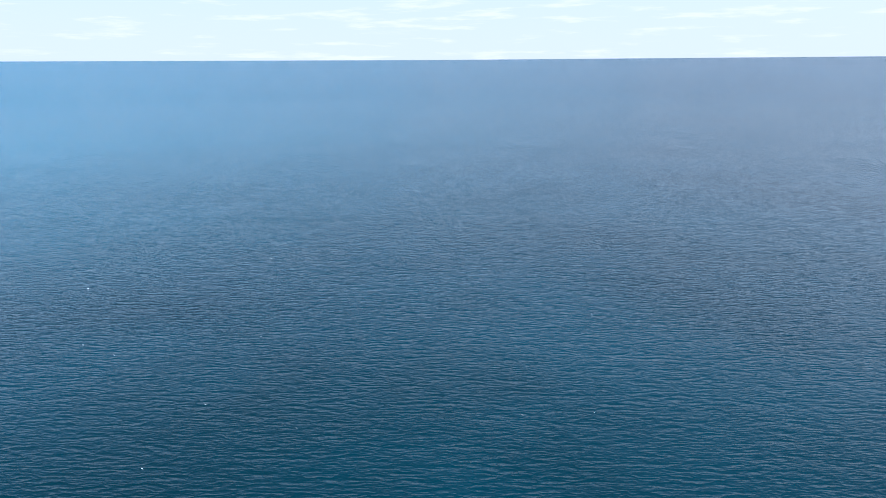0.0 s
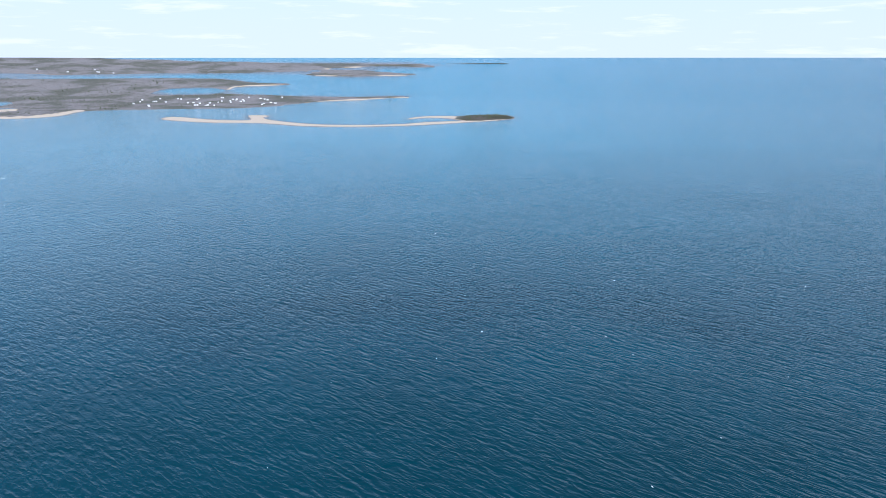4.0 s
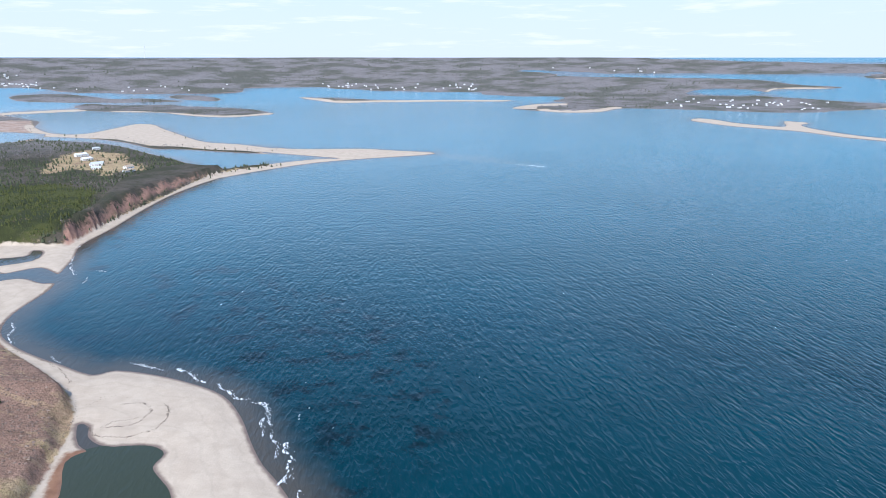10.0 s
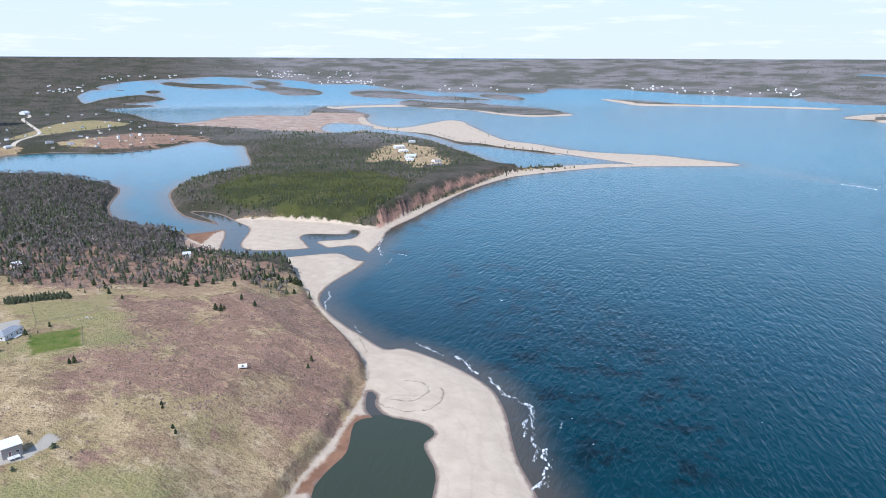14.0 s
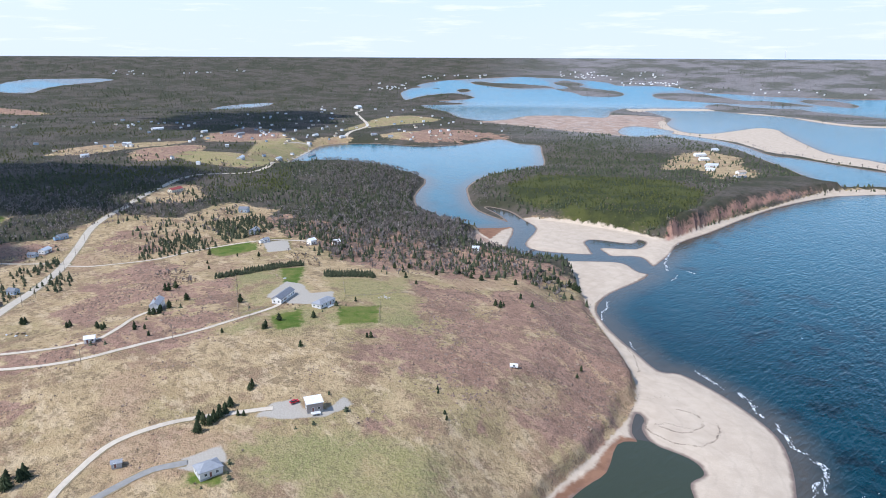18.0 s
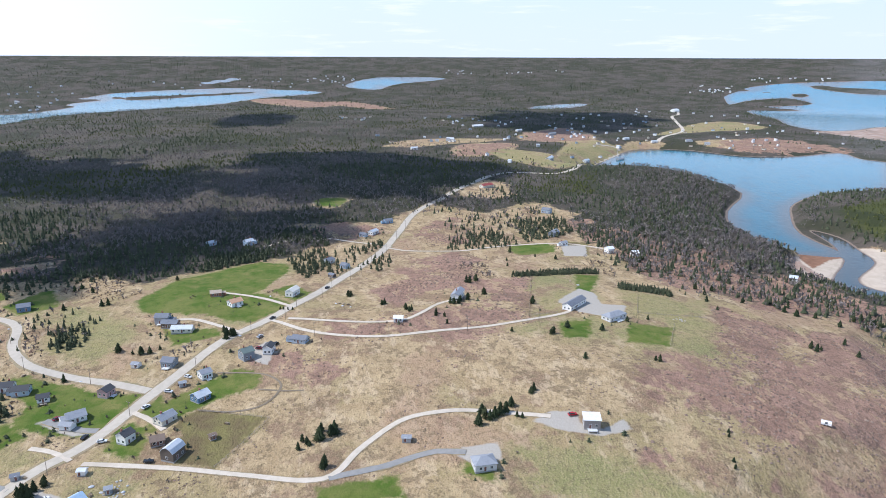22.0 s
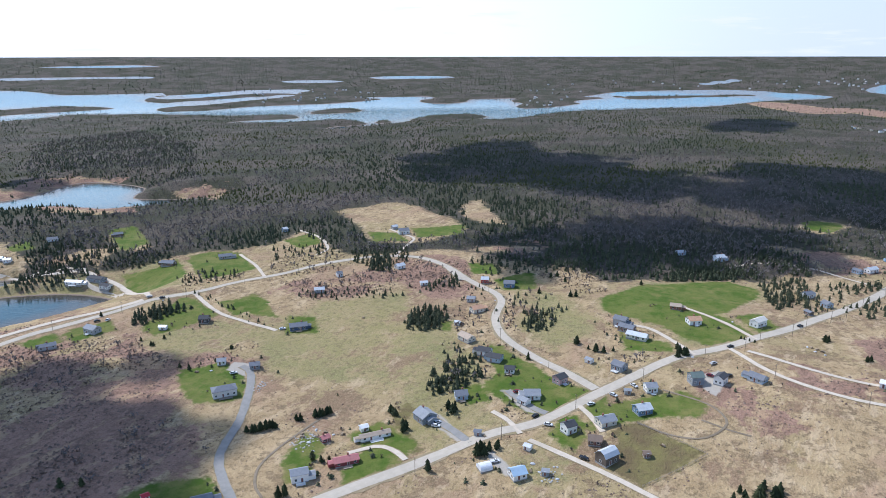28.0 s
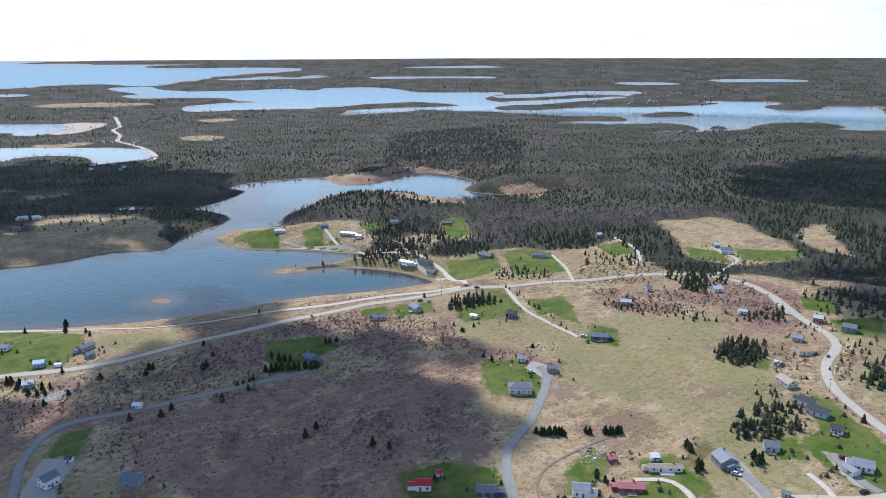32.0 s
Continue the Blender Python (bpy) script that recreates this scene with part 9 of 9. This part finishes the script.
car_at(-329.4, -433.9, 155, "black", "car")
car_at(-376.3, -303.4, 132, "white", "car")
car_at(-382.1, -425.2, 156, "black", "car")
car_at(-347.4, -76.3, 143, "white", "car")
car_at(-426.3, -187.8, 135, "black", "car")
car_at(-501.8, 23.6, 145, "black", "car")

POLE_MESH = mesh_of("pole", *[(v, f) for v, f in [stem(0.15, 0.10, 9.0, 7)]][0], POLE)
ARM_MESH = boxes("crossarm", POLE, (-1.1, 1.1, -0.06, 0.06, 8.2, 8.34))
CAP_MESH = mesh_of("insulator", *[(v, f) for v, f in [stem(0.07, 0.05, 0.22, 6)]][0], plain("porcelain", (0.4, 0.38, 0.36), 0.3))
for line in POLE_LINES:
    p = smooth(line, False, 6)
    s = np.concatenate([[0], np.cumsum(np.hypot(*np.diff(p, axis=0).T))])
    at_ = np.arange(10, s[-1], 48)
    xs, ys = np.interp(at_, s, p[:, 0]), np.interp(at_, s, p[:, 1])
    zs = ground_z(xs, ys)
    for k in range(len(xs)):
        j = min(k, len(xs) - 2)
        turn = math.degrees(math.atan2(ys[j + 1] - ys[j], xs[j + 1] - xs[j])) + 90 if len(xs) > 1 else 0
        t = tagged(new("utility_pole"), "weathered wooden utility pole beside the road", "utility pole", "roadside poles")
        t.matrix_basis = pose(xs[k], ys[k], zs[k], 0, 0, turn)
        part("pole", POLE_MESH, t)
        arm = part("crossarm", ARM_MESH, t)
        for px in (-0.95, 0.95):
            part("insulator", CAP_MESH, arm, pose(px, 0, 8.34))

POST = boxes("post", DECK, (-0.07, 0.07, -0.07, 0.07, -0.4, 1.25))
for line in FENCES:
    fence = tagged(new("fence"), "weathered post and rail fence round a field", "fence", "field fences")
    for a, b in zip(line[:-1], line[1:]):
        length = math.hypot(b[0] - a[0], b[1] - a[1])
        n = max(1, int(length / 4))
        ts = np.linspace(0, 1, n + 1)
        xs, ys = a[0] + (b[0] - a[0]) * ts, a[1] + (b[1] - a[1]) * ts
        zs = ground_z(xs, ys)
        turn = math.degrees(math.atan2(b[1] - a[1], b[0] - a[0]))
        for k in range(n + 1):
            part("post", POST, fence, pose(xs[k], ys[k], zs[k], 0, 0, turn))
        for k in range(n):
            for h in (0.55, 1.05):
                rv, rf = [], []
                d = Vector((ys[k] - ys[k + 1], xs[k + 1] - xs[k], 0)).normalized() * 0.03
                p0, p1 = Vector((xs[k], ys[k], zs[k] + h)), Vector((xs[k + 1], ys[k + 1], zs[k + 1] + h))
                slab(rv, rf, p0 - d, p1 - d, p1 + d, p0 + d, 0.12)
                part("rail", mesh_of("rail", rv, rf, DECK), fence)


def small_house():
    """A plain far-off house."""
    out = []
    for k, (wall, roof) in enumerate((("white", "grey"), ("white", "slate"), ("cream", "brown"), ("white", "pale"), ("paleblue", "slate"))):
        L, w, e, r = 11 + k % 3 * 2, 8.0, 3.2 + k % 2 * 1.8, 2.6
        body = profile_body("far_wall", [(-w / 2, -2), (w / 2, -2), (w / 2, e), (0, e + r), (-w / 2, e)], L, WALL_MATS[wall])
        rv, rf = [], []
        slab(rv, rf, (-L / 2 - 0.4, -w / 2 - 0.4, e - 0.1), (L / 2 + 0.4, -w / 2 - 0.4, e - 0.1), (L / 2 + 0.4, 0, e + r + 0.2), (-L / 2 - 0.4, 0, e + r + 0.2), 0.2)
        slab(rv, rf, (L / 2 + 0.4, w / 2 + 0.4, e - 0.1), (-L / 2 - 0.4, w / 2 + 0.4, e - 0.1), (-L / 2 - 0.4, 0, e + r + 0.2), (L / 2 + 0.4, 0, e + r + 0.2), 0.2)
        out.append((body, mesh_of("far_roof", rv, rf, ROOF_MATS[roof]), f"small {WORDS.get(wall, wall)} house with {WORDS.get(roof, roof)} roof across the water"))
    return out


FAR_FORMS = small_house()
rng = random.Random(9)
FAR_HOUSES.sort(key=lambda p: math.hypot(*p))
more, FAR_HOUSES = FAR_HOUSES[165:], FAR_HOUSES[:165]
dry = np.minimum(shore(np.array(FAR_HOUSES, float)), 8 - low_ground(np.array(FAR_HOUSES, float)))
fz = ground_z([p[0] for p in FAR_HOUSES], [p[1] for p in FAR_HOUSES])
for (x, y), z, d in zip(FAR_HOUSES, fz, dry):
    if d < 9:
        continue
    body, roof, label = rng.choice(FAR_FORMS)
    t = tagged(new("house"), label, "house", "far settlement houses")
    s = rng.uniform(0.42, 0.62)
    t.matrix_basis = Matrix.LocRotScale((x, y, max(z, 0.6) + 1.2), Euler((0, 0, rng.uniform(0, 3.14))), (s, s, s))
    part("wall", body, t)
    part("roof", roof, t)

# the rest of the far settlements, too small to tell apart
fdry = np.minimum(shore(np.array(more, float)), 8 - low_ground(np.array(more, float)))
mz = ground_z([p[0] for p in more], [p[1] for p in more])
sv, sf, kinds_ = [], [], []
for (x, y), z, d in zip(more, mz, fdry):
    if d < 9:
        continue
    L, w, e, r, a = rng.uniform(3.0, 5.0), rng.uniform(2.4, 3.0), rng.uniform(1.8, 3), rng.uniform(1.4, 2.2), rng.uniform(0, 3.14)
    k0 = len(sv)
    for u, v_, h in ((-L, -w, -2), (L, -w, -2), (L, w, -2), (-L, w, -2), (-L, -w, e), (L, -w, e), (L, w, e), (-L, w, e), (-L, 0, e + r), (L, 0, e + r)):
        sv.append((x + u * math.cos(a) - v_ * math.sin(a), y + u * math.sin(a) + v_ * math.cos(a), max(z, 0.6) + 1 + h))
    for f, m in (((0, 1, 5, 4), 0), ((2, 3, 7, 6), 0), ((1, 2, 6, 9, 5), 0), ((3, 0, 4, 8, 7), 0), ((4, 5, 9, 8), 1), ((6, 7, 8, 9), 1)):
        sf.append(tuple(k0 + i for i in f))
        kinds_.append(m)
far_mesh = mesh_of("far_settlement", sv, sf, WALL_MATS["white"])
far_mesh.materials.append(ROOF_MATS["grey"])
far_mesh.polygons.foreach_set("material_index", kinds_)
tagged(new("far_settlement", far_mesh), "scattered white houses of the far settlements", "houses", kind="stuff")

# breaking waves along the beach: ragged flakes of foam on the water
foam_n = Nodes("sea_foam")
FOAM_MAT = foam_n.finish(foam_n.mix(foam_n.noise(1.5, 4), (0.70, 0.73, 0.75), (0.85, 0.86, 0.86)), 0.7)
fv, ff = [], []
rng = random.Random(21)
for line, width in FOAM:
    p = smooth(line, False, 8)
    s = np.concatenate([[0], np.cumsum(np.hypot(*np.diff(p, axis=0).T))])
    for k in range(int(s[-1] * 2.2)):
        d = rng.uniform(0, s[-1])
        x, y = np.interp(d, s, p[:, 0]), np.interp(d, s, p[:, 1])
        swing = math.sin(d * 0.35 + width) * 0.8
        along = math.atan2(np.interp(d + 1, s, p[:, 1]) - np.interp(d - 1, s, p[:, 1]), np.interp(d + 1, s, p[:, 0]) - np.interp(d - 1, s, p[:, 0]))
        shift = abs(rng.gauss(0, width * 0.5)) - 0.6 + swing * 0.7
        x, y = x - math.sin(along) * shift, y + math.cos(along) * shift
        r, n, k0 = rng.uniform(0.12, 0.6) * width * 0.34 * (1.0 if abs(shift) < 1.2 else 0.5), 7, len(fv)
        a0 = rng.uniform(0, 6.28)
        fv.append((x, y, 0.16 + rng.uniform(0, 0.12)))
        ring = [(math.cos(a0 + 6.2832 * j / n) * r * rng.uniform(0.7, 2.6), math.sin(a0 + 6.2832 * j / n) * r * rng.uniform(0.5, 1.0)) for j in range(n)]
        fv += [(x + u * math.cos(along) - w * math.sin(along), y + u * math.sin(along) + w * math.cos(along), 0.05) for u, w in ring]
        ff += [(k0, k0 + 1 + j, k0 + 1 + (j + 1) % n) for j in range(n)]
for k in range(70):
    a, r = radians(rng.uniform(255, 390)), rng.uniform(230, 1500)
    x, y = -math.sin(a) * r, math.cos(a) * r
    if shore(np.array([[x, y]]))[0] > -30:
        continue
    w, k0 = rng.uniform(0.2, 0.45), len(fv)
    fv += [(x, y, 0.2), (x + w, y + 2.2 * w, 0.08), (x - 0.4 * w, y + w, 0.08), (x - w, y - 2.0 * w, 0.08), (x + 0.5 * w, y - w, 0.08)]
    ff += [(k0, k0 + 1, k0 + 2), (k0, k0 + 2, k0 + 3), (k0, k0 + 3, k0 + 4), (k0, k0 + 4, k0 + 1)]
tagged(new("sea_foam", mesh_of("sea_foam", fv, ff, FOAM_MAT)), "white foam of small breakers along the beach", "foam", kind="stuff")


# wrack lines, driftwood and the crumbling turf edge along the beach
WRACK = plain("dry_seaweed", (0.16, 0.125, 0.095), 0.95)
wv, wf = [], []
rng = random.Random(77)
for line, wide, each in WRACK_LINES:
    p = smooth(line, False, 6)
    s = np.concatenate([[0], np.cumsum(np.hypot(*np.diff(p, axis=0).T))])
    for k in range(int(s[-1] * each)):
        d = rng.uniform(0, s[-1])
        x = float(np.interp(d, s, p[:, 0])) + rng.gauss(0, wide) + math.sin(d * 0.5) * 0.5
        y = float(np.interp(d, s, p[:, 1])) + rng.gauss(0, wide) + math.sin(d * 0.37) * 0.5
        z, k0, r = float(ground_z(x, y)[0]), len(wv), rng.uniform(0.1, 0.34)
        a0 = rng.uniform(0, 6.28)
        wv.append((x, y, z + rng.uniform(0.10, 0.22)))
        wv += [(x + math.cos(a0 + 1.2566 * j) * r * rng.uniform(0.5, 1.5), y + math.sin(a0 + 1.2566 * j) * r * rng.uniform(0.5, 1.5), z - 0.02) for j in range(5)]
        wf += [(k0, k0 + 1 + j, k0 + 1 + (j + 1) % 5) for j in range(5)]
tagged(new("wrack_line", mesh_of("wrack_line", wv, wf, WRACK)), "dark dried seaweed and drift along the sand", "seaweed", kind="stuff")

ROCK = plain("pale_boulder", (0.50, 0.47, 0.43), 0.9)
rv_, rf_ = [], []
for cx, cy, spread, count in ROCK_HEAPS:
    for k in range(count):
        x, y, r = cx + rng.gauss(0, spread), cy + rng.gauss(0, spread * 0.5), rng.uniform(0.25, 0.8)
        z, k0 = float(ground_z(x, y)[0]), len(rv_)
        for h, m, w in ((-0.3, 6, 0.9), (0.35, 6, 0.8)):
            rv_ += [(x + math.cos(6.2832 * j / m + h) * r * w * rng.uniform(0.8, 1.2), y + math.sin(6.2832 * j / m + h) * r * w * rng.uniform(0.8, 1.2), z + h * r) for j in range(m)]
        rv_.append((x, y, z + r * 0.75))
        rf_ += [(k0 + j, k0 + (j + 1) % 6, k0 + 6 + (j + 1) % 6, k0 + 6 + j) for j in range(6)] + [(k0 + 12, k0 + 6 + j, k0 + 6 + (j + 1) % 6) for j in range(6)]
tagged(new("boulders", mesh_of("boulders", rv_, rf_, ROCK)), "pale boulders heaped in the grass", "rocks", kind="stuff")

# stacked firewood and covered heaps in the yards
LOG_WOOD = plain("split_firewood", (0.42, 0.32, 0.21), 0.9)
SHEET = plain("white_tarpaulin", (0.52, 0.52, 0.52), 0.6)
LOG = mesh_of("log", *stem(0.16, 0.14, 1.2, 7), LOG_WOOD)
bm = bmesh.new()
bmesh.ops.create_icosphere(bm, subdivisions=2, radius=1.0)
for v in bm.verts:
    v.co *= 1 + 0.22 * noise.noise(v.co * 2.3)
    v.co.z = max(v.co.z, -0.1) * 0.75
HEAP = bpy.data.meshes.new("cover_sheet")
bm.to_mesh(HEAP)
bm.free()
HEAP.materials.append(SHEET)
SKID = boxes("skid", DECK, (-1.1, 1.1, -0.75, -0.55, -0.15, 0.06), (-1.1, 1.1, 0.55, 0.75, -0.15, 0.06))
for k, (x, y) in enumerate(YARD_HEAPS):
    z = float(ground_z(x, y)[0])
    if k % 2:
        t = tagged(new("covered_heap"), "heap under a pale tarpaulin in a yard", "tarpaulin heap", "yard heaps")
        t.matrix_basis = Matrix.LocRotScale((x, y, z + 0.1), Euler((0, 0, k * 1.3)), (0.75 + k % 3 * 0.25, 0.5 + k % 4 * 0.15, 0.7))
        part("cover_sheet", HEAP, t)
        part("skid", SKID, t)
    else:
        t = tagged(new("woodpile"), "stack of split firewood in a yard", "woodpile", "yard woodpiles")
        t.matrix_basis = pose(x, y, z + 0.17, 0, 0, k * 47)
        for row in range(3):
            for col in range(8 - row):
                part("log", LOG, t, pose(-1.2 + 0.33 * (col + row * 0.5), -0.6, row * 0.28) @ pose(0, 0, 0, -90, 0, 0))


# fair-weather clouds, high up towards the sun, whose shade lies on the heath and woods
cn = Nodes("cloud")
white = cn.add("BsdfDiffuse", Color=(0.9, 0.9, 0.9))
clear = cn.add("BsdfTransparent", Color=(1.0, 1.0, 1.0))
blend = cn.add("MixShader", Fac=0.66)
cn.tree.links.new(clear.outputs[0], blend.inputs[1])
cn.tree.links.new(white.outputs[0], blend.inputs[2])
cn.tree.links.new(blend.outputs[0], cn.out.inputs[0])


def puff(seed):
    bm = bmesh.new()
    bmesh.ops.create_icosphere(bm, subdivisions=1, radius=1.0)
    for v in bm.verts:
        v.co *= 1 + 0.35 * noise.noise(v.co * 1.7 + Vector((seed, 0, 0)))
        v.co.z *= 0.55
    out = np.array([v.co[:] for v in bm.verts]), np.array([[v.index for v in f.verts] for f in bm.faces])
    bm.free()
    return out


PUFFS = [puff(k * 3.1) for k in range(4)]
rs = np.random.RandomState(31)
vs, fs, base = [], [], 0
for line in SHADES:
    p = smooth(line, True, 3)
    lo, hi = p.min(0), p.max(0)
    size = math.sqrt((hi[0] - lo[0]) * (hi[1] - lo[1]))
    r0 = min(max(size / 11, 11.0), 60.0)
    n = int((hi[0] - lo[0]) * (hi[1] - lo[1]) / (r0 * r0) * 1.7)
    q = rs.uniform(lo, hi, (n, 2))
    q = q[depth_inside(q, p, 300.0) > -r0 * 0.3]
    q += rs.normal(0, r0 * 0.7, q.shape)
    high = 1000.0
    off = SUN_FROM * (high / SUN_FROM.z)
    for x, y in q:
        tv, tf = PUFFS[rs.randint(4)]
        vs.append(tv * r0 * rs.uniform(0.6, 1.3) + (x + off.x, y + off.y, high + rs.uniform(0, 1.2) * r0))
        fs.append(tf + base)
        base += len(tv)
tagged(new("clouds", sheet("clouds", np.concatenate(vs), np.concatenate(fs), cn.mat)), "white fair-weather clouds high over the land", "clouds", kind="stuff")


# a wind turbine on the far shore
wx_, wy_ = TURBINE
t = tagged(new("wind_turbine"), "white three-bladed wind turbine on the skyline", "wind turbine")
t.matrix_basis = pose(wx_, wy_, float(ground_z(wx_, wy_)[0]), 0, 0, 20)
part("tower", mesh_of("tower", *stem(2.2, 1.2, 52.0, 10), TRIM), t)
part("nacelle", boxes("nacelle", TRIM, (-4, 3, -1.6, 1.6, 51.5, 54.5)), t)
hub = part("hub", mesh_of("hub", *stem(1.3, 0.7, 2.2, 8), TRIM), t, pose(3, 0, 53, 0, 90, 0))
for k in range(3):
    part("blade", mesh_of("blade", [(-0.9, 0, 0), (0.9, 0.3, 0), (0.3, 0.25, 26), (-0.1, 0, 26), (-0.9, 0.35, 0), (0.3, 0.4, 26)], [(0, 1, 2, 3), (1, 4, 5, 2), (4, 0, 3, 5), (0, 4, 1), (3, 2, 5)], TRIM), t,
         pose(4.2, 0, 53) @ pose(0, 0, 0, k * 120 + 15, 0, 0))
